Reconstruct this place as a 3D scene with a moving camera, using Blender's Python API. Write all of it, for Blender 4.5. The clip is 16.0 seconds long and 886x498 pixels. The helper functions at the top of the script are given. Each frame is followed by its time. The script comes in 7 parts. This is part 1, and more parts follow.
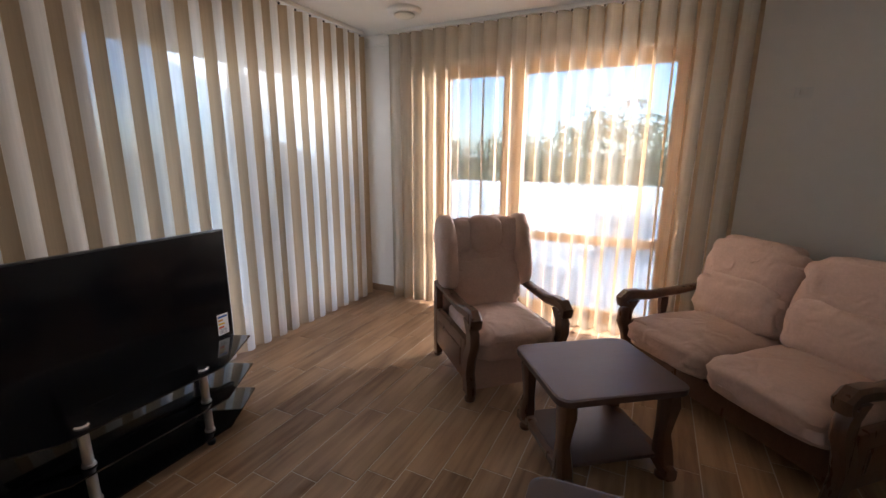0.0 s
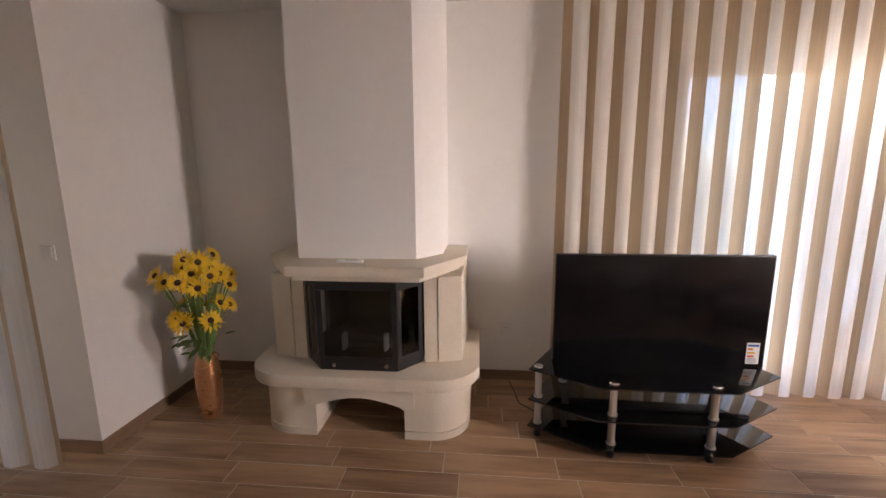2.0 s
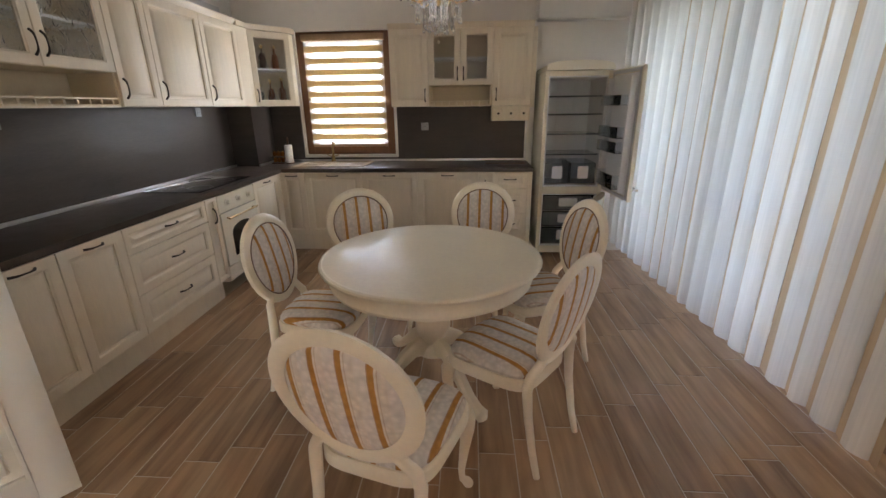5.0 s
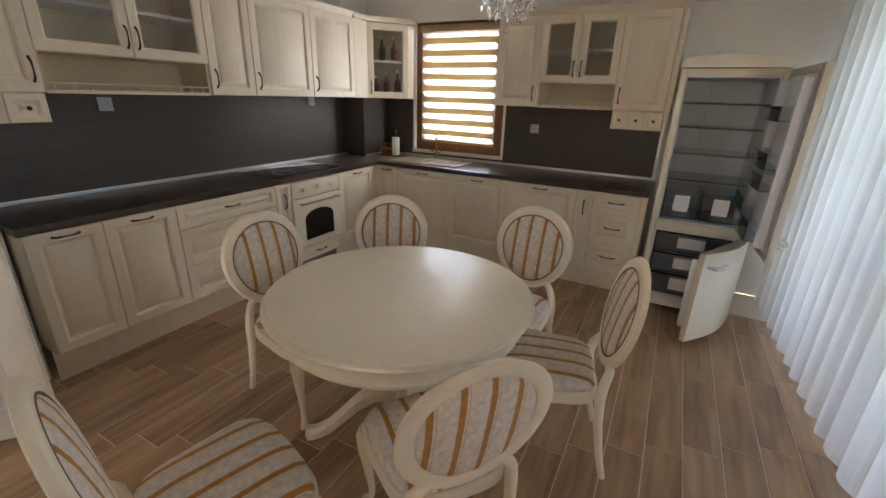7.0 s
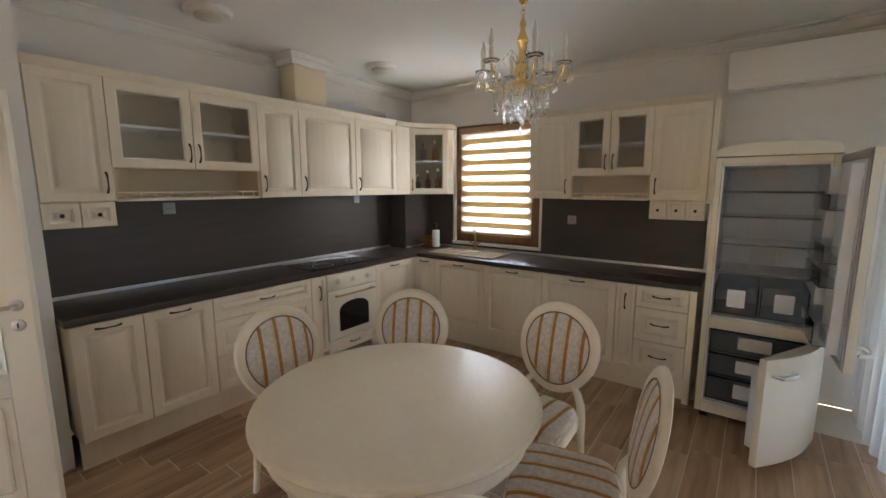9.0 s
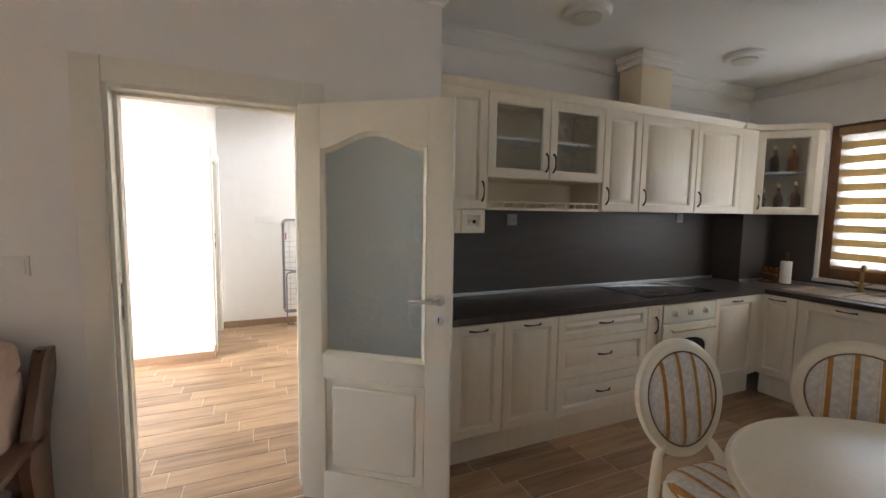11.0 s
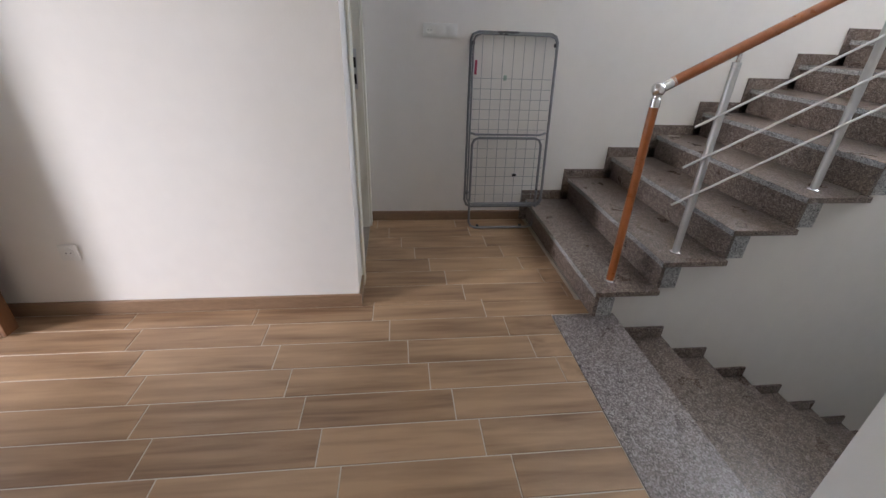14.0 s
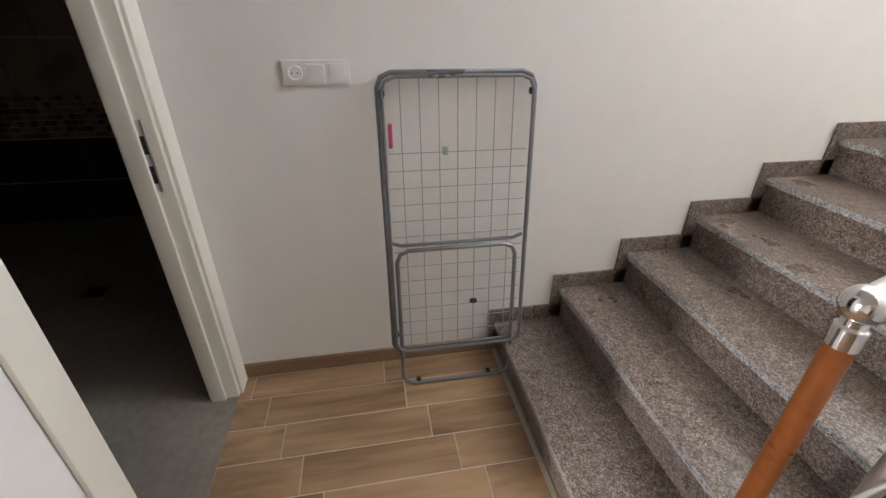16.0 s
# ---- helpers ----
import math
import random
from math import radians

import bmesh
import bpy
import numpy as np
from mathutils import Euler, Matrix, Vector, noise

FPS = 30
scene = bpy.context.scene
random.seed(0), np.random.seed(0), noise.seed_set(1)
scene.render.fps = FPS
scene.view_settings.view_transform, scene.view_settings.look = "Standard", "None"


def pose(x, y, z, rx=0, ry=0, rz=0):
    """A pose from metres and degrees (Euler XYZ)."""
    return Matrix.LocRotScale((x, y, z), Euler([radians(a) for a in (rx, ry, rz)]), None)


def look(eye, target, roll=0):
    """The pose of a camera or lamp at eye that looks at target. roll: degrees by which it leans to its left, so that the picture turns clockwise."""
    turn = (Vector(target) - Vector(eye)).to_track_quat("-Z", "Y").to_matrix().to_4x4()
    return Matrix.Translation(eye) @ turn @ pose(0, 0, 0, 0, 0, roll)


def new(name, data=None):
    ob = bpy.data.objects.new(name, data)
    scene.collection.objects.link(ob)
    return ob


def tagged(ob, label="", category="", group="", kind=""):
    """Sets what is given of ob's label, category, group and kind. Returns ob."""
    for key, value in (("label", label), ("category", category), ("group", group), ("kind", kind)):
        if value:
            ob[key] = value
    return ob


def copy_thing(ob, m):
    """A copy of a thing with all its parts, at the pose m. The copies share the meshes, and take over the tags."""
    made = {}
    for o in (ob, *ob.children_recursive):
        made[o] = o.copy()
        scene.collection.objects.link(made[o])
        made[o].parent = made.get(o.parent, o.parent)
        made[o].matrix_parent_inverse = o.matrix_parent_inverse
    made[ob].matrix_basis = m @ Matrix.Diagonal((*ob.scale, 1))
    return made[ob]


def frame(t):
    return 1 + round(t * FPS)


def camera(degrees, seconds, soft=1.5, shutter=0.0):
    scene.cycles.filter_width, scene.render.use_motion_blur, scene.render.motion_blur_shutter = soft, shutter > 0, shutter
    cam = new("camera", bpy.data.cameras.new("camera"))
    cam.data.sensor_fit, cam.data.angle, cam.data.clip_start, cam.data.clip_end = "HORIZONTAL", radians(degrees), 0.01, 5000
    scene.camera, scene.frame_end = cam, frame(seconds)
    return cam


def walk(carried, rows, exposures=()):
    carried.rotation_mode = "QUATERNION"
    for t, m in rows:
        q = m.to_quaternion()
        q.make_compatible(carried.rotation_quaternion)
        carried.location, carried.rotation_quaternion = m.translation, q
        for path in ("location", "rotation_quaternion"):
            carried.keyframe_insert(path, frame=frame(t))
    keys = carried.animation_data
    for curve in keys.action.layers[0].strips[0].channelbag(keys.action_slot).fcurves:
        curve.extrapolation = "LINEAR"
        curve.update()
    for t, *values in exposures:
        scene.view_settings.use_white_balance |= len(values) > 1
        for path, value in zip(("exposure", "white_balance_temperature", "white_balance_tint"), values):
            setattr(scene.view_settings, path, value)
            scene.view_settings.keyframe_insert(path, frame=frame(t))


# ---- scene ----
cam = camera(93.0, 16.0)
PATH = [
    (0, (-0.181, -0.141, 1.534), (-1.055, 1.605, 1.098), 0.4),
    (0.5, (-0.143, -0.141, 1.578), (-1.502, 1.262, 1.149), 0.3),
    (0.7, (-0.081, -0.129, 1.555), (-1.625, 1.082, 1.166), -0.5),
    (1, (-0.007, -0.126, 1.586), (-1.761, 0.76, 1.211), -0.5),
    (1.5, (0.018, -0.154, 1.571), (-1.926, 0.169, 1.225), -0.6),
    (2, (0.002, -0.157, 1.554), (-1.959, -0.344, 1.208), -0.5),
    (2.5, (0.038, -0.217, 1.563), (-1.814, -0.863, 1.175), -0.2),
    (3, (0.125, -0.284, 1.565), (-1.443, -1.444, 1.112), 0.4),
    (3.5, (0.288, -0.408, 1.597), (-0.965, -1.879, 1.081), 0.5),
    (4, (0.272, -0.609, 1.555), (-0.644, -2.293, 0.984), 0.1),
    (4.5, (0.105, -0.725, 1.545), (-0.262, -2.588, 0.918), 0.2),
    (5, (-0.117, -0.903, 1.494), (0.008, -2.792, 0.85), -0.8),
    (7.5, (-0.976, -1.729, 1.586), (-0.037, -3.368, 0.928), 1.2),
    (8, (-1.051, -1.816, 1.601), (-0.032, -3.482, 1.168), 1.0),
    (10.5, (-0.651, -1.501, 1.568), (0.951, -2.683, 1.382), 1.1),
    (11, (-0.215, -1.345, 1.50), (1.604, -2.156, 1.32), 0.9),
    (11.5, (0.17, -1.275, 1.452), (2.113, -1.709, 1.262), 1.1),
    (12, (0.60, -1.146, 1.44), (2.531, -1.441, 1.007), 1.2),
    (12.5, (1.132, -1.111, 1.399), (3.008, -1.341, 0.746), 1.4),
    (13, (1.576, -1.096, 1.373), (3.371, -1.294, 0.514), 1.8),
    (13.5, (2.019, -1.037, 1.377), (3.793, -1.237, 0.475), 2.0),
    (14, (2.485, -1.157, 1.372), (4.243, -1.363, 0.443), 2.1),
    (14.5, (2.856, -1.349, 1.441), (4.608, -1.558, 0.498), 1.9),
    (15, (3.206, -1.535, 1.531), (4.946, -1.8, 0.582), 1.4),
    (15.5, (3.583, -1.659, 1.505), (5.309, -2.006, 0.557), 0.5),
    (16, (3.958, -1.609, 1.523), (5.687, -1.921, 0.568), 0.4),
]
EXPOSURES = [(0.0, 3.85, 6600, 15), (1.0, 3.8, 6800, 18), (2.0, 4.9, 7200, 23), (3.5, 5.1, 7800, 23), (5.0, 5.4, 7500, 18), (8.0, 5.4, 7400, 16),
             (10.5, 5.05, 7300, 16), (11.5, 4.9, 6900, 14), (12.5, 4.2, 6600, 12), (13.5, 3.0, 6400, 14), (14.5, 3.15, 6800, 17), (15.5, 3.35, 7000, 16), (16.0, 3.6, 7100, 16)]
walk(cam, [(t, look(eye, target, roll)) for t, eye, target, roll in PATH], EXPOSURES)

# ---- light ----
world = bpy.data.worlds.new("sky")
scene.world = world
world.use_nodes = True
wn = world.node_tree
sky = wn.nodes.new("ShaderNodeTexSky")
sky.sky_type, sky.sun_disc = "NISHITA", False
SUN_EL, SUN_AZ = radians(50), math.atan2(-0.51, -0.86)
sky.sun_elevation, sky.sun_rotation = SUN_EL, SUN_AZ
wn.links.new(sky.outputs[0], wn.nodes["Background"].inputs[0])
wn.nodes["Background"].inputs[1].default_value = 0.15
sun = new("sun", bpy.data.lights.new("sun", "SUN"))
sun.data.energy, sun.data.angle, sun.data.color = 2.8, radians(0.5), (1.0, 0.95, 0.87)
to_sun = Vector((-0.51 * math.cos(SUN_EL), -0.86 * math.cos(SUN_EL), math.sin(SUN_EL)))
sun.matrix_world = look((-6, -10, 14), Vector((-6, -10, 14)) - to_sun)


def window_lamp(name, at, toward, width, height, watts, colour=(0.86, 0.93, 1.0)):
    """Added area lamp that stands in for skylight at or near an opening."""
    lamp = new(name, bpy.data.lights.new(name, "AREA"))
    lamp.data.shape, lamp.data.size, lamp.data.size_y = "RECTANGLE", width, height
    lamp.data.energy, lamp.data.color = watts, colour
    lamp.matrix_world = look(at, toward)
    lamp.visible_camera = True
    return lamp


# ---- materials ----
def mat(name, base, rough=0.5, metal=0.0, var=0.08, scale=6.0, bump=0.0, bump_scale=60.0, coat=0.0, island=0.0, stretch=(1, 1, 1), spec=0.5, fine=None):
    """Principled material with stain-scale and grain-scale variation."""
    m = bpy.data.materials.new(name)
    m.use_nodes = True
    nt = m.node_tree
    b = nt.nodes["Principled BSDF"]
    b.inputs["Roughness"].default_value, b.inputs["Metallic"].default_value = rough, metal
    b.inputs["Coat Weight"].default_value, b.inputs["Coat Roughness"].default_value = coat, 0.08
    b.inputs["Specular IOR Level"].default_value = spec
    co = nt.nodes.new("ShaderNodeTexCoord")
    mp = nt.nodes.new("ShaderNodeMapping")
    mp.inputs["Scale"].default_value = stretch
    nt.links.new(co.outputs["Object"], mp.inputs[0])
    n1 = nt.nodes.new("ShaderNodeTexNoise")
    n1.inputs["Scale"].default_value, n1.inputs["Detail"].default_value = scale, 5
    nt.links.new(mp.outputs[0], n1.inputs["Vector"])
    n2 = nt.nodes.new("ShaderNodeTexNoise")
    n2.inputs["Scale"].default_value, n2.inputs["Detail"].default_value = fine or scale * 9, 3
    nt.links.new(mp.outputs[0], n2.inputs["Vector"])
    add = nt.nodes.new("ShaderNodeMath")
    add.operation = "ADD"
    nt.links.new(n1.outputs["Fac"], add.inputs[0])
    nt.links.new(n2.outputs["Fac"], add.inputs[1])
    mr = nt.nodes.new("ShaderNodeMapRange")
    mr.inputs["From Min"].default_value, mr.inputs["From Max"].default_value = 0.6, 1.4
    mr.inputs["To Min"].default_value, mr.inputs["To Max"].default_value = 1 - var, 1 + var
    nt.links.new(add.outputs[0], mr.inputs["Value"])
    val = mr.outputs[0]
    if island:
        oi = nt.nodes.new("ShaderNodeObjectInfo")
        r2 = nt.nodes.new("ShaderNodeMapRange")
        r2.inputs["To Min"].default_value, r2.inputs["To Max"].default_value = 1 - island, 1 + island
        nt.links.new(oi.outputs["Random"], r2.inputs["Value"])
        mul = nt.nodes.new("ShaderNodeMath")
        mul.operation = "MULTIPLY"
        nt.links.new(val, mul.inputs[0])
        nt.links.new(r2.outputs[0], mul.inputs[1])
        val = mul.outputs[0]
    mix = nt.nodes.new("ShaderNodeVectorMath")
    mix.operation = "SCALE"
    mix.inputs[0].default_value = base
    nt.links.new(val, mix.inputs["Scale"])
    nt.links.new(mix.outputs[0], b.inputs["Base Color"])
    rr = nt.nodes.new("ShaderNodeMapRange")
    rr.inputs["From Min"].default_value, rr.inputs["From Max"].default_value = 0.3, 0.7
    rr.inputs["To Min"].default_value, rr.inputs["To Max"].default_value = max(0.0, rough * 0.88), min(1.0, rough * 1.12)
    nt.links.new(n1.outputs["Fac"], rr.inputs["Value"])
    nt.links.new(rr.outputs[0], b.inputs["Roughness"])
    if bump:
        n3 = nt.nodes.new("ShaderNodeTexNoise")
        n3.inputs["Scale"].default_value, n3.inputs["Detail"].default_value = bump_scale, 4
        nt.links.new(mp.outputs[0], n3.inputs["Vector"])
        bp = nt.nodes.new("ShaderNodeBump")
        bp.inputs["Strength"].default_value, bp.inputs["Distance"].default_value = bump, 0.01
        nt.links.new(n3.outputs["Fac"], bp.inputs["Height"])
        nt.links.new(bp.outputs[0], b.inputs["Normal"])
    return m


def ramp_colour(m, source, stops):
    """Drives a material's base colour by a ramp on the given output."""
    nt = m.node_tree
    r = nt.nodes.new("ShaderNodeValToRGB")
    els = r.color_ramp.elements
    while len(els) < len(stops):
        els.new(0.5)
    for e, (p, c) in zip(els, stops):
        e.position, e.color = p, (*c, 1)
    nt.links.new(source, r.inputs[0])
    nt.links.new(r.outputs[0], nt.nodes["Principled BSDF"].inputs["Base Color"])
    return r


def plank_material(name, light, dark, island=False):
    """Porcelain plank with printed oak grain; each tile takes its own shade."""
    m = mat(name, light, 0.36, bump=0.05, bump_scale=90)
    nt = m.node_tree
    co = nt.nodes.new("ShaderNodeTexCoord")
    oi = nt.nodes.new("ShaderNodeObjectInfo")
    rand = nt.nodes.new("ShaderNodeNewGeometry").outputs["Random Per Island"] if island else oi.outputs["Random"]
    off = nt.nodes.new("ShaderNodeVectorMath")
    off.operation = "MULTIPLY_ADD"
    sh = nt.nodes.new("ShaderNodeCombineXYZ")
    for i in range(3):
        nt.links.new(rand, sh.inputs[i])
    nt.links.new(sh.outputs[0], off.inputs[0])
    off.inputs[1].default_value = (37, 53, 11)
    nt.links.new(co.outputs["Object"], off.inputs[2])
    mp = nt.nodes.new("ShaderNodeMapping")
    mp.inputs["Scale"].default_value = (22, 1.6, 1)
    nt.links.new(off.outputs[0], mp.inputs[0])
    n = nt.nodes.new("ShaderNodeTexNoise")
    n.inputs["Scale"].default_value, n.inputs["Detail"].default_value, n.inputs["Distortion"].default_value = 1.0, 6, 0.5
    nt.links.new(mp.outputs[0], n.inputs["Vector"])
    mp2 = nt.nodes.new("ShaderNodeMapping")
    mp2.inputs["Scale"].default_value = (7, 1.3, 1)
    nt.links.new(off.outputs[0], mp2.inputs[0])
    n2 = nt.nodes.new("ShaderNodeTexNoise")
    n2.inputs["Scale"].default_value, n2.inputs["Detail"].default_value = 1.5, 4
    nt.links.new(mp2.outputs[0], n2.inputs["Vector"])
    a = nt.nodes.new("ShaderNodeMath")
    a.operation = "MULTIPLY_ADD"
    a.inputs[1].default_value = 0.55
    nt.links.new(n.outputs["Fac"], a.inputs[0])
    b2 = nt.nodes.new("ShaderNodeMath")
    b2.operation = "MULTIPLY"
    b2.inputs[1].default_value = 0.45
    nt.links.new(n2.outputs["Fac"], b2.inputs[0])
    nt.links.new(b2.outputs[0], a.inputs[2])
    c = nt.nodes.new("ShaderNodeMath")
    c.operation = "MULTIPLY_ADD"
    c.inputs[1].default_value, c.inputs[2].default_value = 0.14, -0.07
    nt.links.new(rand, c.inputs[0])
    d = nt.nodes.new("ShaderNodeMath")
    nt.links.new(a.outputs[0], d.inputs[0])
    nt.links.new(c.outputs[0], d.inputs[1])
    ramp_colour(m, d.outputs[0], [(0.3, dark), (0.47, [0.45 * x + 0.55 * y for x, y in zip(dark, light)]), (0.62, light)])
    return m


def granite_material(name, cols, scale=110):
    m = mat(name, cols[0], 0.3, bump=0.03, bump_scale=200)
    nt = m.node_tree
    co = nt.nodes.new("ShaderNodeTexCoord")
    v = nt.nodes.new("ShaderNodeTexVoronoi")
    v.inputs["Scale"].default_value = scale
    nt.links.new(co.outputs["Object"], v.inputs["Vector"])
    sep = nt.nodes.new("ShaderNodeSeparateColor")
    nt.links.new(v.outputs["Color"], sep.inputs[0])
    n = nt.nodes.new("ShaderNodeTexNoise")
    n.inputs["Scale"].default_value = 30
    nt.links.new(co.outputs["Object"], n.inputs["Vector"])
    a = nt.nodes.new("ShaderNodeMath")
    a.operation = "MULTIPLY_ADD"
    a.inputs[1].default_value, a.inputs[2].default_value = 0.6, 0.18
    nt.links.new(sep.outputs[0], a.inputs[0])
    b = nt.nodes.new("ShaderNodeMath")
    b.operation = "MULTIPLY_ADD"
    b.inputs[1].default_value = 0.4
    nt.links.new(n.outputs["Fac"], b.inputs[0])
    nt.links.new(a.outputs[0], b.inputs[2])
    c = nt.nodes.new("ShaderNodeMath")
    c.operation = "SUBTRACT"
    c.inputs[1].default_value = 0.15
    nt.links.new(b.outputs[0], c.inputs[0])
    ramp_colour(m, c.outputs[0], [(0.12, cols[0]), (0.35, cols[1]), (0.6, cols[2]), (0.85, cols[3])])
    return m


def cloth_material(name, base, sheer, back=0.5, rough=0.9):
    """Curtain fabric: diffuse and translucent weave, with see-through pores."""
    m = bpy.data.materials.new(name)
    m.use_nodes = True
    nt = m.node_tree
    out = nt.nodes["Material Output"]
    b = nt.nodes["Principled BSDF"]
    b.inputs["Roughness"].default_value = rough
    b.inputs["Specular IOR Level"].default_value = 0.1
    co = nt.nodes.new("ShaderNodeTexCoord")
    mp = nt.nodes.new("ShaderNodeMapping")
    mp.inputs["Scale"].default_value = (90, 90, 1.5)
    nt.links.new(co.outputs["Object"], mp.inputs[0])
    n = nt.nodes.new("ShaderNodeTexNoise")
    n.inputs["Scale"].default_value = 1.0
    nt.links.new(mp.outputs[0], n.inputs["Vector"])
    mr = nt.nodes.new("ShaderNodeMapRange")
    mr.inputs["To Min"].default_value, mr.inputs["To Max"].default_value = 0.86, 1.1
    nt.links.new(n.outputs["Fac"], mr.inputs["Value"])
    sc = nt.nodes.new("ShaderNodeVectorMath")
    sc.operation = "SCALE"
    sc.inputs[0].default_value = base
    nt.links.new(mr.outputs[0], sc.inputs["Scale"])
    nt.links.new(sc.outputs[0], b.inputs["Base Color"])
    tl = nt.nodes.new("ShaderNodeBsdfTranslucent")
    nt.links.new(sc.outputs[0], tl.inputs["Color"])
    m1 = nt.nodes.new("ShaderNodeMixShader")
    m1.inputs[0].default_value = back
    nt.links.new(b.outputs[0], m1.inputs[1])
    nt.links.new(tl.outputs[0], m1.inputs[2])
    tp = nt.nodes.new("ShaderNodeBsdfTransparent")
    m2 = nt.nodes.new("ShaderNodeMixShader")
    m2.inputs[0].default_value = sheer
    nt.links.new(m1.outputs[0], m2.inputs[1])
    nt.links.new(tp.outputs[0], m2.inputs[2])
    nt.links.new(m2.outputs[0], out.inputs[0])
    return m


def glass_material(name, tint=(1, 1, 1), rough=0.0, bump=0.0, bump_scale=40, ior=1.45):
    m = bpy.data.materials.new(name)
    m.use_nodes = True
    nt = m.node_tree
    b = nt.nodes["Principled BSDF"]
    b.inputs["Base Color"].default_value = (*tint, 1)
    b.inputs["Transmission Weight"].default_value, b.inputs["Roughness"].default_value, b.inputs["IOR"].default_value = 1.0, rough, ior
    if bump:
        co = nt.nodes.new("ShaderNodeTexCoord")
        n3 = nt.nodes.new("ShaderNodeTexNoise")
        n3.inputs["Scale"].default_value, n3.inputs["Detail"].default_value, n3.inputs["Distortion"].default_value = bump_scale, 2, 1.2
        nt.links.new(co.outputs["Object"], n3.inputs["Vector"])
        bp = nt.nodes.new("ShaderNodeBump")
        bp.inputs["Strength"].default_value, bp.inputs["Distance"].default_value = bump, 0.01
        nt.links.new(n3.outputs["Fac"], bp.inputs["Height"])
        nt.links.new(bp.outputs[0], b.inputs["Normal"])
    return m


def stripe_material(name):
    """Striped damask upholstery: gold bands and pale figured bands."""
    m = mat(name, (0.75, 0.66, 0.55), 0.75, bump=0.15, bump_scale=350, spec=0.2)
    nt = m.node_tree
    co = nt.nodes.new("ShaderNodeTexCoord")
    sx = nt.nodes.new("ShaderNodeSeparateXYZ")
    nt.links.new(co.outputs["Object"], sx.inputs[0])
    mu = nt.nodes.new("ShaderNodeMath")
    mu.operation = "MULTIPLY_ADD"
    mu.inputs[1].default_value, mu.inputs[2].default_value = 11.5, 50.28
    nt.links.new(sx.outputs[0], mu.inputs[0])
    fr = nt.nodes.new("ShaderNodeMath")
    fr.operation = "FRACT"
    nt.links.new(mu.outputs[0], fr.inputs[0])
    r = ramp_colour(m, fr.outputs[0], [(0.0, (0.78, 0.72, 0.66)), (0.40, (0.80, 0.75, 0.70)), (0.405, (0.52, 0.33, 0.22)), (0.44, (0.54, 0.26, 0.07)), (0.60, (0.56, 0.28, 0.08)), (0.63, (0.80, 0.72, 0.62)), (0.70, (0.66, 0.52, 0.42)), (0.74, (0.78, 0.70, 0.62))])
    r.color_ramp.interpolation = "CONSTANT"
    n = nt.nodes.new("ShaderNodeTexVoronoi")
    n.inputs["Scale"].default_value = 55
    n.feature = "SMOOTH_F1"
    nt.links.new(co.outputs["Object"], n.inputs["Vector"])
    mr = nt.nodes.new("ShaderNodeMapRange")
    mr.inputs["From Max"].default_value = 0.7
    mr.inputs["To Min"].default_value, mr.inputs["To Max"].default_value = 1.08, 0.80
    nt.links.new(n.outputs["Distance"], mr.inputs["Value"])
    sc = nt.nodes.new("ShaderNodeVectorMath")
    sc.operation = "SCALE"
    nt.links.new(r.outputs[0], sc.inputs[0])
    nt.links.new(mr.outputs[0], sc.inputs["Scale"])
    nt.links.new(sc.outputs[0], nt.nodes["Principled BSDF"].inputs["Base Color"])
    return m


M_WALL = mat("white_wall_paint", (0.83, 0.80, 0.76), 0.85, var=0.025, scale=1.2, bump=0.06, bump_scale=160, spec=0.25)
M_CEIL = mat("ceiling_paint", (0.84, 0.83, 0.80), 0.9, var=0.02, scale=1.0, bump=0.04, bump_scale=160, spec=0.2)
M_TRIM = mat("white_plaster_trim", (0.78, 0.76, 0.72), 0.7, var=0.03, spec=0.3)
M_PLANK = plank_material("oak_look_tile", (0.47, 0.30, 0.175), (0.20, 0.11, 0.06))
M_PLANK2 = plank_material("oak_look_tile_far", (0.47, 0.30, 0.175), (0.20, 0.11, 0.06), True)
M_GROUT = mat("pale_grout", (0.62, 0.55, 0.455), 0.85, var=0.08, scale=20)
M_SKIRT = mat("brown_tile_skirting", (0.27, 0.17, 0.105), 0.4, var=0.22, scale=3, stretch=(1, 1, 9))
M_CREAM = mat("cream_brushed_lacquer", (0.80, 0.71, 0.575), 0.42, var=0.06, scale=3, stretch=(9, 9, 1), bump=0.05, bump_scale=40)
M_CREAM_IN = mat("cream_board", (0.72, 0.61, 0.45), 0.55, var=0.05)
M_TOP = mat("dark_wood_worktop", (0.055, 0.042, 0.036), 0.32, var=0.25, scale=4, stretch=(3, 3, 1), bump=0.04, bump_scale=120)
M_SPLASH = mat("dark_wood_backsplash", (0.062, 0.050, 0.045), 0.38, var=0.22, scale=2.5, stretch=(1, 1, 8), bump=0.04, bump_scale=90)
M_ALU = mat("brushed_aluminium", (0.72, 0.73, 0.74), 0.32, 1.0, var=0.05, scale=30)
M_CHROME = mat("polished_chrome", (0.82, 0.82, 0.83), 0.09, 1.0, var=0.02)
M_STEEL = mat("satin_steel", (0.62, 0.62, 0.62), 0.4, 1.0, var=0.04, scale=40)
M_BRONZE = mat("dark_bronze", (0.075, 0.06, 0.05), 0.42, 0.8, var=0.2, scale=20)
M_BRASS = mat("aged_brass", (0.44, 0.32, 0.16), 0.3, 1.0, var=0.12, scale=18)
M_GOLD = mat("gilt_brass", (0.86, 0.62, 0.26), 0.17, 1.0, var=0.05)
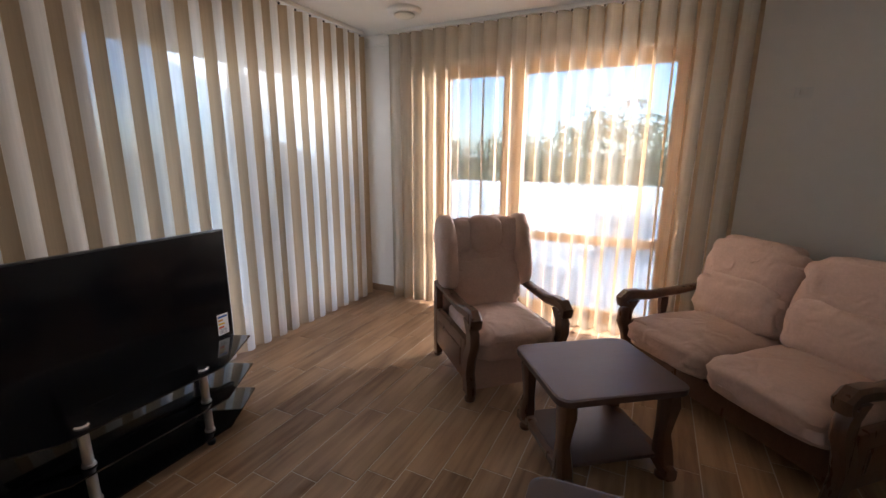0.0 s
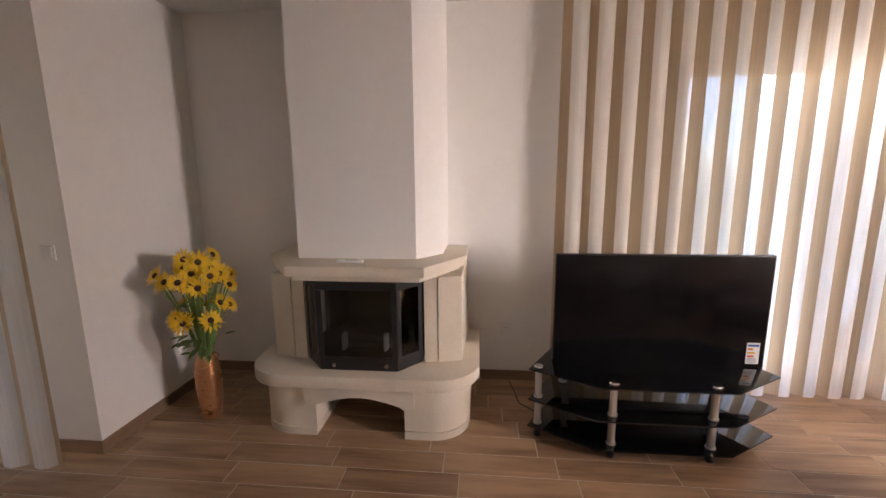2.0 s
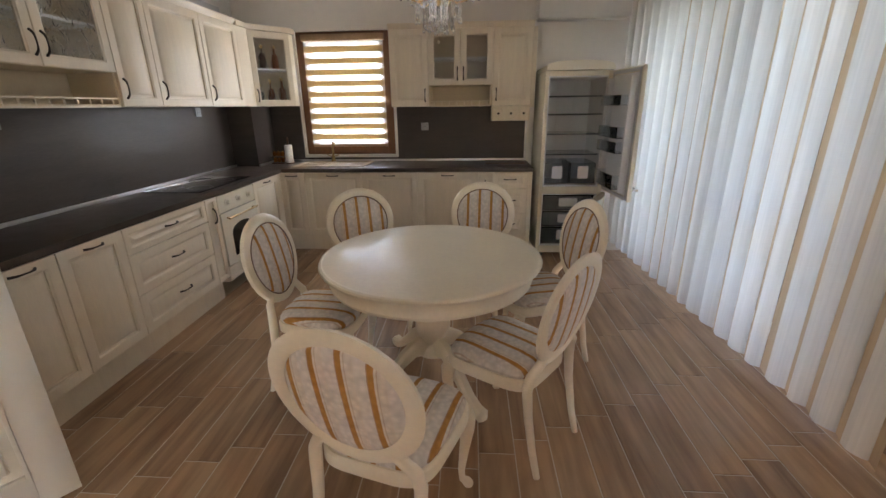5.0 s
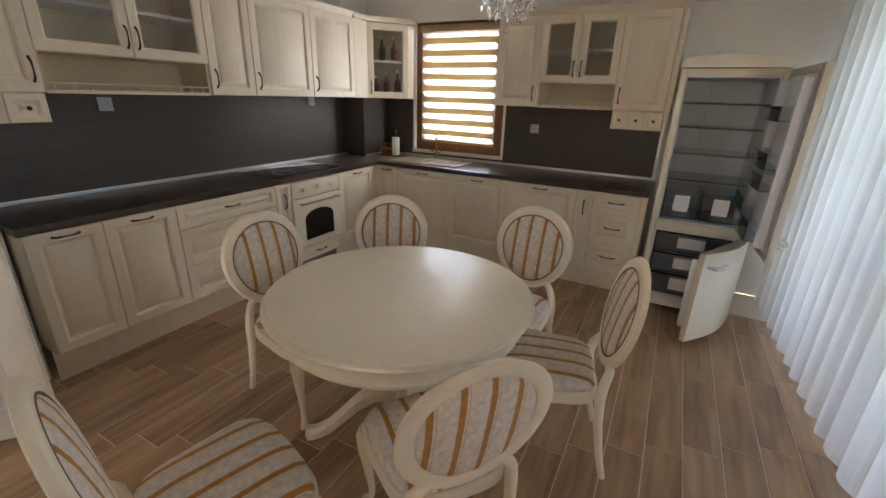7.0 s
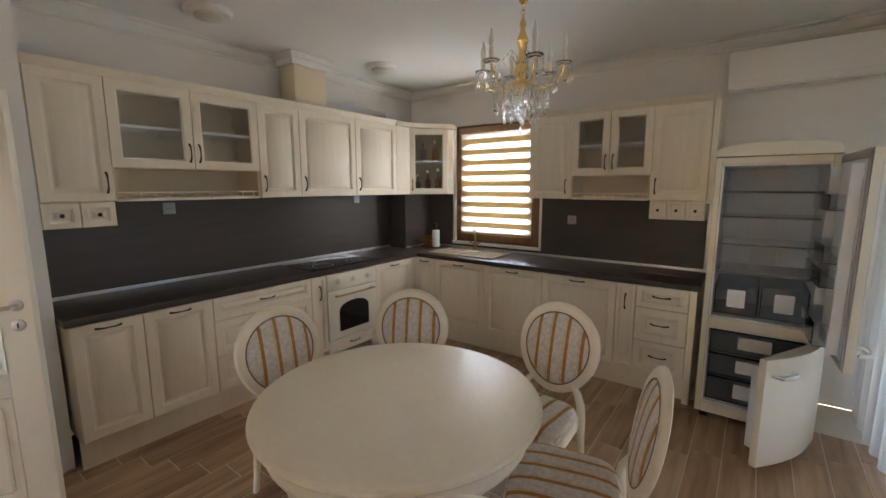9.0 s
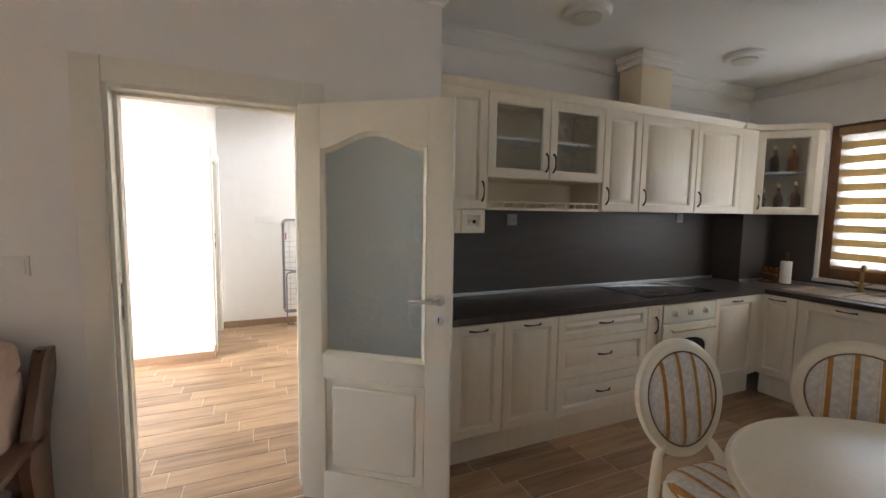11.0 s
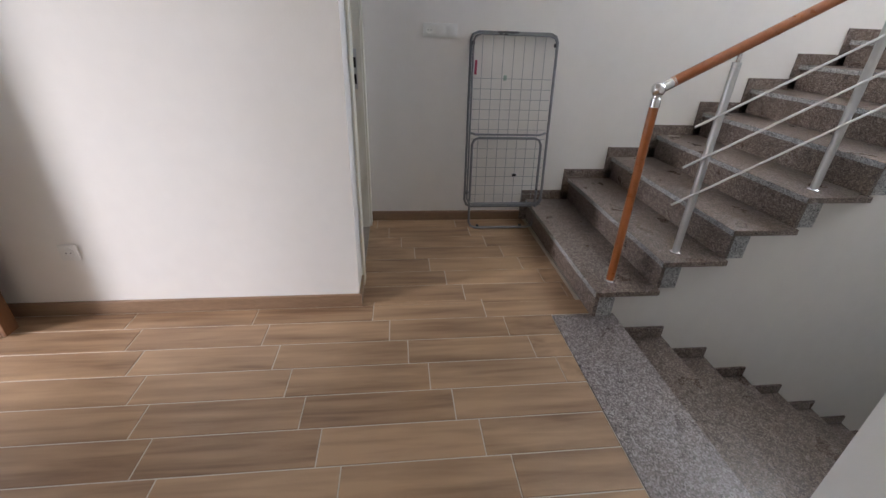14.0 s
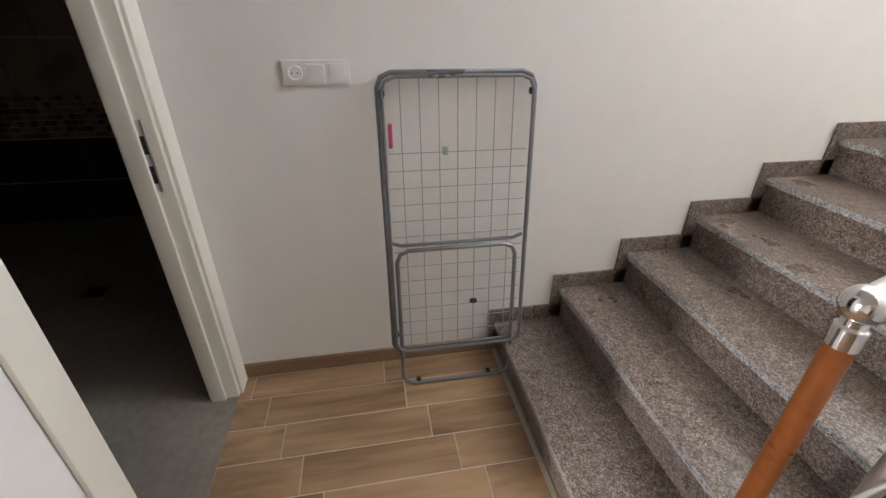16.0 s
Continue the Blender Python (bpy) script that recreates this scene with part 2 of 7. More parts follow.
M_IVORY = mat("ivory_lacquer", (0.84, 0.755, 0.60), 0.33, var=0.05, scale=5, coat=0.15)
M_STRIPE = stripe_material("striped_damask")
M_PIPING = mat("brown_piping", (0.2, 0.12, 0.08), 0.7, var=0.1)
M_BLACKGL = mat("black_glass", (0.006, 0.006, 0.007), 0.05, var=0.05, coat=0.5)
M_BLACK = mat("black_plastic", (0.012, 0.012, 0.013), 0.35, var=0.15, scale=12)
M_SCREEN = mat("dark_screen", (0.004, 0.004, 0.005), 0.16, var=0.05)
M_IRON = mat("black_cast_iron", (0.02, 0.019, 0.018), 0.5, 0.3, var=0.2, scale=30, bump=0.05)
M_SOOT = mat("sooty_firebrick", (0.10, 0.085, 0.07), 0.9, var=0.35, scale=6)
M_STONE = mat("cream_limestone", (0.70, 0.61, 0.49), 0.6, var=0.09, scale=5, bump=0.12, bump_scale=70, fine=120)
M_WOOD = mat("dark_stained_beech", (0.105, 0.045, 0.023), 0.3, var=0.35, scale=4, stretch=(6, 6, 1), coat=0.25)
M_WOODTOP = mat("mahogany_tabletop", (0.07, 0.036, 0.028), 0.36, var=0.1, scale=3, stretch=(1, 6, 1), coat=0.1)
M_HIDE = mat("rose_beige_upholstery", (0.60, 0.42, 0.345), 0.5, var=0.09, scale=7, bump=0.55, bump_scale=9, spec=0.35)
for hn in M_HIDE.node_tree.nodes:
    if hn.bl_idname == "ShaderNodeBump":
        hn.inputs["Distance"].default_value = 0.022
        crease = hn.inputs["Height"].links[0].from_node
        crease.noise_type, crease.inputs["Distortion"].default_value = "RIDGED_MULTIFRACTAL", 0.8
M_SEAM = mat("pale_seam_piping", (0.52, 0.36, 0.29), 0.6, var=0.05)
M_DOOR = mat("ivory_door_lacquer", (0.80, 0.76, 0.66), 0.4, var=0.02, scale=3)
M_WHITEP = mat("white_plastic", (0.78, 0.77, 0.74), 0.35, var=0.02)
M_FRIDGE = mat("cream_enamel", (0.80, 0.75, 0.62), 0.22, var=0.015, coat=0.3)
M_FRIDGE_IN = mat("white_liner", (0.80, 0.83, 0.86), 0.35, var=0.02)
M_BROWNW = mat("brown_window_wood", (0.17, 0.075, 0.032), 0.4, var=0.25, scale=4, stretch=(5, 5, 1))
M_OAKW = mat("golden_window_wood", (0.40, 0.25, 0.14), 0.45, var=0.2, scale=4, stretch=(5, 5, 1))
M_GRANITE = granite_material("brown_pink_granite", [(0.025, 0.02, 0.018), (0.115, 0.085, 0.07), (0.20, 0.15, 0.125), (0.36, 0.31, 0.28)], 190)
M_GRANITE_GREY = granite_material("grey_granite", [(0.05, 0.05, 0.05), (0.25, 0.25, 0.25), (0.42, 0.42, 0.42), (0.6, 0.6, 0.6)], 170)
M_RAILWOOD = mat("orange_varnished_wood", (0.36, 0.105, 0.025), 0.3, var=0.2, scale=5, stretch=(1, 8, 8), coat=0.3)
M_GREYTUBE = mat("grey_painted_tube", (0.23, 0.235, 0.25), 0.3, 0.6, var=0.1)
M_WIRE = mat("grey_plastic_wire", (0.36, 0.36, 0.37), 0.4, var=0.05)
def pane_material(name, tint):
    """Pane: see-through, tinted, with a Fresnel gloss."""
    m = bpy.data.materials.new(name)
    m.use_nodes = True
    nt = m.node_tree
    tp, gl, fr, mx = (nt.nodes.new(k) for k in ("ShaderNodeBsdfTransparent", "ShaderNodeBsdfGlossy", "ShaderNodeFresnel", "ShaderNodeMixShader"))
    gl.inputs["Roughness"].default_value = 0.02
    tp.inputs[0].default_value = (*tint, 1)
    nt.links.new(fr.outputs[0], mx.inputs[0])
    nt.links.new(tp.outputs[0], mx.inputs[1])
    nt.links.new(gl.outputs[0], mx.inputs[2])
    nt.links.new(mx.outputs[0], nt.nodes["Material Output"].inputs[0])
    return m


# grey tint put into the window glass to dim the bright view outside
M_PANE = pane_material("dimming_window_pane", (0.36, 0.41, 0.46))
M_FIREPANE = pane_material("firebox_glass", (0.85, 0.86, 0.86))
M_GLASS = glass_material("clear_glass")
M_FROST = glass_material("frosted_ribbed_glass", (0.86, 0.92, 0.92), 0.42, 0.35, 30)
M_PATGLASS = glass_material("relief_patterned_glass", (0.95, 0.97, 0.97), 0.12, 1.0, 20)
M_CRYSTAL = glass_material("cut_crystal", (1, 1, 1), 0.0, ior=1.55)
M_TINTGL = glass_material("smoked_clear_plastic", (0.80, 0.86, 0.90), 0.06)
M_VANE = cloth_material("tan_vane_fabric", (0.56, 0.42, 0.28), 0.0, 0.2)
M_CURTAIN = cloth_material("pale_voile", (0.80, 0.76, 0.70), 0.14, 0.5)
M_SHEER = cloth_material("sheer_voile", (0.78, 0.70, 0.58), 0.5, 0.12)
M_COPPER = mat("copper_glaze", (0.52, 0.25, 0.12), 0.3, 0.75, var=0.18, scale=22)
M_PETAL = mat("yellow_petal", (0.83, 0.50, 0.02), 0.6, var=0.18, scale=30)
M_SEED = mat("brown_flower_centre", (0.06, 0.025, 0.01), 0.9, var=0.3, scale=80)
M_LEAF = mat("silk_leaf", (0.10, 0.17, 0.045), 0.6, var=0.3, scale=30)
M_STEM = mat("green_stem", (0.13, 0.22, 0.06), 0.6, var=0.2)


# ---- mesh helpers ----
def box(bm, x0, x1, y0, y1, z0, z1, bev=0.0, seg=2):
    got = bmesh.ops.create_cube(bm, size=1.0)
    vs = got["verts"]
    bmesh.ops.scale(bm, vec=(abs(x1 - x0), abs(y1 - y0), abs(z1 - z0)), verts=vs)
    bmesh.ops.translate(bm, vec=((x0 + x1) / 2, (y0 + y1) / 2, (z0 + z1) / 2), verts=vs)
    if bev:
        es = list({e for v in vs for e in v.link_edges})
        bmesh.ops.bevel(bm, geom=es, offset=bev, segments=seg, affect="EDGES", profile=0.7)
    return bm


def slab(bm, pts, z0, z1, bev=0.0):
    """A prism over a plan outline."""
    lo = [bm.verts.new((x, y, z0)) for x, y in pts]
    hi = [bm.verts.new((x, y, z1)) for x, y in pts]
    n = len(pts)
    fs = [bm.faces.new(hi), bm.faces.new(lo[::-1])]
    for i in range(n):
        fs.append(bm.faces.new((lo[i], lo[(i + 1) % n], hi[(i + 1) % n], hi[i])))
    bmesh.ops.recalc_face_normals(bm, faces=fs)
    if bev:
        es = [e for e in fs[0].edges] + [e for e in fs[1].edges]
        bmesh.ops.bevel(bm, geom=es, offset=bev, segments=2, affect="EDGES", profile=0.7)
    return bm


def rod(bm, p, q, r, r2=None, seg=10):
    p, q = Vector(p), Vector(q)
    d = q - p
    m = Matrix.Translation((p + q) / 2) @ d.to_track_quat("Z", "Y").to_matrix().to_4x4()
    bmesh.ops.create_cone(bm, cap_ends=True, segments=seg, radius1=r, radius2=r if r2 is None else r2, depth=d.length, matrix=m)
    return bm


def tube(bm, pts, r, seg=8, closed=False):
    """A round bar through points; r may be one radius or one per point."""
    pts = [Vector(p) for p in pts]
    n = len(pts)
    rs = r if isinstance(r, (list, tuple)) else [r] * n
    rings = []
    ref = None
    for i, p in enumerate(pts):
        a = pts[(i - 1) % n] if closed or i else p
        b = pts[(i + 1) % n] if closed or i < n - 1 else p
        d = (b - a).normalized()
        if ref is None:
            ref = d.orthogonal().normalized()
        ref = (ref - d * ref.dot(d)).normalized()
        up = d.cross(ref)
        rings.append([bm.verts.new(p + rs[i] * (math.cos(6.2832 * k / seg) * ref + math.sin(6.2832 * k / seg) * up)) for k in range(seg)])
    for i in range(n if closed else n - 1):
        a, b = rings[i], rings[(i + 1) % n]
        for k in range(seg):
            bm.faces.new((a[k], a[(k + 1) % seg], b[(k + 1) % seg], b[k]))
    if not closed:
        bm.faces.new(rings[0][::-1])
        bm.faces.new(rings[-1])
    return bm


def lathe(bm, prof, cx=0, cy=0, seg=24):
    """Turns a profile of (radius, height) round an upright axis."""
    rings = [[bm.verts.new((cx + max(r, 0.0005) * math.cos(6.28318 * k / seg), cy + max(r, 0.0005) * math.sin(6.28318 * k / seg), z)) for k in range(seg)] for r, z in prof]
    for a, b in zip(rings, rings[1:]):
        for k in range(seg):
            bm.faces.new((a[k], a[(k + 1) % seg], b[(k + 1) % seg], b[k]))
    bm.faces.new(rings[0][::-1])
    bm.faces.new(rings[-1])
    return bm


def sweep(bm, rings, cap=True, closed=False):
    """Skins a run of equal rings of points."""
    rs = [[bm.verts.new(p) for p in ring] for ring in rings]
    n = len(rs[0])
    for a, b in list(zip(rs, rs[1:])) + ([(rs[-1], rs[0])] if closed else []):
        for k in range(n):
            bm.faces.new((a[k], a[(k + 1) % n], b[(k + 1) % n], b[k]))
    if cap and not closed:
        bm.faces.new(rs[0][::-1])
        bm.faces.new(rs[-1])
    return bm


def mesh_object(name, bm, material, smooth=False):
    me = bpy.data.meshes.new(name)
    bmesh.ops.recalc_face_normals(bm, faces=bm.faces)
    bm.to_mesh(me)
    bm.free()
    me.materials.append(material)
    if smooth:
        me.shade_smooth()
        me.set_sharp_from_angle(angle=radians(38))
    return new(name, me)


def part(name, bm, material, parent=None, label="", smooth=True):
    ob = mesh_object(name, bm, material, smooth)
    if parent is not None:
        ob.parent = parent
    if label:
        ob["label"] = label
    return ob


def thing(name, label, category, group="", m=None):
    """An Empty at the base of a thing."""
    e = new(name)
    e.empty_display_size = 0.1
    tagged(e, label, category, group)
    if m is not None:
        e.matrix_world = m
    return e


def B():
    return bmesh.new()


def structure(name, bm, material, label, category, smooth=False):
    return tagged(mesh_object(name, bm, material, smooth), label, category, "", "structure")


def cut(a0, a1, gaps):
    """What is left of the stretch a0..a1 beside the gaps."""
    runs, p = [], a0
    for g0, g1 in sorted(gaps):
        if g0 > p:
            runs.append((p, g0))
        p = g1
    if p < a1:
        runs.append((p, a1))
    return runs


# ---- plan ----
H = 2.70
XL, XD, XK = -3.05, 1.99, 2.43          # lounge outer wall, door wall, hob wall
YW, YJ, YK = 3.70, -2.31, -5.80         # lounge window wall, jog, kitchen back wall
XP, XPW = -1.98, -2.16                  # pier beside the kitchen curtain, plane of the kitchen windows
TW = 0.25


def wall_y(name, y0, y1, x0, x1, holes, label, z0=0.0, z1=H):
    """A wall along x with openings (x0, x1, sill, head)."""
    bm = B()
    for a, b in cut(x0, x1, [(h[0], h[1]) for h in holes]):
        box(bm, a, b, y0, y1, z0, z1)
    for a, b, s, t in holes:
        if s > z0:
            box(bm, a, b, y0, y1, z0, s)
        if t < z1:
            box(bm, a, b, y0, y1, t, z1)
    return structure(name, bm, M_WALL, label, "wall")


def wall_x(name, x0, x1, y0, y1, holes, label, z0=0.0, z1=H):
    bm = B()
    for a, b in cut(y0, y1, [(h[0], h[1]) for h in holes]):
        box(bm, x0, x1, a, b, z0, z1)
    for a, b, s, t in holes:
        if s > z0:
            box(bm, x0, x1, a, b, z0, s)
        if t < z1:
            box(bm, x0, x1, a, b, t, z1)
    return structure(name, bm, M_WALL, label, "wall")


W1 = (1.12, 3.36, 0.02, 2.32)           # lounge side window, along y
W2 = (-2.2, 0.0, 0.02, 2.38)            # lounge end window, along x
W3 = (-5.45, -2.80, 0.02, 2.35)         # kitchen side windows, along y
W4 = (0.735, 1.775, 0.977, 2.265)            # kitchen back window, along x
DOOR = (-1.58, -0.765, 0.0, 2.02)        # lounge to hall, along y
wall_x("wall_west", XL - TW, XL, YJ, YW + TW, [W1], "white painted outer wall with a tall window behind curtains")
wall_y("wall_north", YW, YW + TW, XL, XD, [W2], "white painted wall with a wide terrace window")
wall_y("wall_jog", YJ - 0.18, YJ, XL - TW, XPW, [], "white painted return wall beside the sunflower vase")
wall_x("wall_kitchen_side", XPW - TW, XPW, YK, YJ - 0.18, [W3], "white outer wall with kitchen windows behind curtains")
wall_y("wall_south", YK - TW, YK, XPW - TW, XK + 0.2, [W4], "white painted kitchen wall with a brown-framed window")
wall_x("wall_hob", XK, XK + 0.2, YK, -2.30, [], "white painted kitchen wall above the dark backsplash")
wall_x("wall_door", XD, XD + 0.16, -2.30, YW + TW, [DOOR], "white painted wall with an inner door to the hall")
wall_y("wall_hall_south", -2.30, -2.20, XD + 0.16, 3.02, [], "white painted short hall wall beside the stairs")
# pier beside the kitchen curtain
bm = box(B(), XPW, XP, YJ - 0.18, YJ, 0, H)
box(bm, XPW, XP, YJ - 0.30, YJ - 0.18, 0, H)
structure("wall_pier", bm, M_WALL, "white painted pier beside the kitchen curtain", "wall")
# hall
XH1, XH2 = 4.435, 5.60
YB = -0.935
wall_x("wall_hall_east", XH1, XH1 + 0.15, YB, 1.72, [], "white painted hall wall with a low socket", z1=H)
BD = (4.72, 5.50, 0.0, 2.03)
wall_y("wall_bathroom", YB, YB + 0.12, XH1 + 0.15, XH2, [BD], "white painted wall with the bathroom doorway")
wall_x("wall_stair", XH2, XH2 + 0.2, -6.2, YB + 0.12, [], "white painted wall beside the stairs", -2.6, 5.4)
bm = box(B(), 3.02, 3.10, -6.0, -2.30, -2.6, 5.4)
structure("wall_stairwell_west", bm, M_WALL, "white painted stairwell wall", "wall")
# unseen opening, assumed high up so that added light reaches the stairs
wall_y("wall_stairwell_south", -6.2, -6.0, 3.02, XH2, [(3.4, 5.2, 3.3, 4.8)], "white painted stairwell end wall with an unseen, assumed landing window", -2.6, 5.4)
HD = (3.22, 4.30, 0.0, 2.15)
wall_y("wall_hall_north", 1.72, 1.92, XD + 0.16, XH1 + 0.15, [HD], "white hall wall with the entrance opening")
# floors and ceilings
bm = box(B(), XL, XD + 0.16, YJ, YW, -0.12, -0.0022)
box(bm, XPW, XK, YK, YJ, -0.12, -0.0022)
box(bm, XD + 0.16, XH1, -2.20, 1.72, -0.12, -0.0022)
box(bm, XH1, XH2, -2.19, YB + 0.12, -0.12, -0.0022)
floor = structure("floor", bm, M_GROUT, "wood-look porcelain tile floor with pale grout joints", "floor")
bm = box(B(), XL, XD + 0.16, YJ, YW, H, H + 0.15)
box(bm, XPW, XK, YK, YJ, H, H + 0.15)
structure("ceiling", bm, M_CEIL, "plain white painted lounge and kitchen ceiling", "ceiling")
bm = box(B(), XD + 0.16, XH1 + 0.15, -2.30, 1.72, H, H + 0.15)
box(bm, XH1 + 0.15, XH2, -2.30, YB + 0.12, H, H + 0.15)
structure("ceiling_hall", bm, M_CEIL, "plain white painted hall ceiling", "ceiling")
structure("ceiling_stairwell", box(B(), 3.02, XH2, -6.0, -2.3, 5.3, 5.4), M_CEIL, "plain white stairwell ceiling", "ceiling")


def cornice(name, p, q, inward):
    """Stepped plaster cove between wall and ceiling."""
    p, q, n = Vector((*p, 0)), Vector((*q, 0)), Vector((*inward, 0))
    prof = [(0, H - 0.095), (0.012, H - 0.095), (0.016, H - 0.08), (0.03, H - 0.07), (0.05, H - 0.045), (0.062, H - 0.02), (0.085, H - 0.014), (0.085, H - 0.001), (0, H - 0.001)]
    bm = sweep(B(), [[e + n * a + Vector((0, 0, z)) for a, z in prof] for e in (p, q)])
    return structure(name, bm, M_TRIM, "white moulded plaster cornice", "cornice")


cornice("trim_cornice", (XL, YW), (XD, YW), (0, -1))
cornice("trim_cornice", (XD, YW), (XD, -2.30), (-1, 0))
cornice("trim_cornice", (XK, -2.30), (XK, YK), (-1, 0))
cornice("trim_cornice", (XK, YK), (XPW, YK), (0, 1))
cornice("trim_cornice", (XD, -2.30), (XK, -2.30), (0, -1))


def skirt(p, q, inward):
    p, q, n = Vector((*p, 0)), Vector((*q, 0)), Vector((*inward, 0))
    bm = sweep(B(), [[e + n * a + Vector((0, 0, z)) for a, z in ((0.001, 0), (0.012, 0), (0.012, 0.072), (0.008, 0.077), (0.001, 0.077))] for e in (p, q)])
    return structure("baseboard", bm, M_SKIRT, "brown wood-look tile skirting", "skirting")


for p, q, n in (((XL, -0.17), (XL, YW), (1, 0)), ((XL, YJ), (XL, -1.6), (1, 0)), ((XL, YW), (-2.2, YW), (0, -1)), ((0.0, YW), (XD, YW), (0, -1)), ((XL, YJ), (XP, YJ), (0, 1)), ((XP, YJ + 0.012), (XP, YJ - 0.30), (1, 0)),
                ((XD, -0.69), (XD, YW), (-1, 0)), ((XH1, YB - 0.012), (XH1, 1.72), (-1, 0)), ((XH1, YB), (4.63, YB), (0, -1)), ((XH2, -2.18), (XH2, YB), (-1, 0)), ((XD + 0.16, -2.20), (3.02, -2.20), (0, 1)), ((XD + 0.16, -0.69), (XD + 0.16, 1.72), (1, 0))):
    skirt(p, q, n)

# added area lamps, tuned in strength, stand in for skylight at the openings
window_lamp("entrance_daylight", ((HD[0] + HD[1]) / 2, 1.9, 1.1), ((HD[0] + HD[1]) / 2 - 0.1, 0, 0.9), 1.0, 2.0, 0.8)
window_lamp("landing_daylight", (4.3, -6.1, 4.05), (4.3, -3.0, 1.4), 1.7, 1.4, 8.0, (0.76, 0.88, 1.0))
window_lamp("kitchen_balcony_daylight", (XPW - 0.21, -4.1, 1.25), (0, -4.1, 1.25), 2.9, 2.6, 6.0)
window_lamp("lounge_balcony_daylight", (XL - 0.2, 2.5, 1.15), (0, 2.4, 0.8), 1.6, 2.1, 3.6)
# added lamp outside, out of sight behind the wall, to brighten the lounge
window_lamp("terrace_fill_lamp", (1.4, 6.4, 2.2), (-1.6, 0.4, 0.8), 2.0, 2.4, 150, (0.95, 0.96, 1.0))
window_lamp("kitchen_window_daylight", ((W4[0] + W4[1]) / 2, YK - 0.16, 1.65), ((W4[0] + W4[1]) / 2, 0, 1.4), 0.9, 1.1, 4.0)


# ---- windows ----
def window_unit(name, span, frame_w, mullions, axis, plane, material, label, transom=None):
    """Frame, mullions and panes of one window in the opening span (a0, a1, z0, z1) of a wall along the axis."""
    a0, a1, z0, z1 = span
    d0, d1 = plane

    def bx(bm, a, b, u, v, q=0.0, bev=0.006):
        if axis == "x":
            return box(bm, a, b, d0 + q, d1 - q, u, v, bev)
        return box(bm, d0 + q, d1 - q, a, b, u, v, bev)
    w = tagged(new(name), label, "window", "", "structure")
    part("window_frame", bx(bx(bx(bx(B(), a0, a0 + frame_w, z0, z1), a1 - frame_w, a1, z0, z1), a0 + frame_w, a1 - frame_w, z0, z0 + frame_w), a0 + frame_w, a1 - frame_w, z1 - frame_w, z1), material, w)
    edges = [a0 + frame_w] + [e for m in mullions for e in (m - frame_w * 0.75, m + frame_w * 0.75)] + [a1 - frame_w]
    for m in mullions:
        part("mullion", bx(B(), m - frame_w * 0.75, m + frame_w * 0.75, z0 + frame_w, z1 - frame_w), material, w)
    for a, b in zip(edges[::2], edges[1::2]):
        bm = B()
        s = 0.055
        for u in (bx(bm, a, a + s, z0 + frame_w, z1 - frame_w, 0.01), bx(bm, b - s, b, z0 + frame_w, z1 - frame_w, 0.01), bx(bm, a + s, b - s, z0 + frame_w, z0 + frame_w + s, 0.01), bx(bm, a + s, b - s, z1 - frame_w - s, z1 - frame_w, 0.01)):
            pass
        if transom:
            bx(bm, a + s, b - s, transom - 0.04, transom + 0.04, 0.012)
        part("sash", bm, material, w)
        p = part("pane", bx(B(), a + s - 0.01, b - s + 0.01, z0 + frame_w + s - 0.01, z1 - frame_w - s + 0.01, 0.028, 0), M_PANE, w)
        p.visible_shadow = False
    return w


window_unit("window_1", W1, 0.06, [2.24], "y", (XL - 0.17, XL - 0.09), M_OAKW, "tall golden-brown framed balcony window behind pleated curtains")
window_unit("window_2", W2, 0.07, [-1.42], "x", (YW + 0.07, YW + 0.15), M_OAKW, "wide golden-brown framed terrace window behind sheer curtains", 0.79)
window_unit("window_3", W3, 0.06, [-4.0], "y", (XPW - 0.17, XPW - 0.09), M_OAKW, "wide kitchen balcony window behind pleated curtains", 0.9)
w4 = window_unit("window_4", W4, 0.085, [], "x", (YK - 0.12, YK - 0.03), M_BROWNW, "dark brown wooden kitchen window with a striped blind")
part("window_sill", box(B(), W4[0] - 0.02, W4[1] + 0.02, YK - 0.03, YK + 0.035, W4[2] - 0.03, W4[2], 0.006), M_TRIM, w4)
part("window_handle", box(box(B(), 1.66, 1.69, YK - 0.03, YK - 0.01, 1.48, 1.6, 0.004), 1.66, 1.685, YK - 0.012, YK + 0.03, 1.57, 1.595, 0.005), M_BRASS, w4)

# zebra roller blind in the kitchen window
M_BLIND = cloth_material("gold_blind_band", (0.66, 0.50, 0.28), 0.0, 0.35)
M_BLINDSHEER = cloth_material("sheer_blind_band", (0.9, 0.9, 0.88), 0.55, 0.7)
blind = thing("roller_blind", "gold and sheer striped day-night roller blind in the kitchen window", "blind")
part("cassette", box(B(), W4[0] + 0.07, W4[1] - 0.07, YK - 0.03, YK + 0.03, 2.17, 2.235, 0.012), M_OAKW, blind)
zz, k = 2.17, 0
while zz > 1.10:
    hgt = 0.062 if k % 2 else 0.052
    part("gold_band" if k % 2 else "sheer_band", box(B(), W4[0] + 0.085, W4[1] - 0.085, YK - 0.0015, YK + 0.0005, zz - hgt, zz), M_BLIND if k % 2 else M_BLINDSHEER, blind)
    zz -= hgt
    k += 1
part("bottom_bar", box(B(), W4[0] + 0.085, W4[1] - 0.085, YK - 0.008, YK + 0.008, zz - 0.025, zz, 0.004), M_OAKW, blind)
rod(bm := B(), (W4[0] + 0.09, YK + 0.02, 1.15), (W4[0] + 0.09, YK + 0.02, 2.2), 0.0015, seg=5)
part("pull_cord", bm, M_WHITEP, blind)


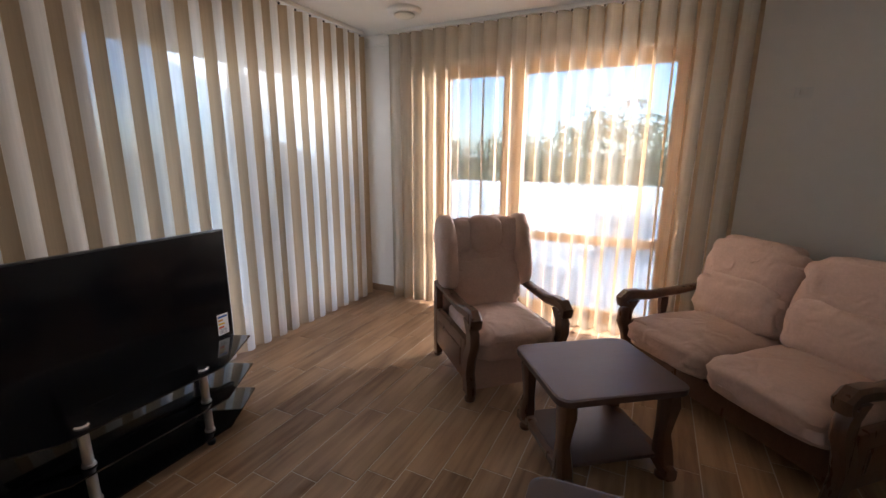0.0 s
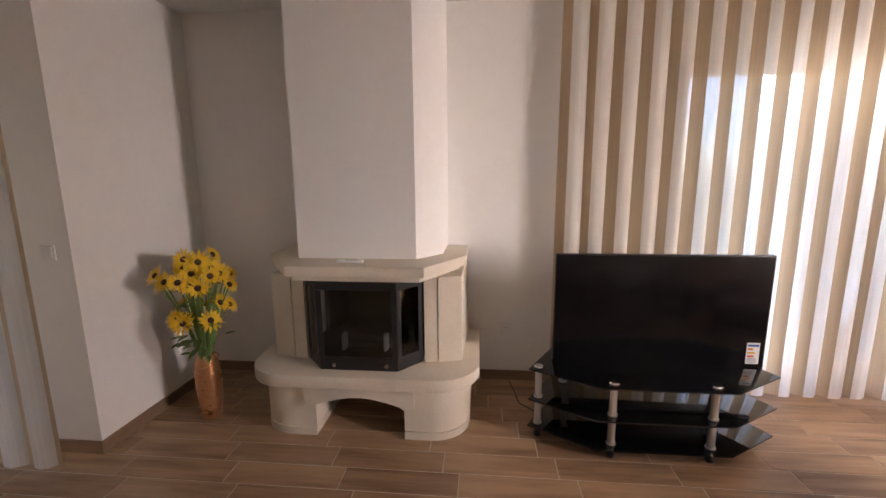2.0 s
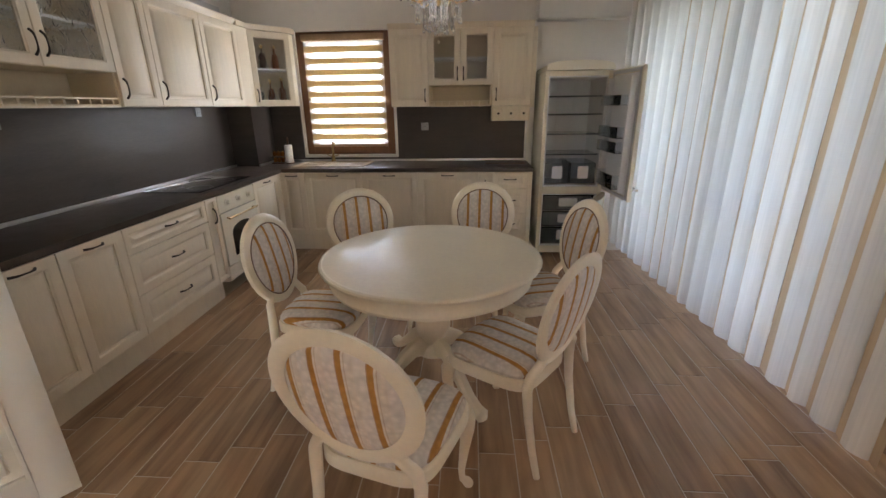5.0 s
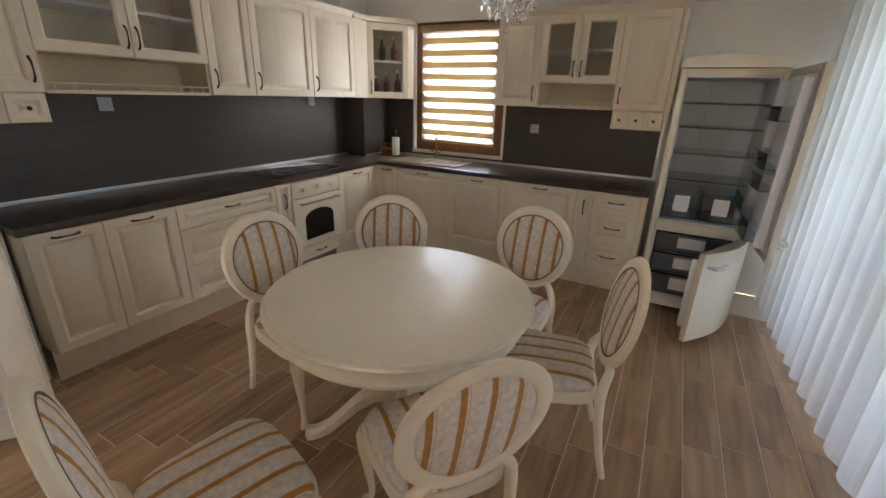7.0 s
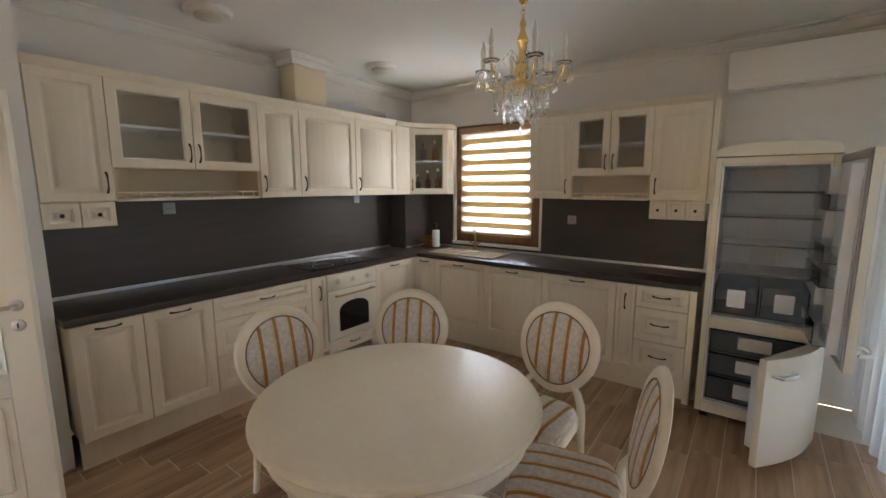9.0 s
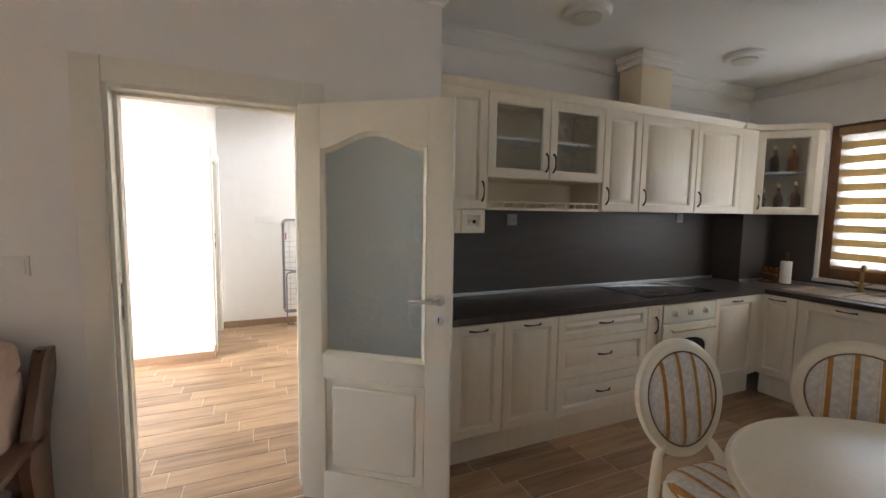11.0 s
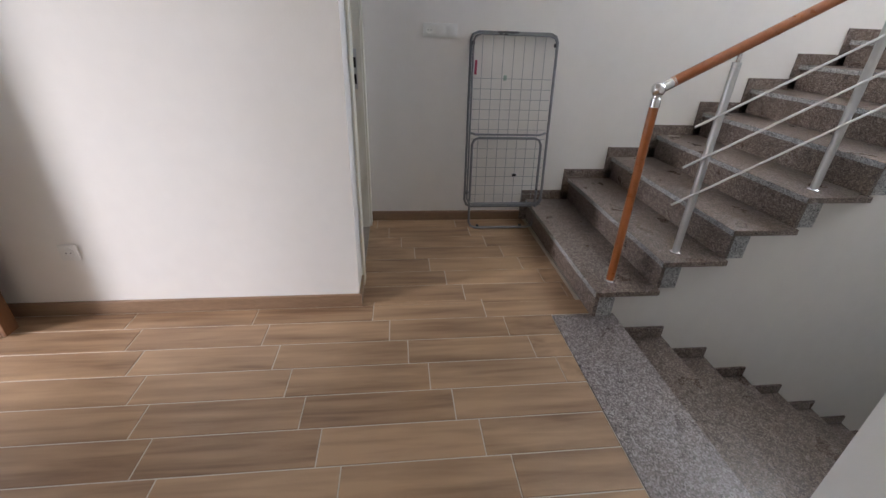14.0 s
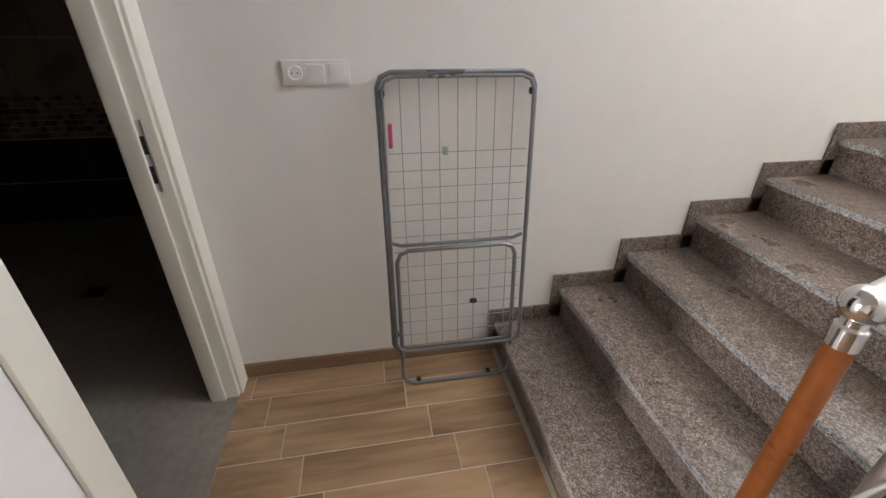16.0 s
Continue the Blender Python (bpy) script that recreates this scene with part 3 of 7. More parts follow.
# ---- curtains ----
def curtain(axis, a0, a1, d, inward, pitch, depth, lean, voile, label, seed=1):
    """Vane curtain on a ceiling rail: upright fabric vanes joined by lengths of voile, each swung by the lean."""
    rnd = random.Random(seed)
    c = thing("curtain", label, "curtain", "vane curtains")
    z0, z1 = 0.035, H - 0.045
    n = round(abs(a1 - a0) / pitch)
    step = (a1 - a0) / n
    rows = 6

    def skin(name, line, material):
        bm = B()
        grid = [[bm.verts.new((u, q, z) if axis == "x" else (q, u, z)) for u, q, z in line(k / rows)] for k in range(rows + 1)]
        for A, Bq in zip(grid, grid[1:]):
            for i in range(len(A) - 1):
                bm.faces.new((A[i], A[i + 1], Bq[i + 1], Bq[i]))
        part(name, bm, material, c)

    jit = [(rnd.uniform(-0.012, 0.012), rnd.uniform(-0.014, 0.014), rnd.uniform(0.8, 1.15)) for _ in range(n + 1)]

    def back_edge(k, f):
        return a0 + step * k + jit[k][0] * (0.4 + f), d - inward * depth * 0.5

    def front_edge(k, f):
        return a0 + step * k + lean * jit[k][2] + jit[k][1] * f, d + inward * depth * (0.5 + 0.12 * f * (jit[k][2] - 0.9))

    for k in range(n + 1):
        def vane(f, k=k):
            (u0, q0), (u1, q1) = back_edge(k, f), front_edge(k, f)
            z = z1 + (z0 - z1) * f
            return [(u0 + (u1 - u0) * t + 0.006 * math.sin(math.pi * t), q0 + (q1 - q0) * t, z) for t in (0, 0.25, 0.5, 0.75, 1)]
        skin("vane", vane, M_VANE)
        if k < n:
            def sheet(f, k=k):
                (u0, q0), (u1, q1) = front_edge(k, f), back_edge(k + 1, f)
                z = z1 + (z0 - z1) * f
                out = []
                for i in range(9):
                    t = i / 8
                    # the voile hangs flat across the front, then turns back to the next vane
                    e = t ** (2.6 + 0.5 * jit[k][2])
                    out.append((u0 + (u1 - u0) * t + 0.004 * math.sin(9 * t + k) * f, q0 + (q1 - q0) * e + inward * 0.012 * math.sin(math.pi * t) * jit[k][2], z))
                return out
            skin("voile", sheet, voile)
        u = back_edge(k, 0)[0]
        part("glider", box(B(), u - 0.006, u + 0.006, d - 0.006, d + 0.006, z1 - 0.004, z1 + 0.012) if axis == "x" else box(B(), d - 0.006, d + 0.006, u - 0.006, u + 0.006, z1 - 0.004, z1 + 0.012), M_BRONZE, c)
    rail = (a0 - 0.03, a1 + 0.03, d - 0.03, d + 0.03) if axis == "x" else (d - 0.03, d + 0.03, a0 - 0.03, a1 + 0.03)
    part("curtain_rail", box(B(), *rail, z1 + 0.01, H - 0.001, 0.004), M_WHITEP, c)
    return c


curtain("y", 0.34, 3.44, XL + 0.15, 1, 0.165, 0.045, 0.055, M_CURTAIN, "closed cream floor-length vane curtain behind the television", 3)
curtain("x", -2.64, 0.32, YW - 0.13, -1, 0.125, 0.085, 0.022, M_SHEER, "closed sheer cream vane curtain over the terrace window", 5)
kc = curtain("y", -5.72, -2.42, -1.81, 1, 0.165, 0.03, 0.065, M_CURTAIN, "closed cream floor-length vane curtain along the kitchen", 8)
kc.matrix_world = Matrix.Translation((-1.81, -2.4, 0)) @ Matrix.Rotation(radians(2.0), 4, "Z") @ Matrix.Translation((1.81, 2.4, 0))

# ---- outside ----
M_GROUND = mat("dry_grass_ground", (0.16, 0.15, 0.07), 0.95, var=0.4, scale=0.6, fine=9)
M_TERRACE = mat("pale_terrace_tile", (0.55, 0.51, 0.46), 0.6, var=0.1, scale=2)
M_RENDERW = mat("white_garden_wall", (0.78, 0.76, 0.72), 0.85, var=0.08, scale=1.5, bump=0.2, bump_scale=40)
M_BARK = mat("grey_brown_bark", (0.12, 0.085, 0.06), 0.9, var=0.4, scale=6, stretch=(3, 3, 0.6), bump=0.5, bump_scale=20)
M_FOLIAGE = mat("olive_green_foliage", (0.07, 0.11, 0.035), 0.7, var=0.5, scale=2.5, fine=20)
M_STUCCO = mat("pale_house_stucco", (0.66, 0.60, 0.52), 0.9, var=0.06, scale=1)
M_ROOFT = mat("red_roof_tile", (0.33, 0.12, 0.06), 0.8, var=0.25, scale=3)
bm = B()
bmesh.ops.create_grid(bm, x_segments=2, y_segments=2, size=1500, matrix=Matrix.Translation((0, 0, -3.0)))
structure("ground", bm, M_GROUND, "dry grassy ground reaching the horizon", "ground")
bm = box(B(), -6.5, 4.0, 3.95, 8.0, -3.0, -0.05)
box(bm, -6.5, XL - TW, YJ - 0.2, 3.95, -3.0, -0.05)
box(bm, -6.5, XPW - TW, -8.5, YJ - 0.2, -3.0, -0.05)
structure("terrace", bm, M_TERRACE, "pale tiled terrace round the house", "terrace")
structure("garden_wall", box(B(), -9, 5, 8.0, 8.25, -3.0, 1.02, 0.02), M_RENDERW, "white rendered garden wall beyond the terrace", "wall")
# unseen porch roof, assumed and sized to keep sun off the kitchen curtain
structure("porch_roof", box(B(), -4.1, XPW - TW - 0.01, -9.0, -2.55, 2.75, 2.95), M_STUCCO, "unseen, assumed porch roof slab shading the kitchen balcony", "roof")
# unseen slab, added and sized to keep direct sun off the lounge curtain
structure("west_sun_shade", box(B(), XL - TW - 0.95, XL - TW - 0.01, -2.3, YW + 0.55, 2.72, 2.9), M_STUCCO, "unseen pale slab shading the lounge side window from the sun", "roof")
# unseen slab, added to stop a sun patch on the kitchen cabinets
structure("south_sun_shade", box(B(), -0.4, XK + 0.6, -7.9, YK - TW - 0.01, 2.55, 2.7), M_STUCCO, "unseen pale slab keeping the sun off the kitchen window", "roof")
structure("parapet", box(B(), -4.15, -4.0, -9.0, -2.6, -0.05, 0.85, 0.02), M_RENDERW, "white balcony parapet outside the kitchen curtain", "wall")
# unseen slab, added to dim the sky's light on the hall wall
structure("entrance_sky_shade", box(B(), 2.4, 5.2, 1.93, 3.7, 2.3, 2.45), M_STUCCO, "unseen pale slab cutting the skylight at the entrance", "roof")
# the second box is an added overhang that keeps sun out of the stairwell
structure("roof_slab", box(box(B(), XL - TW - 0.1, XH2 + 0.4, YK - 0.5, YW + 0.55, 5.45, 5.7), 2.8, XH2 + 0.4, -8.2, YK - 0.501, 5.45, 5.7), M_STUCCO, "flat roof slab over the house with an unseen overhang shading the stairwell", "roof")


def tree(name, at, height, spread, seed, label):
    """Tapered trunk, limbs and a crown of loose leaf clumps."""
    rnd = random.Random(seed)
    t = thing(name, label, "tree", "garden trees", Matrix.Translation(at))
    bm = B()
    tube(bm, [(0, 0, 0), (0.06, 0.03, height * 0.25), (-0.03, 0.08, height * 0.5), (0.05, 0, height * 0.8)], [0.16, 0.12, 0.08, 0.03], 8)
    for i in range(7):
        a, h0 = rnd.uniform(0, 6.28), height * rnd.uniform(0.25, 0.65)
        e = Vector((math.cos(a), math.sin(a), 0.7)) * spread * rnd.uniform(0.5, 0.8)
        tube(bm, [(0, 0, h0), e * 0.5 + Vector((0, 0, h0 - 0.1)), e + Vector((0, 0, h0))], [0.06, 0.04, 0.015], 6)
    part("trunk", bm, M_BARK, t)
    vs, fs = [], []
    for i in range(150):
        a, e = rnd.uniform(0, 6.28), rnd.uniform(-0.5, 1.0)
        rr = spread * rnd.uniform(0.35, 1.0) * math.sqrt(max(0.1, 1 - e * e * 0.8))
        c = Vector((rr * math.cos(a), rr * math.sin(a), height * (0.62 + 0.36 * e) + rnd.uniform(-0.2, 0.2)))
        for j in range(26):
            o = c + Vector((rnd.gauss(0, 0.2), rnd.gauss(0, 0.2), rnd.gauss(0, 0.17)))
            u = Vector((rnd.gauss(0, 1), rnd.gauss(0, 1), rnd.gauss(0, 1))).normalized()
            v = u.orthogonal().normalized()
            l, wd = rnd.uniform(0.05, 0.1), rnd.uniform(0.02, 0.04)
            b = len(vs)
            vs += [o - u * l, o + v * wd, o + u * l, o - v * wd]
            fs.append((b, b + 1, b + 2, b + 3))
    me = bpy.data.meshes.new("crown")
    me.from_pydata(vs, [], fs)
    me.materials.append(M_FOLIAGE)
    cr = new("crown", me)
    cr.parent = t
    return t


tree("tree", (1.4, 12.6, -3.0), 6.4, 2.1, 1, "green leafy garden tree beyond the white wall")
tree("tree", (-1.3, 11.8, -3.0), 5.7, 1.7, 2, "green leafy garden tree beyond the white wall")
tree("tree", (-4.2, 12.6, -3.0), 5.0, 1.7, 3, "low green leafy garden tree beyond the white wall")
tree("tree", (-7.2, 13.2, -3.0), 5.0, 1.8, 4, "low green leafy garden tree beyond the white wall")
tree("tree", (4.2, 12.0, -3.0), 6.8, 2.0, 5, "green leafy garden tree beyond the white wall")


# ---- kitchen ----
def bow_handle(parent, cx, cz, y, length, upright, name="handle"):
    n = 7
    pts = []
    for i in range(n):
        s = i / (n - 1) - 0.5
        o = y - 0.004 - 0.024 * (1 - (2 * s) ** 4)
        pts.append((cx, o, cz + s * length) if upright else (cx + s * length, o, cz))
    return part(name, tube(B(), pts, [0.007, 0.006, 0.0045, 0.004, 0.0045, 0.006, 0.007], 6), M_BRONZE, parent)


def panel_front(name, parent, x0, x1, z0, z1, y=0.0, glass=False, handle=None, mat_=None):
    """A framed front: raised field or patterned glass, with its handle. handle: (x, z, upright)."""
    g = 0.002
    x0, x1, z0, z1 = x0 + g, x1 - g, z0 + g, z1 - g
    s = min(0.062, (x1 - x0) * 0.24, (z1 - z0) * 0.3)
    t0, t1 = y - 0.021, y - 0.001
    rings = []
    for cx, cz, sx, sz in ((x0, z0, 1, 1), (x1, z0, -1, 1), (x1, z1, -1, -1), (x0, z1, 1, -1)):
        rings.append([(cx + sx * o, yy, cz + sz * o) for o, yy in ((0, t1), (0, t0 + 0.003), (0.003, t0), (s - 0.010, t0), (s - 0.005, t0 + 0.005), (s, t0 + 0.007), (s, t1))])
    d = part(name, sweep(B(), rings, closed=True), mat_ or M_CREAM, parent)
    if not glass:
        bm = box(B(), x0 + s - 0.001, x1 - s + 0.001, y - 0.006, t1, z0 + s - 0.001, z1 - s + 0.001)
        if x1 - x0 > 0.16 and z1 - z0 > 0.13:
            e = 0.010
            lo, hi = [[(x0 + s + o, yy, z0 + s + o), (x1 - s - o, yy, z0 + s + o), (x1 - s - o, yy, z1 - s - o), (x0 + s + o, yy, z1 - s - o)] for o, yy in ((e, y - 0.0061), (e + 0.022, y - 0.019))]
            sweep(bm, [lo, hi])
        part("field", bm, mat_ or M_CREAM, d)
    if glass:
        part("glass_pane", box(B(), x0 + s - 0.004, x1 - s + 0.004, y - 0.012, y - 0.008, z0 + s - 0.004, z1 - s + 0.004), M_PATGLASS, d, "relief patterned glass pane").visible_shadow = False
    if handle:
        hx, hz, up = handle
        bow_handle(d, hx, hz, t0, 0.12, up)
    return d


def run_pose(wall, at, z=0.0):
    """Pose of a unit: local x along the wall to the viewer's right, front at local y = 0, back at y > 0."""
    return pose(1.86, at, z, 0, 0, -90) if wall == "hob" else pose(at, -5.20, z, 0, 0, 180)


def base_unit(wall, start, end, layout, label, back=0.56):
    w = abs(start - end)
    u = thing("base_cabinet", label, "cabinet", "kitchen base cabinets", run_pose(wall, start))
    bm = box(B(), 0.001, w - 0.001, 0.0, back, 0.185, 0.859, 0.002)
    part("body", bm, M_CREAM, u)
    part("plinth", box(B(), 0, w, 0.06, 0.078, 0.0, 0.185), M_CREAM, u)
    for f in layout:
        kind, a, b, z0, z1 = f[:5]
        if kind == "drawer":
            panel_front("drawer_front", u, a * w, b * w, z0, z1, 0, False, ((a + b) / 2 * w, (z0 + z1) / 2 + 0.01, False))
        elif kind == "door":
            panel_front("door", u, a * w, b * w, z0, z1, 0, False, ((a + b) / 2 * w, z1 - 0.032, False))
        elif kind == "slim":
            panel_front("door", u, a * w, b * w, z0, z1, 0, False, ((a + b) / 2 * w, z1 - 0.14, True))
    return u


D = [("door", 0, 1, 0.19, 0.858)]
S = [("slim", 0, 1, 0.19, 0.858)]
base_unit("hob", -2.32, -2.66, D, "cream panelled base cabinet with a bronze bow handle")
base_unit("hob", -2.66, -3.06, D, "cream panelled base cabinet with a bronze bow handle")
base_unit("hob", -3.06, -3.84, [("drawer", 0, 1, 0.19, 0.44), ("drawer", 0, 1, 0.44, 0.695), ("drawer", 0, 1, 0.695, 0.858)], "wide cream three-drawer base cabinet with bronze handles")
base_unit("hob", -3.84, -3.99, S, "narrow cream pull-out cabinet beside the oven")
base_unit("hob", -4.57, -5.18, [("door", 0, 0.84, 0.19, 0.858)], "cream corner base cabinet beside the oven")
base_unit("back", 1.87, 1.60, D, "narrow cream base cabinet in the corner")
base_unit("back", 1.60, 1.00, D, "cream sink cabinet with a bronze bow handle")
base_unit("back", 1.00, 0.42, D, "cream panelled base cabinet with a bronze bow handle")
base_unit("back", 0.42, -0.20, D, "wide cream panelled base cabinet with a bronze bow handle")
base_unit("back", -0.20, -0.345, S, "narrow cream pull-out cabinet beside the drawers")
base_unit("back", -0.345, -0.70, [("drawer", 0, 1, 0.19, 0.43), ("drawer", 0, 1, 0.43, 0.69), ("drawer", 0, 1, 0.69, 0.858)], "cream three-drawer base cabinet beside the fridge")
tagged(part("end_panel", box(B(), -0.745, -0.702, YK + 0.002, -5.185, 0, 0.858, 0.003), M_CREAM), "cream end panel of the kitchen run beside the fridge", "panel")
# worktop with its corner, and the splashback
bm = slab(B(), [(1.835, -2.302), (2.428, -2.302), (2.428, YK + 0.002), (-0.75, YK + 0.002), (-0.75, -5.175), (1.835, -5.175)], 0.86, 0.90, 0.004)
tagged(part("worktop", bm, M_TOP), "dark brown wood-grain L-shaped kitchen worktop", "worktop")
splash = tagged(new("backsplash"), "dark brown wood-grain splashback along the kitchen walls", "backsplash")
part("panel", box(B(), 2.412, 2.428, -5.35, -2.304, 0.903, 1.54), M_SPLASH, splash)
part("panel", box(B(), 2.15, 2.428, YK + 0.002, -5.352, 0.903, 1.54, 0.002), M_SPLASH, splash, "boxed-out dark corner panel")
part("panel", box(B(), 1.80, 2.148, YK + 0.002, YK + 0.016, 0.903, 1.52), M_SPLASH, splash)
part("panel", box(B(), -0.72, 0.70, YK + 0.002, YK + 0.016, 0.903, 1.50), M_SPLASH, splash)
part("panel", box(B(), 0.70, 1.80, YK + 0.002, YK + 0.016, 0.903, 0.944), M_SPLASH, splash)
for a in ((2.392, 2.410, -5.35, -2.304), (2.132, 2.149, -5.78, -5.35), (-0.745, 2.13, YK + 0.018, YK + 0.036)):
    part("edge_strip", box(B(), *a, 0.901, 0.925, 0.006), M_ALU, splash, "aluminium worktop edge strip")
part("end_strip", box(B(), -0.745, -0.722, YK + 0.002, YK + 0.022, 0.926, 1.49, 0.003), M_ALU, splash, "upright aluminium end strip")


def upper_unit(wall, start, end, kind, label, handle="right", zb=1.515, zt=2.235, drawers=0):
    w = abs(start - end)
    m = pose(2.10, start, 0, 0, 0, -90) if wall == "hob" else pose(start, -5.48, 0, 0, 0, 180)
    dep = 0.31
    u = thing("wall_cabinet", label, "cabinet", "kitchen wall cabinets", m)
    if kind == "door":
        part("body", box(B(), 0.001, w - 0.001, 0, dep, zb, zt, 0.002), M_CREAM, u)
        hx = w - 0.035 if handle == "right" else 0.035
        panel_front("door", u, 0, w, zb, zt, 0, False, (hx, zb + 0.11, True))
    else:
        zs = zb + 0.20
        t = 0.016
        for a, b in ((0.001, t), (w - t, w - 0.001)):
            part("side_panel", box(B(), a, b, 0, dep, zb, zt), M_CREAM_IN, u)
        part("back_panel", box(B(), t, w - t, dep - 0.012, dep, zb, zt), M_CREAM_IN, u)
        for z in (zb, zs, zt - t):
            part("board", box(B(), t, w - t, 0, dep - 0.012, z, z + t), M_CREAM_IN, u)
        part("shelf", box(B(), t, w - t, 0.03, dep - 0.015, (zs + zt) / 2 - 0.01, (zs + zt) / 2 + 0.008), M_WHITEP, u)
        panel_front("door", u, 0, w / 2, zs, zt, 0, True, (w / 2 - 0.03, zs + 0.11, True))
        panel_front("door", u, w / 2, w, zs, zt, 0, True, (w / 2 + 0.03, zs + 0.11, True))
        rail = part("spindle_rail", box(box(B(), t, w - t, -0.004, 0.012, zb + 0.045, zb + 0.054, 0.002), t, w - t, -0.006, 0.014, zb - 0.004, zb + 0.008, 0.002), M_CREAM, u)
        n = round(w / 0.085)
        for i in range(n):
            x = t + (i + 0.5) * (w - 2 * t) / n
            part("spindle", lathe(B(), [(0.005, zb + 0.008), (0.007, zb + 0.014), (0.004, zb + 0.02), (0.007, zb + 0.028), (0.004, zb + 0.036), (0.005, zb + 0.046)], x, 0.004, 8), M_CREAM, rail)
    if drawers:
        part("drawer_case", box(B(), 0.0, w, 0.012, dep - 0.05, zb - 0.15, zb - 0.001, 0.002), M_CREAM, u)
        for i in range(drawers):
            f = panel_front("small_drawer", u, i * w / drawers, (i + 1) * w / drawers, zb - 0.15, zb - 0.004, 0.012)
            part("knob", lathe(B(), [(0.004, 0), (0.005, 0.008), (0.011, 0.012), (0.012, 0.018), (0.007, 0.024), (0.001, 0.025)], 0, 0, 10), M_BRONZE, f).matrix_local = pose((i + 0.5) * w / drawers, -0.006, zb - 0.077, 90)
    return u


upper_unit("hob", -2.32, -2.66, "door", "cream wall cabinet with small spice drawers below", "right", drawers=2)
upper_unit("hob", -2.66, -3.60, "glass", "cream wall cabinet with patterned glass doors and spindle shelf")
upper_unit("hob", -3.60, -3.965, "door", "narrow cream panelled wall cabinet", "left")
upper_unit("hob", -3.965, -4.58, "door", "wide cream panelled wall cabinet over the hob", "left")
upper_unit("hob", -4.58, -5.15, "door", "cream panelled wall cabinet near the corner", "left")
upper_unit("back", 0.70, 0.31, "door", "cream panelled wall cabinet beside the window", "right", 1.49, 2.21)
upper_unit("back", 0.31, -0.34, "glass", "cream wall cabinet with patterned glass doors and spindle shelf", zb=1.49, zt=2.21)
upper_unit("back", -0.34, -0.725, "door", "cream wall cabinet with three small spice drawers below", "left", 1.49, 2.21, 3)
# diagonal corner display cabinet
CCM = pose(2.10, -5.37, 0, 0, 0, -133.2)
cc = thing("corner_cabinet", "cream corner display cabinet with patterned glass and bottles inside", "cabinet", "kitchen wall cabinets", CCM)


def corner_part(name, bm, material, label=""):
    bmesh.ops.transform(bm, matrix=CCM.inverted(), verts=bm.verts)
    return part(name, bm, material, cc, label)


CCO = [(2.10, -5.37), (1.80, -5.69), (1.80, -5.795), (2.425, -5.795), (2.425, -5.37)]
for z in (1.515, 2.214):
    corner_part("board", slab(B(), CCO, z, z + 0.016, 0), M_CREAM)
corner_part("shelf", slab(B(), [(2.10, -5.40), (1.82, -5.70), (1.82, -5.78), (2.41, -5.78), (2.41, -5.40)], 1.87, 1.886), M_WHITEP)
corner_part("side_panel", box(B(), 1.80, 1.816, -5.795, -5.685, 1.531, 2.214), M_CREAM)
corner_part("side_panel", box(B(), 2.10, 2.425, -5.386, -5.37, 1.531, 2.214), M_CREAM)
corner_part("back_panel", box(B(), 1.816, 2.425, -5.795, -5.785, 1.531, 2.214), M_CREAM_IN)
corner_part("back_panel", box(B(), 2.415, 2.425, -5.785, -5.386, 1.531, 2.214), M_CREAM_IN)
corner_part("filler_panel", box(B(), 2.082, 2.10, -5.369, -5.152, 1.515, 2.235, 0.002), M_CREAM)
corner_part("cornice", slab(B(), [(2.065, -5.152), (2.065, -5.35), (1.95, -5.50), (1.80, -5.655), (1.775, -5.69), (1.77, -5.795), (2.425, -5.795), (2.425, -5.152)], 2.236, 2.286, 0.012), M_CREAM)
panel_front("door", cc, 0.004, 0.435, 1.515, 2.23, 0, True, (0.035, 1.62, True))


def bottle(at, colour, h=0.27):
    b = thing("bottle", "dark amber glass bottle on the corner cabinet shelf", "bottle", "bottles in the corner cabinet", Matrix.Translation(at))
    part("glass_body", lathe(B(), [(0.034, 0), (0.036, 0.01), (0.036, h * 0.55), (0.03, h * 0.66), (0.013, h * 0.78), (0.012, h * 0.95), (0.014, h)], seg=12), mat("amber_bottle", colour, 0.12, var=0.1), b)
    part("cap", lathe(B(), [(0.0145, h), (0.0145, h + 0.03), (0.012, h + 0.033)], seg=10), M_GOLD, b)
    return b


for x, y, z, c, h in ((1.92, -5.66, 1.531, (0.20, 0.06, 0.015), 0.24), (2.02, -5.60, 1.531, (0.12, 0.03, 0.01), 0.22), (2.10, -5.52, 1.531, (0.05, 0.05, 0.05), 0.18), (1.96, -5.66, 1.886, (0.25, 0.08, 0.02), 0.2), (2.06, -5.58, 1.886, (0.06, 0.02, 0.01), 0.2)):
    bottle((x, y, z), c, h)


def moulding(name, label, pts, z, cap):
    """Crown moulding swept along plan points on the cabinets' front edge."""
    prof = [(0.02, 0.0), (-0.006, 0.0), (-0.012, 0.012), (-0.03, 0.03), (-0.036, 0.05), (0.02, 0.05)]
    rings = []
    for (x, y), (nx, ny) in pts:
        rings.append([(x - nx * o, y - ny * o, z + h) for o, h in prof])
    return tagged(part(name, sweep(B(), rings), M_CREAM), label, "moulding")


moulding("crown_moulding", "cream crown moulding along the hob wall cabinets", [((2.10, -2.305), (-1, 0)), ((2.10, -5.15), (-1, 0))], 2.236, 0)
moulding("crown_moulding", "cream crown moulding along the back wall cabinets", [((0.70, -5.48), (0, 1)), ((-0.73, -5.48), (0, 1))], 2.211, 0)
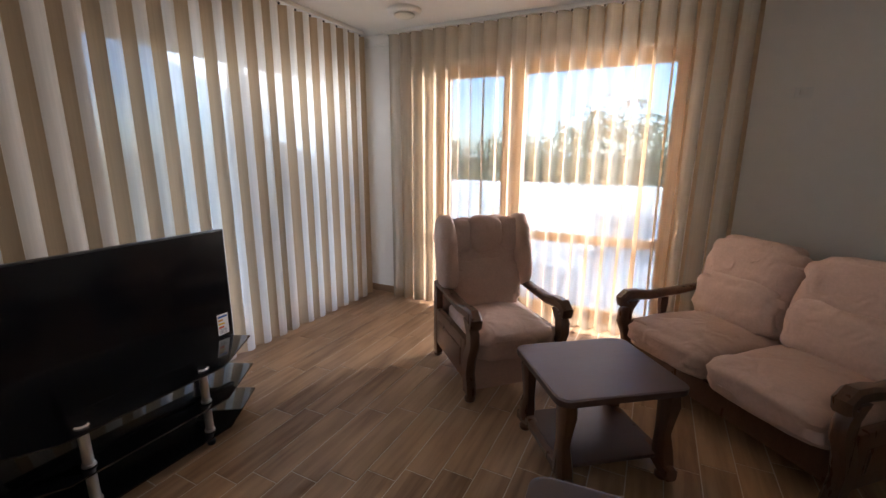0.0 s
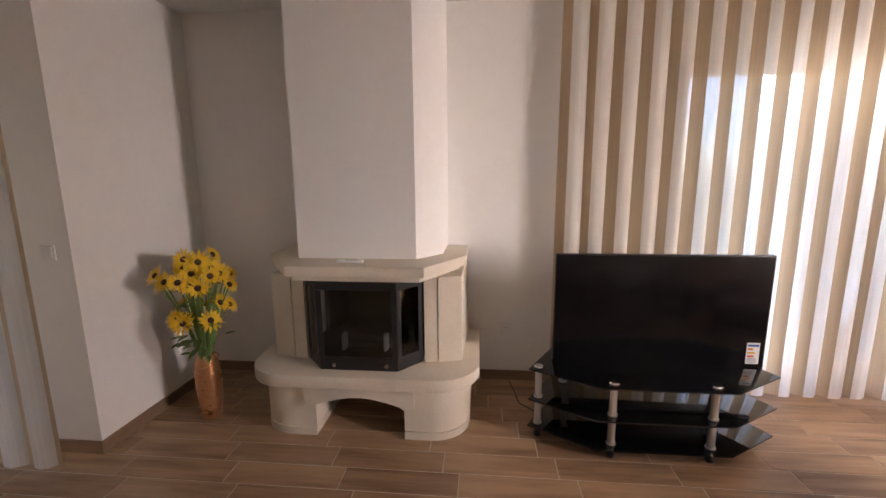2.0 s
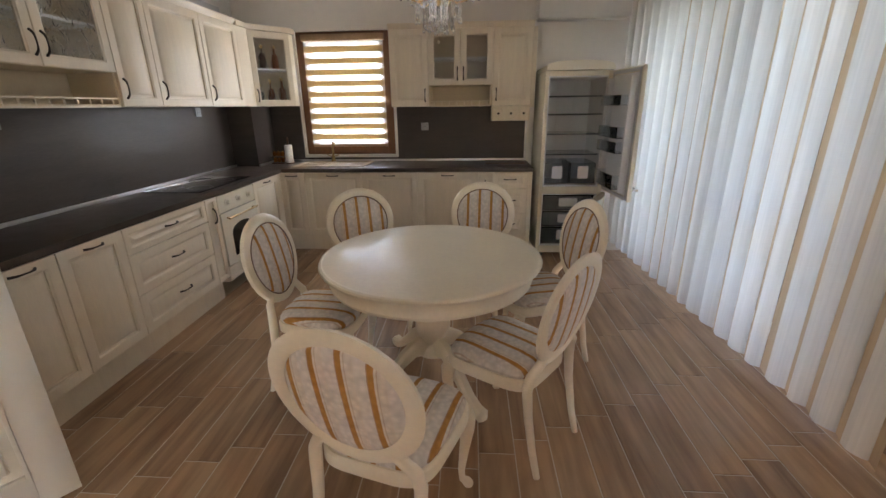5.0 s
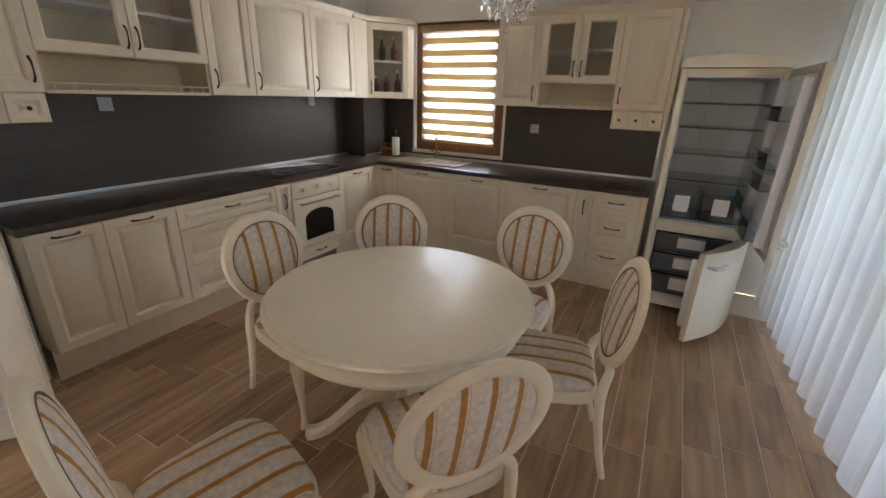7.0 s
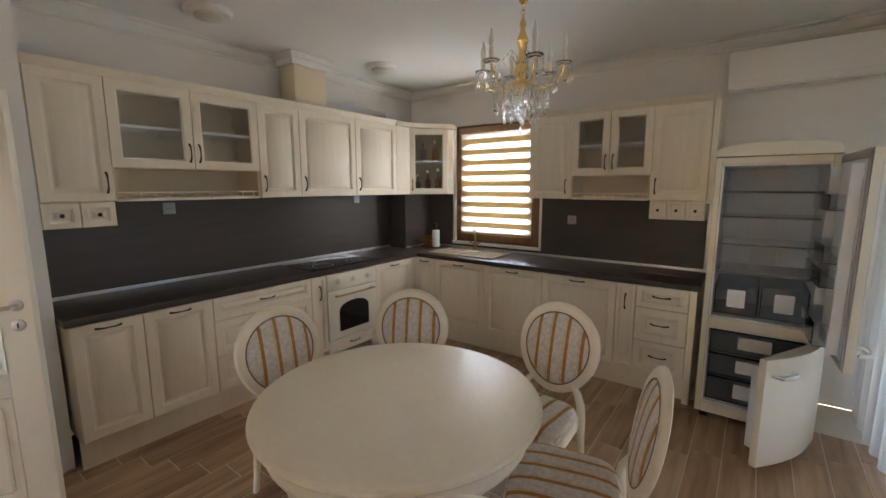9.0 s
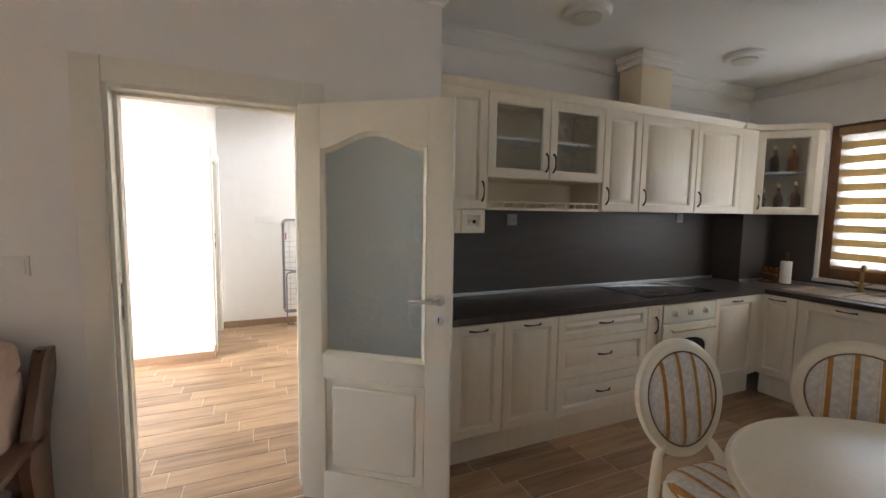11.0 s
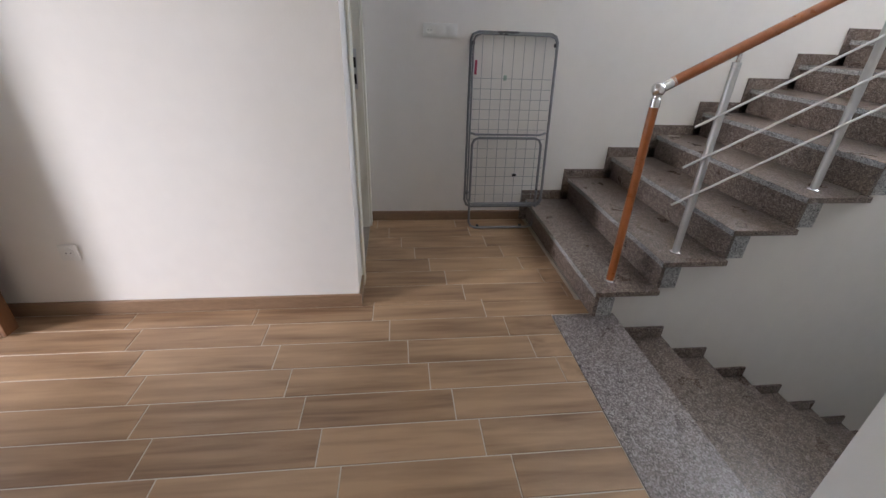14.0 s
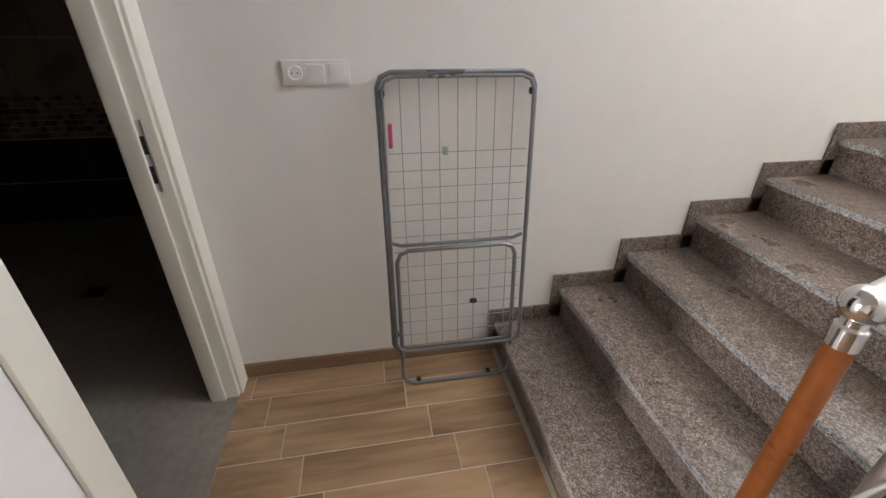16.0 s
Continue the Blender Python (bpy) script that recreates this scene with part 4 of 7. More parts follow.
tagged(part("cabinet_side_panel", box(B(), -0.765, -0.727, -5.795, -5.47, 1.47, 2.21, 0.004), M_CREAM), "fluted cream side panel closing the wall cabinets", "panel")
# extractor duct casing over the cabinets
duct = thing("duct_casing", "beige boxed extractor duct above the wall cabinets", "duct")
part("casing", box(B(), 2.13, XK - 0.09, -4.30, -3.98, 2.287, H - 0.10, 0.003), M_CREAM_IN, duct)
part("cornice_wrap", box(box(B(), 2.085, XK - 0.085, -4.35, -3.93, H - 0.05, H - 0.002, 0.012), 2.105, XK - 0.085, -4.33, -3.95, H - 0.098, H - 0.05, 0.012), M_TRIM, duct)
tagged(part("flat_duct", box(B(), 2.16, 2.38, -5.08, -4.31, 2.287, 2.365, 0.008), M_STEEL), "grey flat extractor duct lying on the wall cabinets", "duct")

# oven
ov = thing("oven", "cream retro built-in oven with knobs and arched window", "oven", "", pose(1.86, -3.99, 0, 0, 0, -90))
part("body", box(B(), 0.002, 0.578, 0.0, 0.55, 0.14, 0.855), M_CREAM, ov)
part("control_panel", box(B(), 0.006, 0.574, -0.022, -0.001, 0.715, 0.852, 0.006), M_FRIDGE, ov)
dr = part("oven_door", box(B(), 0.006, 0.574, -0.03, -0.001, 0.275, 0.708, 0.008), M_FRIDGE, ov)
pts = [(0.12, 0.335), (0.46, 0.335), (0.46, 0.52)] + [(0.29 + 0.17 * math.cos(a), 0.52 + 0.075 * math.sin(a)) for a in [0.3 * i for i in range(1, 10)]] + [(0.12, 0.52)]
bm = slab(B(), pts, 0.0, 0.006, 0)
bmesh.ops.transform(bm, matrix=pose(0, -0.03, 0, 90), verts=bm.verts)
part("oven_window", bm, M_BLACKGL, dr, "arched dark glass oven window")
part("oven_handle", rod(rod(rod(B(), (0.06, -0.065, 0.665), (0.52, -0.065, 0.665), 0.009), (0.085, -0.03, 0.665), (0.085, -0.065, 0.665), 0.007), (0.495, -0.03, 0.665), (0.495, -0.065, 0.665), 0.007), M_BRASS, dr)
for x in (0.12, 0.29, 0.46):
    k = part("knob", lathe(B(), [(0.026, 0), (0.026, 0.008), (0.018, 0.012), (0.017, 0.03), (0.012, 0.034)], seg=16), M_FRIDGE, ov)
    k.matrix_local = pose(x, -0.021, 0.785, 90)
panel_front("drawer_front", ov, 0, 0.58, 0.145, 0.268, 0, False, (0.29, 0.21, False))
# hob, sink, tap
hob = thing("hob", "black glass hob set into the dark worktop", "hob")
part("glass", box(B(), 1.90, 2.36, -4.66, -3.90, 0.901, 0.907, 0.003), M_BLACKGL, hob)
for x, y, r in ((2.02, -4.1, 0.09), (2.24, -4.1, 0.07), (2.02, -4.45, 0.07), (2.24, -4.45, 0.09)):
    part("burner_ring", tube(B(), [(x + r * math.cos(a), y + r * math.sin(a), 0.9072) for a in [0.35 * i for i in range(18)]], 0.0012, 4, True), M_GREYTUBE, hob)
M_SINK = mat("beige_granite_sink", (0.48, 0.40, 0.31), 0.5, var=0.15, scale=60)
sk = thing("sink", "beige composite kitchen sink with drainer below the window", "sink")
bm = B()
for a in ((0.98, 1.76, -5.30, -5.265), (0.98, 1.76, -5.72, -5.685), (0.98, 1.02, -5.685, -5.30), (1.40, 1.44, -5.685, -5.30), (1.72, 1.76, -5.685, -5.30)):
    box(bm, *a, 0.900, 0.912, 0.004)
part("rim", bm, M_SINK, sk)
# flat plate; the shade of the bowl's depth is put into its darker colour
part("bowl", box(B(), 1.02, 1.40, -5.685, -5.30, 0.9005, 0.903), mat("shaded_sink_bowl", (0.40, 0.33, 0.25), 0.5, var=0.15, scale=50), sk)
bm = box(B(), 1.44, 1.72, -5.685, -5.30, 0.9005, 0.906)
for i in range(6):
    box(bm, 1.47, 1.70, -5.65 + i * 0.06, -5.63 + i * 0.06, 0.906, 0.910, 0.002)
part("drainer", bm, M_SINK, sk)
part("drain", lathe(B(), [(0.04, 0.903), (0.04, 0.906), (0.03, 0.907)], 1.21, -5.49, 16), M_STEEL, sk)
tap = thing("kitchen_tap", "aged brass swan-neck kitchen tap with cross handles", "tap", "", Matrix.Translation((1.44, -5.705, 0.912)))
part("spout", tube(B(), [(0, 0, 0.0), (0, 0, 0.15), (-0.01, 0.02, 0.2), (-0.03, 0.06, 0.225), (-0.06, 0.12, 0.215), (-0.07, 0.14, 0.18)], [0.014, 0.012, 0.011, 0.010, 0.010, 0.011], 10), M_BRASS, tap)
part("base", lathe(B(), [(0.028, 0), (0.028, 0.012), (0.018, 0.02), (0.018, 0.05), (0.012, 0.06)], seg=16), M_BRASS, tap)
for s in (-1, 1):
    part("tap_handle", rod(rod(B(), (0, 0, 0.05), (s * 0.06, 0, 0.07), 0.006), (s * 0.06, -0.02, 0.075), (s * 0.06, 0.02, 0.075), 0.006), M_BRASS, tap)
part("side_lever", rod(rod(B(), (0, 0, 0.19), (0.03, 0, 0.24), 0.005), (0.03, 0, 0.24), (-0.02, 0.0, 0.25), 0.006), M_BRASS, tap)
# paper towel holder, spice jars, mat
pt = thing("paper_towel_roll", "white paper towel roll on a wooden stand", "paper towel", "", Matrix.Translation((1.92, -5.62, 0.90)))
part("roll", lathe(B(), [(0.04, 0.012), (0.042, 0.014), (0.042, 0.2), (0.04, 0.204)], seg=18), M_WHITEP, pt)
part("post", lathe(B(), [(0.05, 0), (0.05, 0.01), (0.01, 0.012), (0.01, 0.26), (0.014, 0.27), (0.008, 0.285)], seg=14), M_WOOD, pt)
jar_rack = thing("spice_rack", "small wooden rack of spice jars in the corner", "spice rack", "", Matrix.Translation((2.04, -5.62, 0.90)))
part("tray", box(box(B(), -0.07, 0.07, -0.05, 0.05, 0.0, 0.015, 0.004), -0.07, 0.07, -0.05, 0.05, 0.075, 0.082, 0.003), M_WOOD, jar_rack)
M_AMBER = mat("amber_jar", (0.30, 0.12, 0.025), 0.15, var=0.2, scale=20)
for i in range(3):
    for r, z in ((0, 0.016), (1, 0.083)):
        j = part("jar", lathe(B(), [(0.018, z), (0.02, z + 0.008), (0.02, z + 0.04), (0.015, z + 0.046)], -0.045 + 0.045 * i, 0, 12), M_AMBER, jar_rack)
        part("lid", lathe(B(), [(0.016, z + 0.046), (0.017, z + 0.057), (0.012, z + 0.059)], -0.045 + 0.045 * i, 0, 12), M_GOLD, j)
M_MATPAT = mat("patterned_tray", (0.20, 0.13, 0.11), 0.35, var=0.6, scale=35)
tagged(part("tray", box(B(), -0.70, -0.28, -5.72, -5.45, 0.9005, 0.912, 0.005), M_MATPAT), "brown patterned tray lying on the worktop", "tray")


def socket(m, label, n=1, dark=False, rocker=(), group="sockets and switches"):
    """Wall plate; local x along the wall, y out of it."""
    s = thing("wall_switch" if len(rocker) == n else "wall_socket", label, "switch" if len(rocker) == n else "socket", group, m)
    ma = mat("steel_plate", (0.35, 0.36, 0.38), 0.35, 0.8) if dark else M_WHITEP
    w = 0.072 * n + 0.01
    part("plate", box(B(), -w / 2, w / 2, 0, 0.009, -0.041, 0.041, 0.003), ma, s)
    for i in range(n):
        c = -w / 2 + 0.041 + 0.072 * i
        if i in rocker:
            part("rocker", box(B(), c - 0.029, c + 0.029, 0.008, 0.013, -0.029, 0.029, 0.002), M_WHITEP, s)
        else:
            bm = lathe(B(), [(0.026, 0), (0.026, 0.004), (0.021, 0.0045), (0.019, 0.0025)], seg=18)
            bmesh.ops.transform(bm, matrix=pose(c, 0.008, 0, -90), verts=bm.verts)
            part("insert", bm, ma, s)
            # solid black rods for the darkness inside the pin holes
            bm = rod(rod(B(), (c - 0.0095, 0.009, 0), (c - 0.0095, 0.0125, 0), 0.0028, seg=8), (c + 0.0095, 0.009, 0), (c + 0.0095, 0.0125, 0), 0.0028, seg=8)
            part("pin_holes", bm, M_BLACK, s)
    return s


socket(pose(2.412, -3.065, 1.445, 0, 0, 90), "grey square power socket on the dark backsplash", 1, True)
socket(pose(2.412, -4.86, 1.47, 0, 0, 90), "small black power socket on the dark backsplash", 1, True)
socket(pose(0.39, YK + 0.016, 1.28, 0, 0, 0), "grey square power socket on the dark backsplash", 1, True)
for wall, c in (("h", -2.95), ("h", -3.42), ("b", 0.22), ("b", -0.16)):
    bm = box(B(), -0.06, 0.06, -0.025, 0.025, 0, 0.012, 0.004)
    o = tagged(part("cabinet_light", bm, M_BLACK), "small black under-cabinet spotlight", "light", "under-cabinet lights")
    o.matrix_world = pose(2.2, c, 1.517, 0, 0, 90) if wall == "h" else pose(c, -5.6, 1.477)

# fridge
FX, FY = -1.395, -5.06
fr = thing("fridge", "cream retro fridge-freezer with both doors standing open", "fridge", "", pose(FX, FY, 0))
t = 0.035
bm = box(B(), 0, t, -0.62, 0, 0.05, 1.78, 0.008)
box(bm, 0.60 - t, 0.60, -0.62, 0, 0.05, 1.78, 0.008)
box(bm, t, 0.60 - t, -0.62, -0.57, 0.05, 1.78)
box(bm, t, 0.60 - t, -0.57, 0, 1.735, 1.78, 0.004)
box(bm, t, 0.60 - t, -0.57, 0, 0.66, 0.73, 0.004)
box(bm, t, 0.60 - t, -0.57, 0, 0.05, 0.12, 0.004)
part("cabinet_body", bm, M_FRIDGE, fr)
for z0, z1 in ((0.12, 0.66), (0.73, 1.735)):
    for a in ((t, t + 0.012, -0.565, -0.012, z0, z1), (0.60 - t - 0.012, 0.60 - t, -0.565, -0.012, z0, z1), (t + 0.012, 0.60 - t - 0.012, -0.568, -0.55, z0, z1), (t + 0.012, 0.60 - t - 0.012, -0.55, -0.012, z0, z0 + 0.01), (t + 0.012, 0.60 - t - 0.012, -0.55, -0.012, z1 - 0.01, z1)):
        part("liner_panel", box(B(), *a), M_FRIDGE_IN, fr, "white moulded inner liner")
part("air_duct", box(B(), 0.22, 0.38, -0.55, -0.525, 1.0, 1.72, 0.008), M_FRIDGE_IN, fr)
pts = [(0.0, 1.782)] + [(0.3 - 0.3 * math.cos(math.pi * i / 14), 1.80 + 0.065 * math.sin(math.pi * i / 14) ** 0.6) for i in range(15)] + [(0.60, 1.782)]
bm = slab(B(), pts, -0.62, 0.05, 0.008)
bmesh.ops.transform(bm, matrix=Matrix(((1, 0, 0, 0), (0, 0, 1, 0), (0, 1, 0, 0), (0, 0, 0, 1))), verts=bm.verts)
part("domed_top", bm, M_FRIDGE, fr)
part("feet", box(box(B(), 0.03, 0.08, -0.58, -0.04, 0, 0.05), 0.52, 0.57, -0.58, -0.04, 0, 0.05), M_BLACK, fr)
for z in (1.03, 1.22, 1.40, 1.56):
    part("glass_shelf", box(box(B(), 0.05, 0.55, -0.50, -0.06, z, z + 0.005), 0.05, 0.55, -0.075, -0.06, z - 0.006, z + 0.012, 0.003), M_TINTGL, fr)
for a, b in ((0.055, 0.295), (0.305, 0.545)):
    bm = box(B(), a, b, -0.075, -0.068, 0.75, 0.95, 0.002)
    box(bm, a, a + 0.006, -0.45, -0.075, 0.75, 0.95)
    box(bm, b - 0.006, b, -0.45, -0.075, 0.75, 0.95)
    box(bm, a, b, -0.46, -0.45, 0.75, 0.95)
    box(bm, a, b, -0.45, -0.075, 0.75, 0.755)
    part("crisper_drawer", bm, M_TINTGL, fr)
    part("drawer_grip", box(B(), a + 0.07, b - 0.07, -0.068, -0.055, 0.80, 0.92, 0.006), M_FRIDGE_IN, fr)
for z0, z1 in ((0.14, 0.31), (0.32, 0.475), (0.485, 0.64)):
    bm = box(B(), 0.055, 0.545, -0.05, -0.043, z0, z1, 0.002)
    box(bm, 0.055, 0.061, -0.5, -0.05, z0, z1)
    box(bm, 0.539, 0.545, -0.5, -0.05, z0, z1)
    box(bm, 0.055, 0.545, -0.5, -0.05, z0, z0 + 0.005)
    box(bm, 0.05, 0.55, -0.05, -0.036, z1 - 0.014, z1, 0.003)
    part("freezer_drawer", bm, M_TINTGL, fr)
    part("drawer_grip", box(B(), 0.21, 0.39, -0.043, -0.03, z0 + 0.04, z1 - 0.03, 0.006), M_FRIDGE_IN, fr)


def fridge_door(z0, z1, angle, handle_z, racks):
    """Door hinged at the cabinet's outer edge, with a bowed outer skin."""
    e = part("fridge_door", B(), M_FRIDGE, fr)
    prof = [(0.0, 0.0), (0.60, 0.0), (0.60, 0.035)] + [(0.60 - 0.04 * i, 0.035 + 0.045 * math.sin(math.pi * i / 15)) for i in range(1, 15)] + [(0.0, 0.035)]
    bm = slab(B(), prof, z0, z1, 0.012)
    me = e.data
    bmesh.ops.recalc_face_normals(bm, faces=bm.faces)
    bm.to_mesh(me)
    bm.free()
    me.shade_smooth()
    me.set_sharp_from_angle(angle=radians(40))
    e.matrix_local = pose(0.0, 0.008, 0, 0, 0, angle)
    part("inner_liner", box(box(box(B(), 0.05, 0.55, -0.012, -0.001, z0 + 0.05, z1 - 0.05, 0.008), 0.05, 0.085, -0.06, -0.012, z0 + 0.07, z1 - 0.07, 0.012), 0.515, 0.55, -0.06, -0.012, z0 + 0.07, z1 - 0.07, 0.012), M_FRIDGE_IN, e, "white moulded door liner")
    part("gasket", box(box(box(box(B(), 0.015, 0.04, -0.008, -0.001, z0 + 0.015, z1 - 0.015), 0.56, 0.585, -0.008, -0.001, z0 + 0.015, z1 - 0.015), 0.04, 0.56, -0.008, -0.001, z0 + 0.015, z0 + 0.04), 0.04, 0.56, -0.008, -0.001, z1 - 0.04, z1 - 0.015), mat("grey_rubber", (0.45, 0.46, 0.47), 0.6), e)
    for z, h in racks:
        bm = box(B(), 0.085, 0.515, -0.115, -0.111, z, z + h, 0.002)
        box(bm, 0.085, 0.515, -0.111, -0.012, z, z + 0.005)
        box(bm, 0.085, 0.089, -0.111, -0.012, z, z + h)
        box(bm, 0.511, 0.515, -0.111, -0.012, z, z + h)
        part("door_rack", bm, M_TINTGL, e)
    part("door_handle", tube(B(), [(0.42, 0.07, handle_z), (0.44, 0.105, handle_z), (0.50, 0.11, handle_z), (0.56, 0.095, handle_z), (0.575, 0.05, handle_z)], [0.008, 0.013, 0.014, 0.012, 0.008], 10), M_CHROME, e)
    return e


fridge_door(0.06, 0.685, 62, 0.60, [])
fridge_door(0.705, 1.775, 93, 0.80, [(0.80, 0.12), (1.10, 0.09), (1.22, 0.09), (1.48, 0.08)])
for pane in fr.children_recursive:
    if pane.data.materials[0] == M_TINTGL:
        pane.visible_shadow = False

# air conditioner
ac = thing("air_conditioner", "white wall-mounted air conditioner above the fridge", "air conditioner", "", pose(-0.78, YK, 0, 0, 0, 180))
part("housing", box(B(), 0, 0.90, -0.19, -0.001, 2.30, 2.56, 0.018, 3), M_WHITEP, ac)
part("front_panel", box(B(), 0.006, 0.894, -0.198, -0.191, 2.345, 2.553, 0.003), M_WHITEP, ac)
part("louvre", box(B(), 0.03, 0.87, -0.185, -0.12, 2.292, 2.301, 0.003), M_TRIM, ac)
for x, y in ((1.86, -4.72), (1.84, -3.18), (-2.18, 3.11)):
    d = thing("ceiling_light", "round white flush ceiling light with a dark centre", "ceiling light", "round ceiling lights", Matrix.Translation((x, y, H)))
    part("base", lathe(B(), [(0.14, -0.001), (0.14, -0.02), (0.125, -0.034), (0.09, -0.036)], seg=28), M_WHITEP, d)
    part("diffuser", lathe(B(), [(0.085, -0.034), (0.085, -0.05), (0.06, -0.062), (0.02, -0.066)], seg=24), mat("opal_cover", (0.62, 0.60, 0.52), 0.4, var=0.05), d)


# ---- dining table, chairs, chandelier ----
TC = (0.085, -2.98)
tb = thing("dining_table", "round ivory lacquered pedestal dining table", "table", "", Matrix.Translation((*TC, 0)) @ Matrix.Diagonal((0.96, 0.96, 1.0, 1)))
part("tabletop", lathe(B(), [(0.55, 0.725), (0.575, 0.728), (0.592, 0.738), (0.598, 0.748), (0.594, 0.757), (0.582, 0.762), (0.578, 0.7605), (0.57, 0.762), (0.2, 0.762)], seg=72), M_IVORY, tb)
part("apron", lathe(B(), [(0.53, 0.64), (0.548, 0.645), (0.552, 0.66), (0.545, 0.672), (0.55, 0.715), (0.556, 0.724)], seg=60), M_IVORY, tb)
part("pedestal", lathe(B(), [(0.06, 0.16), (0.085, 0.17), (0.09, 0.20), (0.07, 0.225), (0.055, 0.24), (0.075, 0.27), (0.10, 0.33), (0.098, 0.38), (0.07, 0.44), (0.052, 0.47), (0.062, 0.49), (0.055, 0.51), (0.06, 0.58), (0.10, 0.63), (0.13, 0.645)], seg=28), M_IVORY, tb)
for k in range(4):
    a = radians(38 + 90 * k)
    rings = []
    for s, z, w, h in ((0.05, 0.235, 0.034, 0.06), (0.13, 0.235, 0.033, 0.045), (0.21, 0.19, 0.032, 0.04), (0.29, 0.12, 0.030, 0.036), (0.36, 0.06, 0.030, 0.032), (0.42, 0.032, 0.032, 0.03), (0.465, 0.03, 0.034, 0.03), (0.48, 0.026, 0.02, 0.02)):
        rings.append([(s * math.cos(a) - w * u * math.sin(a), s * math.sin(a) + w * u * math.cos(a), z + h * v) for u, v in ((-0.8, -1), (0.8, -1), (1, -0.4), (1, 0.5), (0.5, 1), (-0.5, 1), (-1, 0.5), (-1, -0.4))])
    part("foot", sweep(B(), rings), M_IVORY, tb)


def oval_ring(a, b, cz, n=40):
    return [(a * math.sin(6.28318 * i / n), cz + b * math.cos(6.28318 * i / n)) for i in range(n)]


def make_chair():
    """Oval-backed dining chair; faces +y, origin on the floor under the seat."""
    c = thing("dining_chair", "ivory medallion-back dining chair with striped damask upholstery", "chair", "chairs round the table")
    lean = lambda z: -0.215 - 0.19 * (z - 0.45)
    # oval frame
    cz, rings = 0.745, []
    n = 44
    for i in range(n):
        t = 6.28318 * i / n
        ex, ez = math.sin(t), math.cos(t)
        cx0, cz0 = 0.214 * ex * (1 + 0.07 * ez), cz + 0.222 * ez
        ring = []
        for u, v in ((-1, -0.7), (-0.5, -1), (0.5, -1), (1, -0.6), (0.75, 0.55), (0.2, 1), (-0.5, 0.95), (-1, 0.6)):
            x, z = cx0 + 0.028 * u * ex, cz0 + 0.028 * u * ez
            ring.append((x, lean(z) + 0.016 * v, z))
        rings.append(ring)
    part("back_frame", sweep(B(), rings, closed=True), M_IVORY, c)
    for sgn, y0, nm in ((1, 0.004, "back_pad"), (-1, -0.004, "rear_pad")):
        bm = B()
        loops = []
        for f, bul in ((1.0, 0.0), (0.93, 0.012), (0.75, 0.02), (0.5, 0.024), (0.25, 0.026), (0.02, 0.026)):
            loops.append([bm.verts.new((0.192 * f * math.sin(6.28318 * i / n) * (1 + 0.07 * f * math.cos(6.28318 * i / n)), lean(cz + 0.2 * f * math.cos(6.28318 * i / n)) + y0 + sgn * bul, cz + 0.2 * f * math.cos(6.28318 * i / n))) for i in range(n)])
        for A, Bq in zip(loops, loops[1:]):
            for i in range(n):
                bm.faces.new((A[i], A[(i + 1) % n], Bq[(i + 1) % n], Bq[i]))
        bm.faces.new(loops[-1])
        part(nm, bm, M_STRIPE, c)
    part("piping", tube(B(), [(0.190 * math.sin(6.28318 * i / n) * (1 + 0.07 * math.cos(6.28318 * i / n)), lean(cz + 0.198 * math.cos(6.28318 * i / n)) + 0.012, cz + 0.198 * math.cos(6.28318 * i / n)) for i in range(n)], 0.004, 6, True), M_PIPING, c, "brown cord piping")
    # seat
    def seat_outline(k, n=36):
        pts = []
        for i in range(n):
            t = 6.28318 * i / n
            ex, ey = math.cos(t), math.sin(t)
            e = 0.42
            sx, sy = math.copysign(abs(ex) ** e, ex), math.copysign(abs(ey) ** e, ey)
            w = 0.225 + 0.025 * sy
            pts.append(((w + k) * sx, 0.01 + (0.215 + k) * sy + (0.02 * (1 - sx * sx) if sy > 0 else 0)))
        return pts
    bm = sweep(B(), [[(x, y, z) for x, y in seat_outline(k)] for k, z in ((-0.008, 0.385), (0.0, 0.392), (0.0, 0.437), (-0.006, 0.445), (-0.03, 0.446))])
    part("seat_frame", bm, M_IVORY, c)
    bm = sweep(B(), [[(x, y, z) for x, y in seat_outline(k)] for k, z in ((-0.012, 0.446), (-0.008, 0.462), (-0.018, 0.482), (-0.05, 0.497), (-0.11, 0.506), (-0.19, 0.508))])
    part("seat", bm, M_STRIPE, c)
    for sx in (-1, 1):
        # curved uprights from the oval to the rear legs
        pts = [(sx * 0.115, lean(0.565), 0.565), (sx * 0.15, lean(0.53) - 0.002, 0.53), (sx * 0.178, -0.212, 0.48), (sx * 0.188, -0.205, 0.42), (sx * 0.186, -0.215, 0.3), (sx * 0.184, -0.245, 0.12), (sx * 0.184, -0.275, 0.0)]
        part("rear_leg", tube(B(), pts, [0.018, 0.02, 0.022, 0.023, 0.02, 0.017, 0.015], 10), M_IVORY, c)
        pts = [(sx * 0.205, 0.195, 0.40), (sx * 0.214, 0.207, 0.36), (sx * 0.215, 0.212, 0.30), (sx * 0.205, 0.20, 0.2), (sx * 0.196, 0.19, 0.1), (sx * 0.198, 0.196, 0.05), (sx * 0.212, 0.215, 0.02), (sx * 0.218, 0.222, 0.0)]
        part("front_leg", tube(B(), pts, [0.032, 0.034, 0.028, 0.02, 0.014, 0.0135, 0.02, 0.022], 10), M_IVORY, c)
    return c


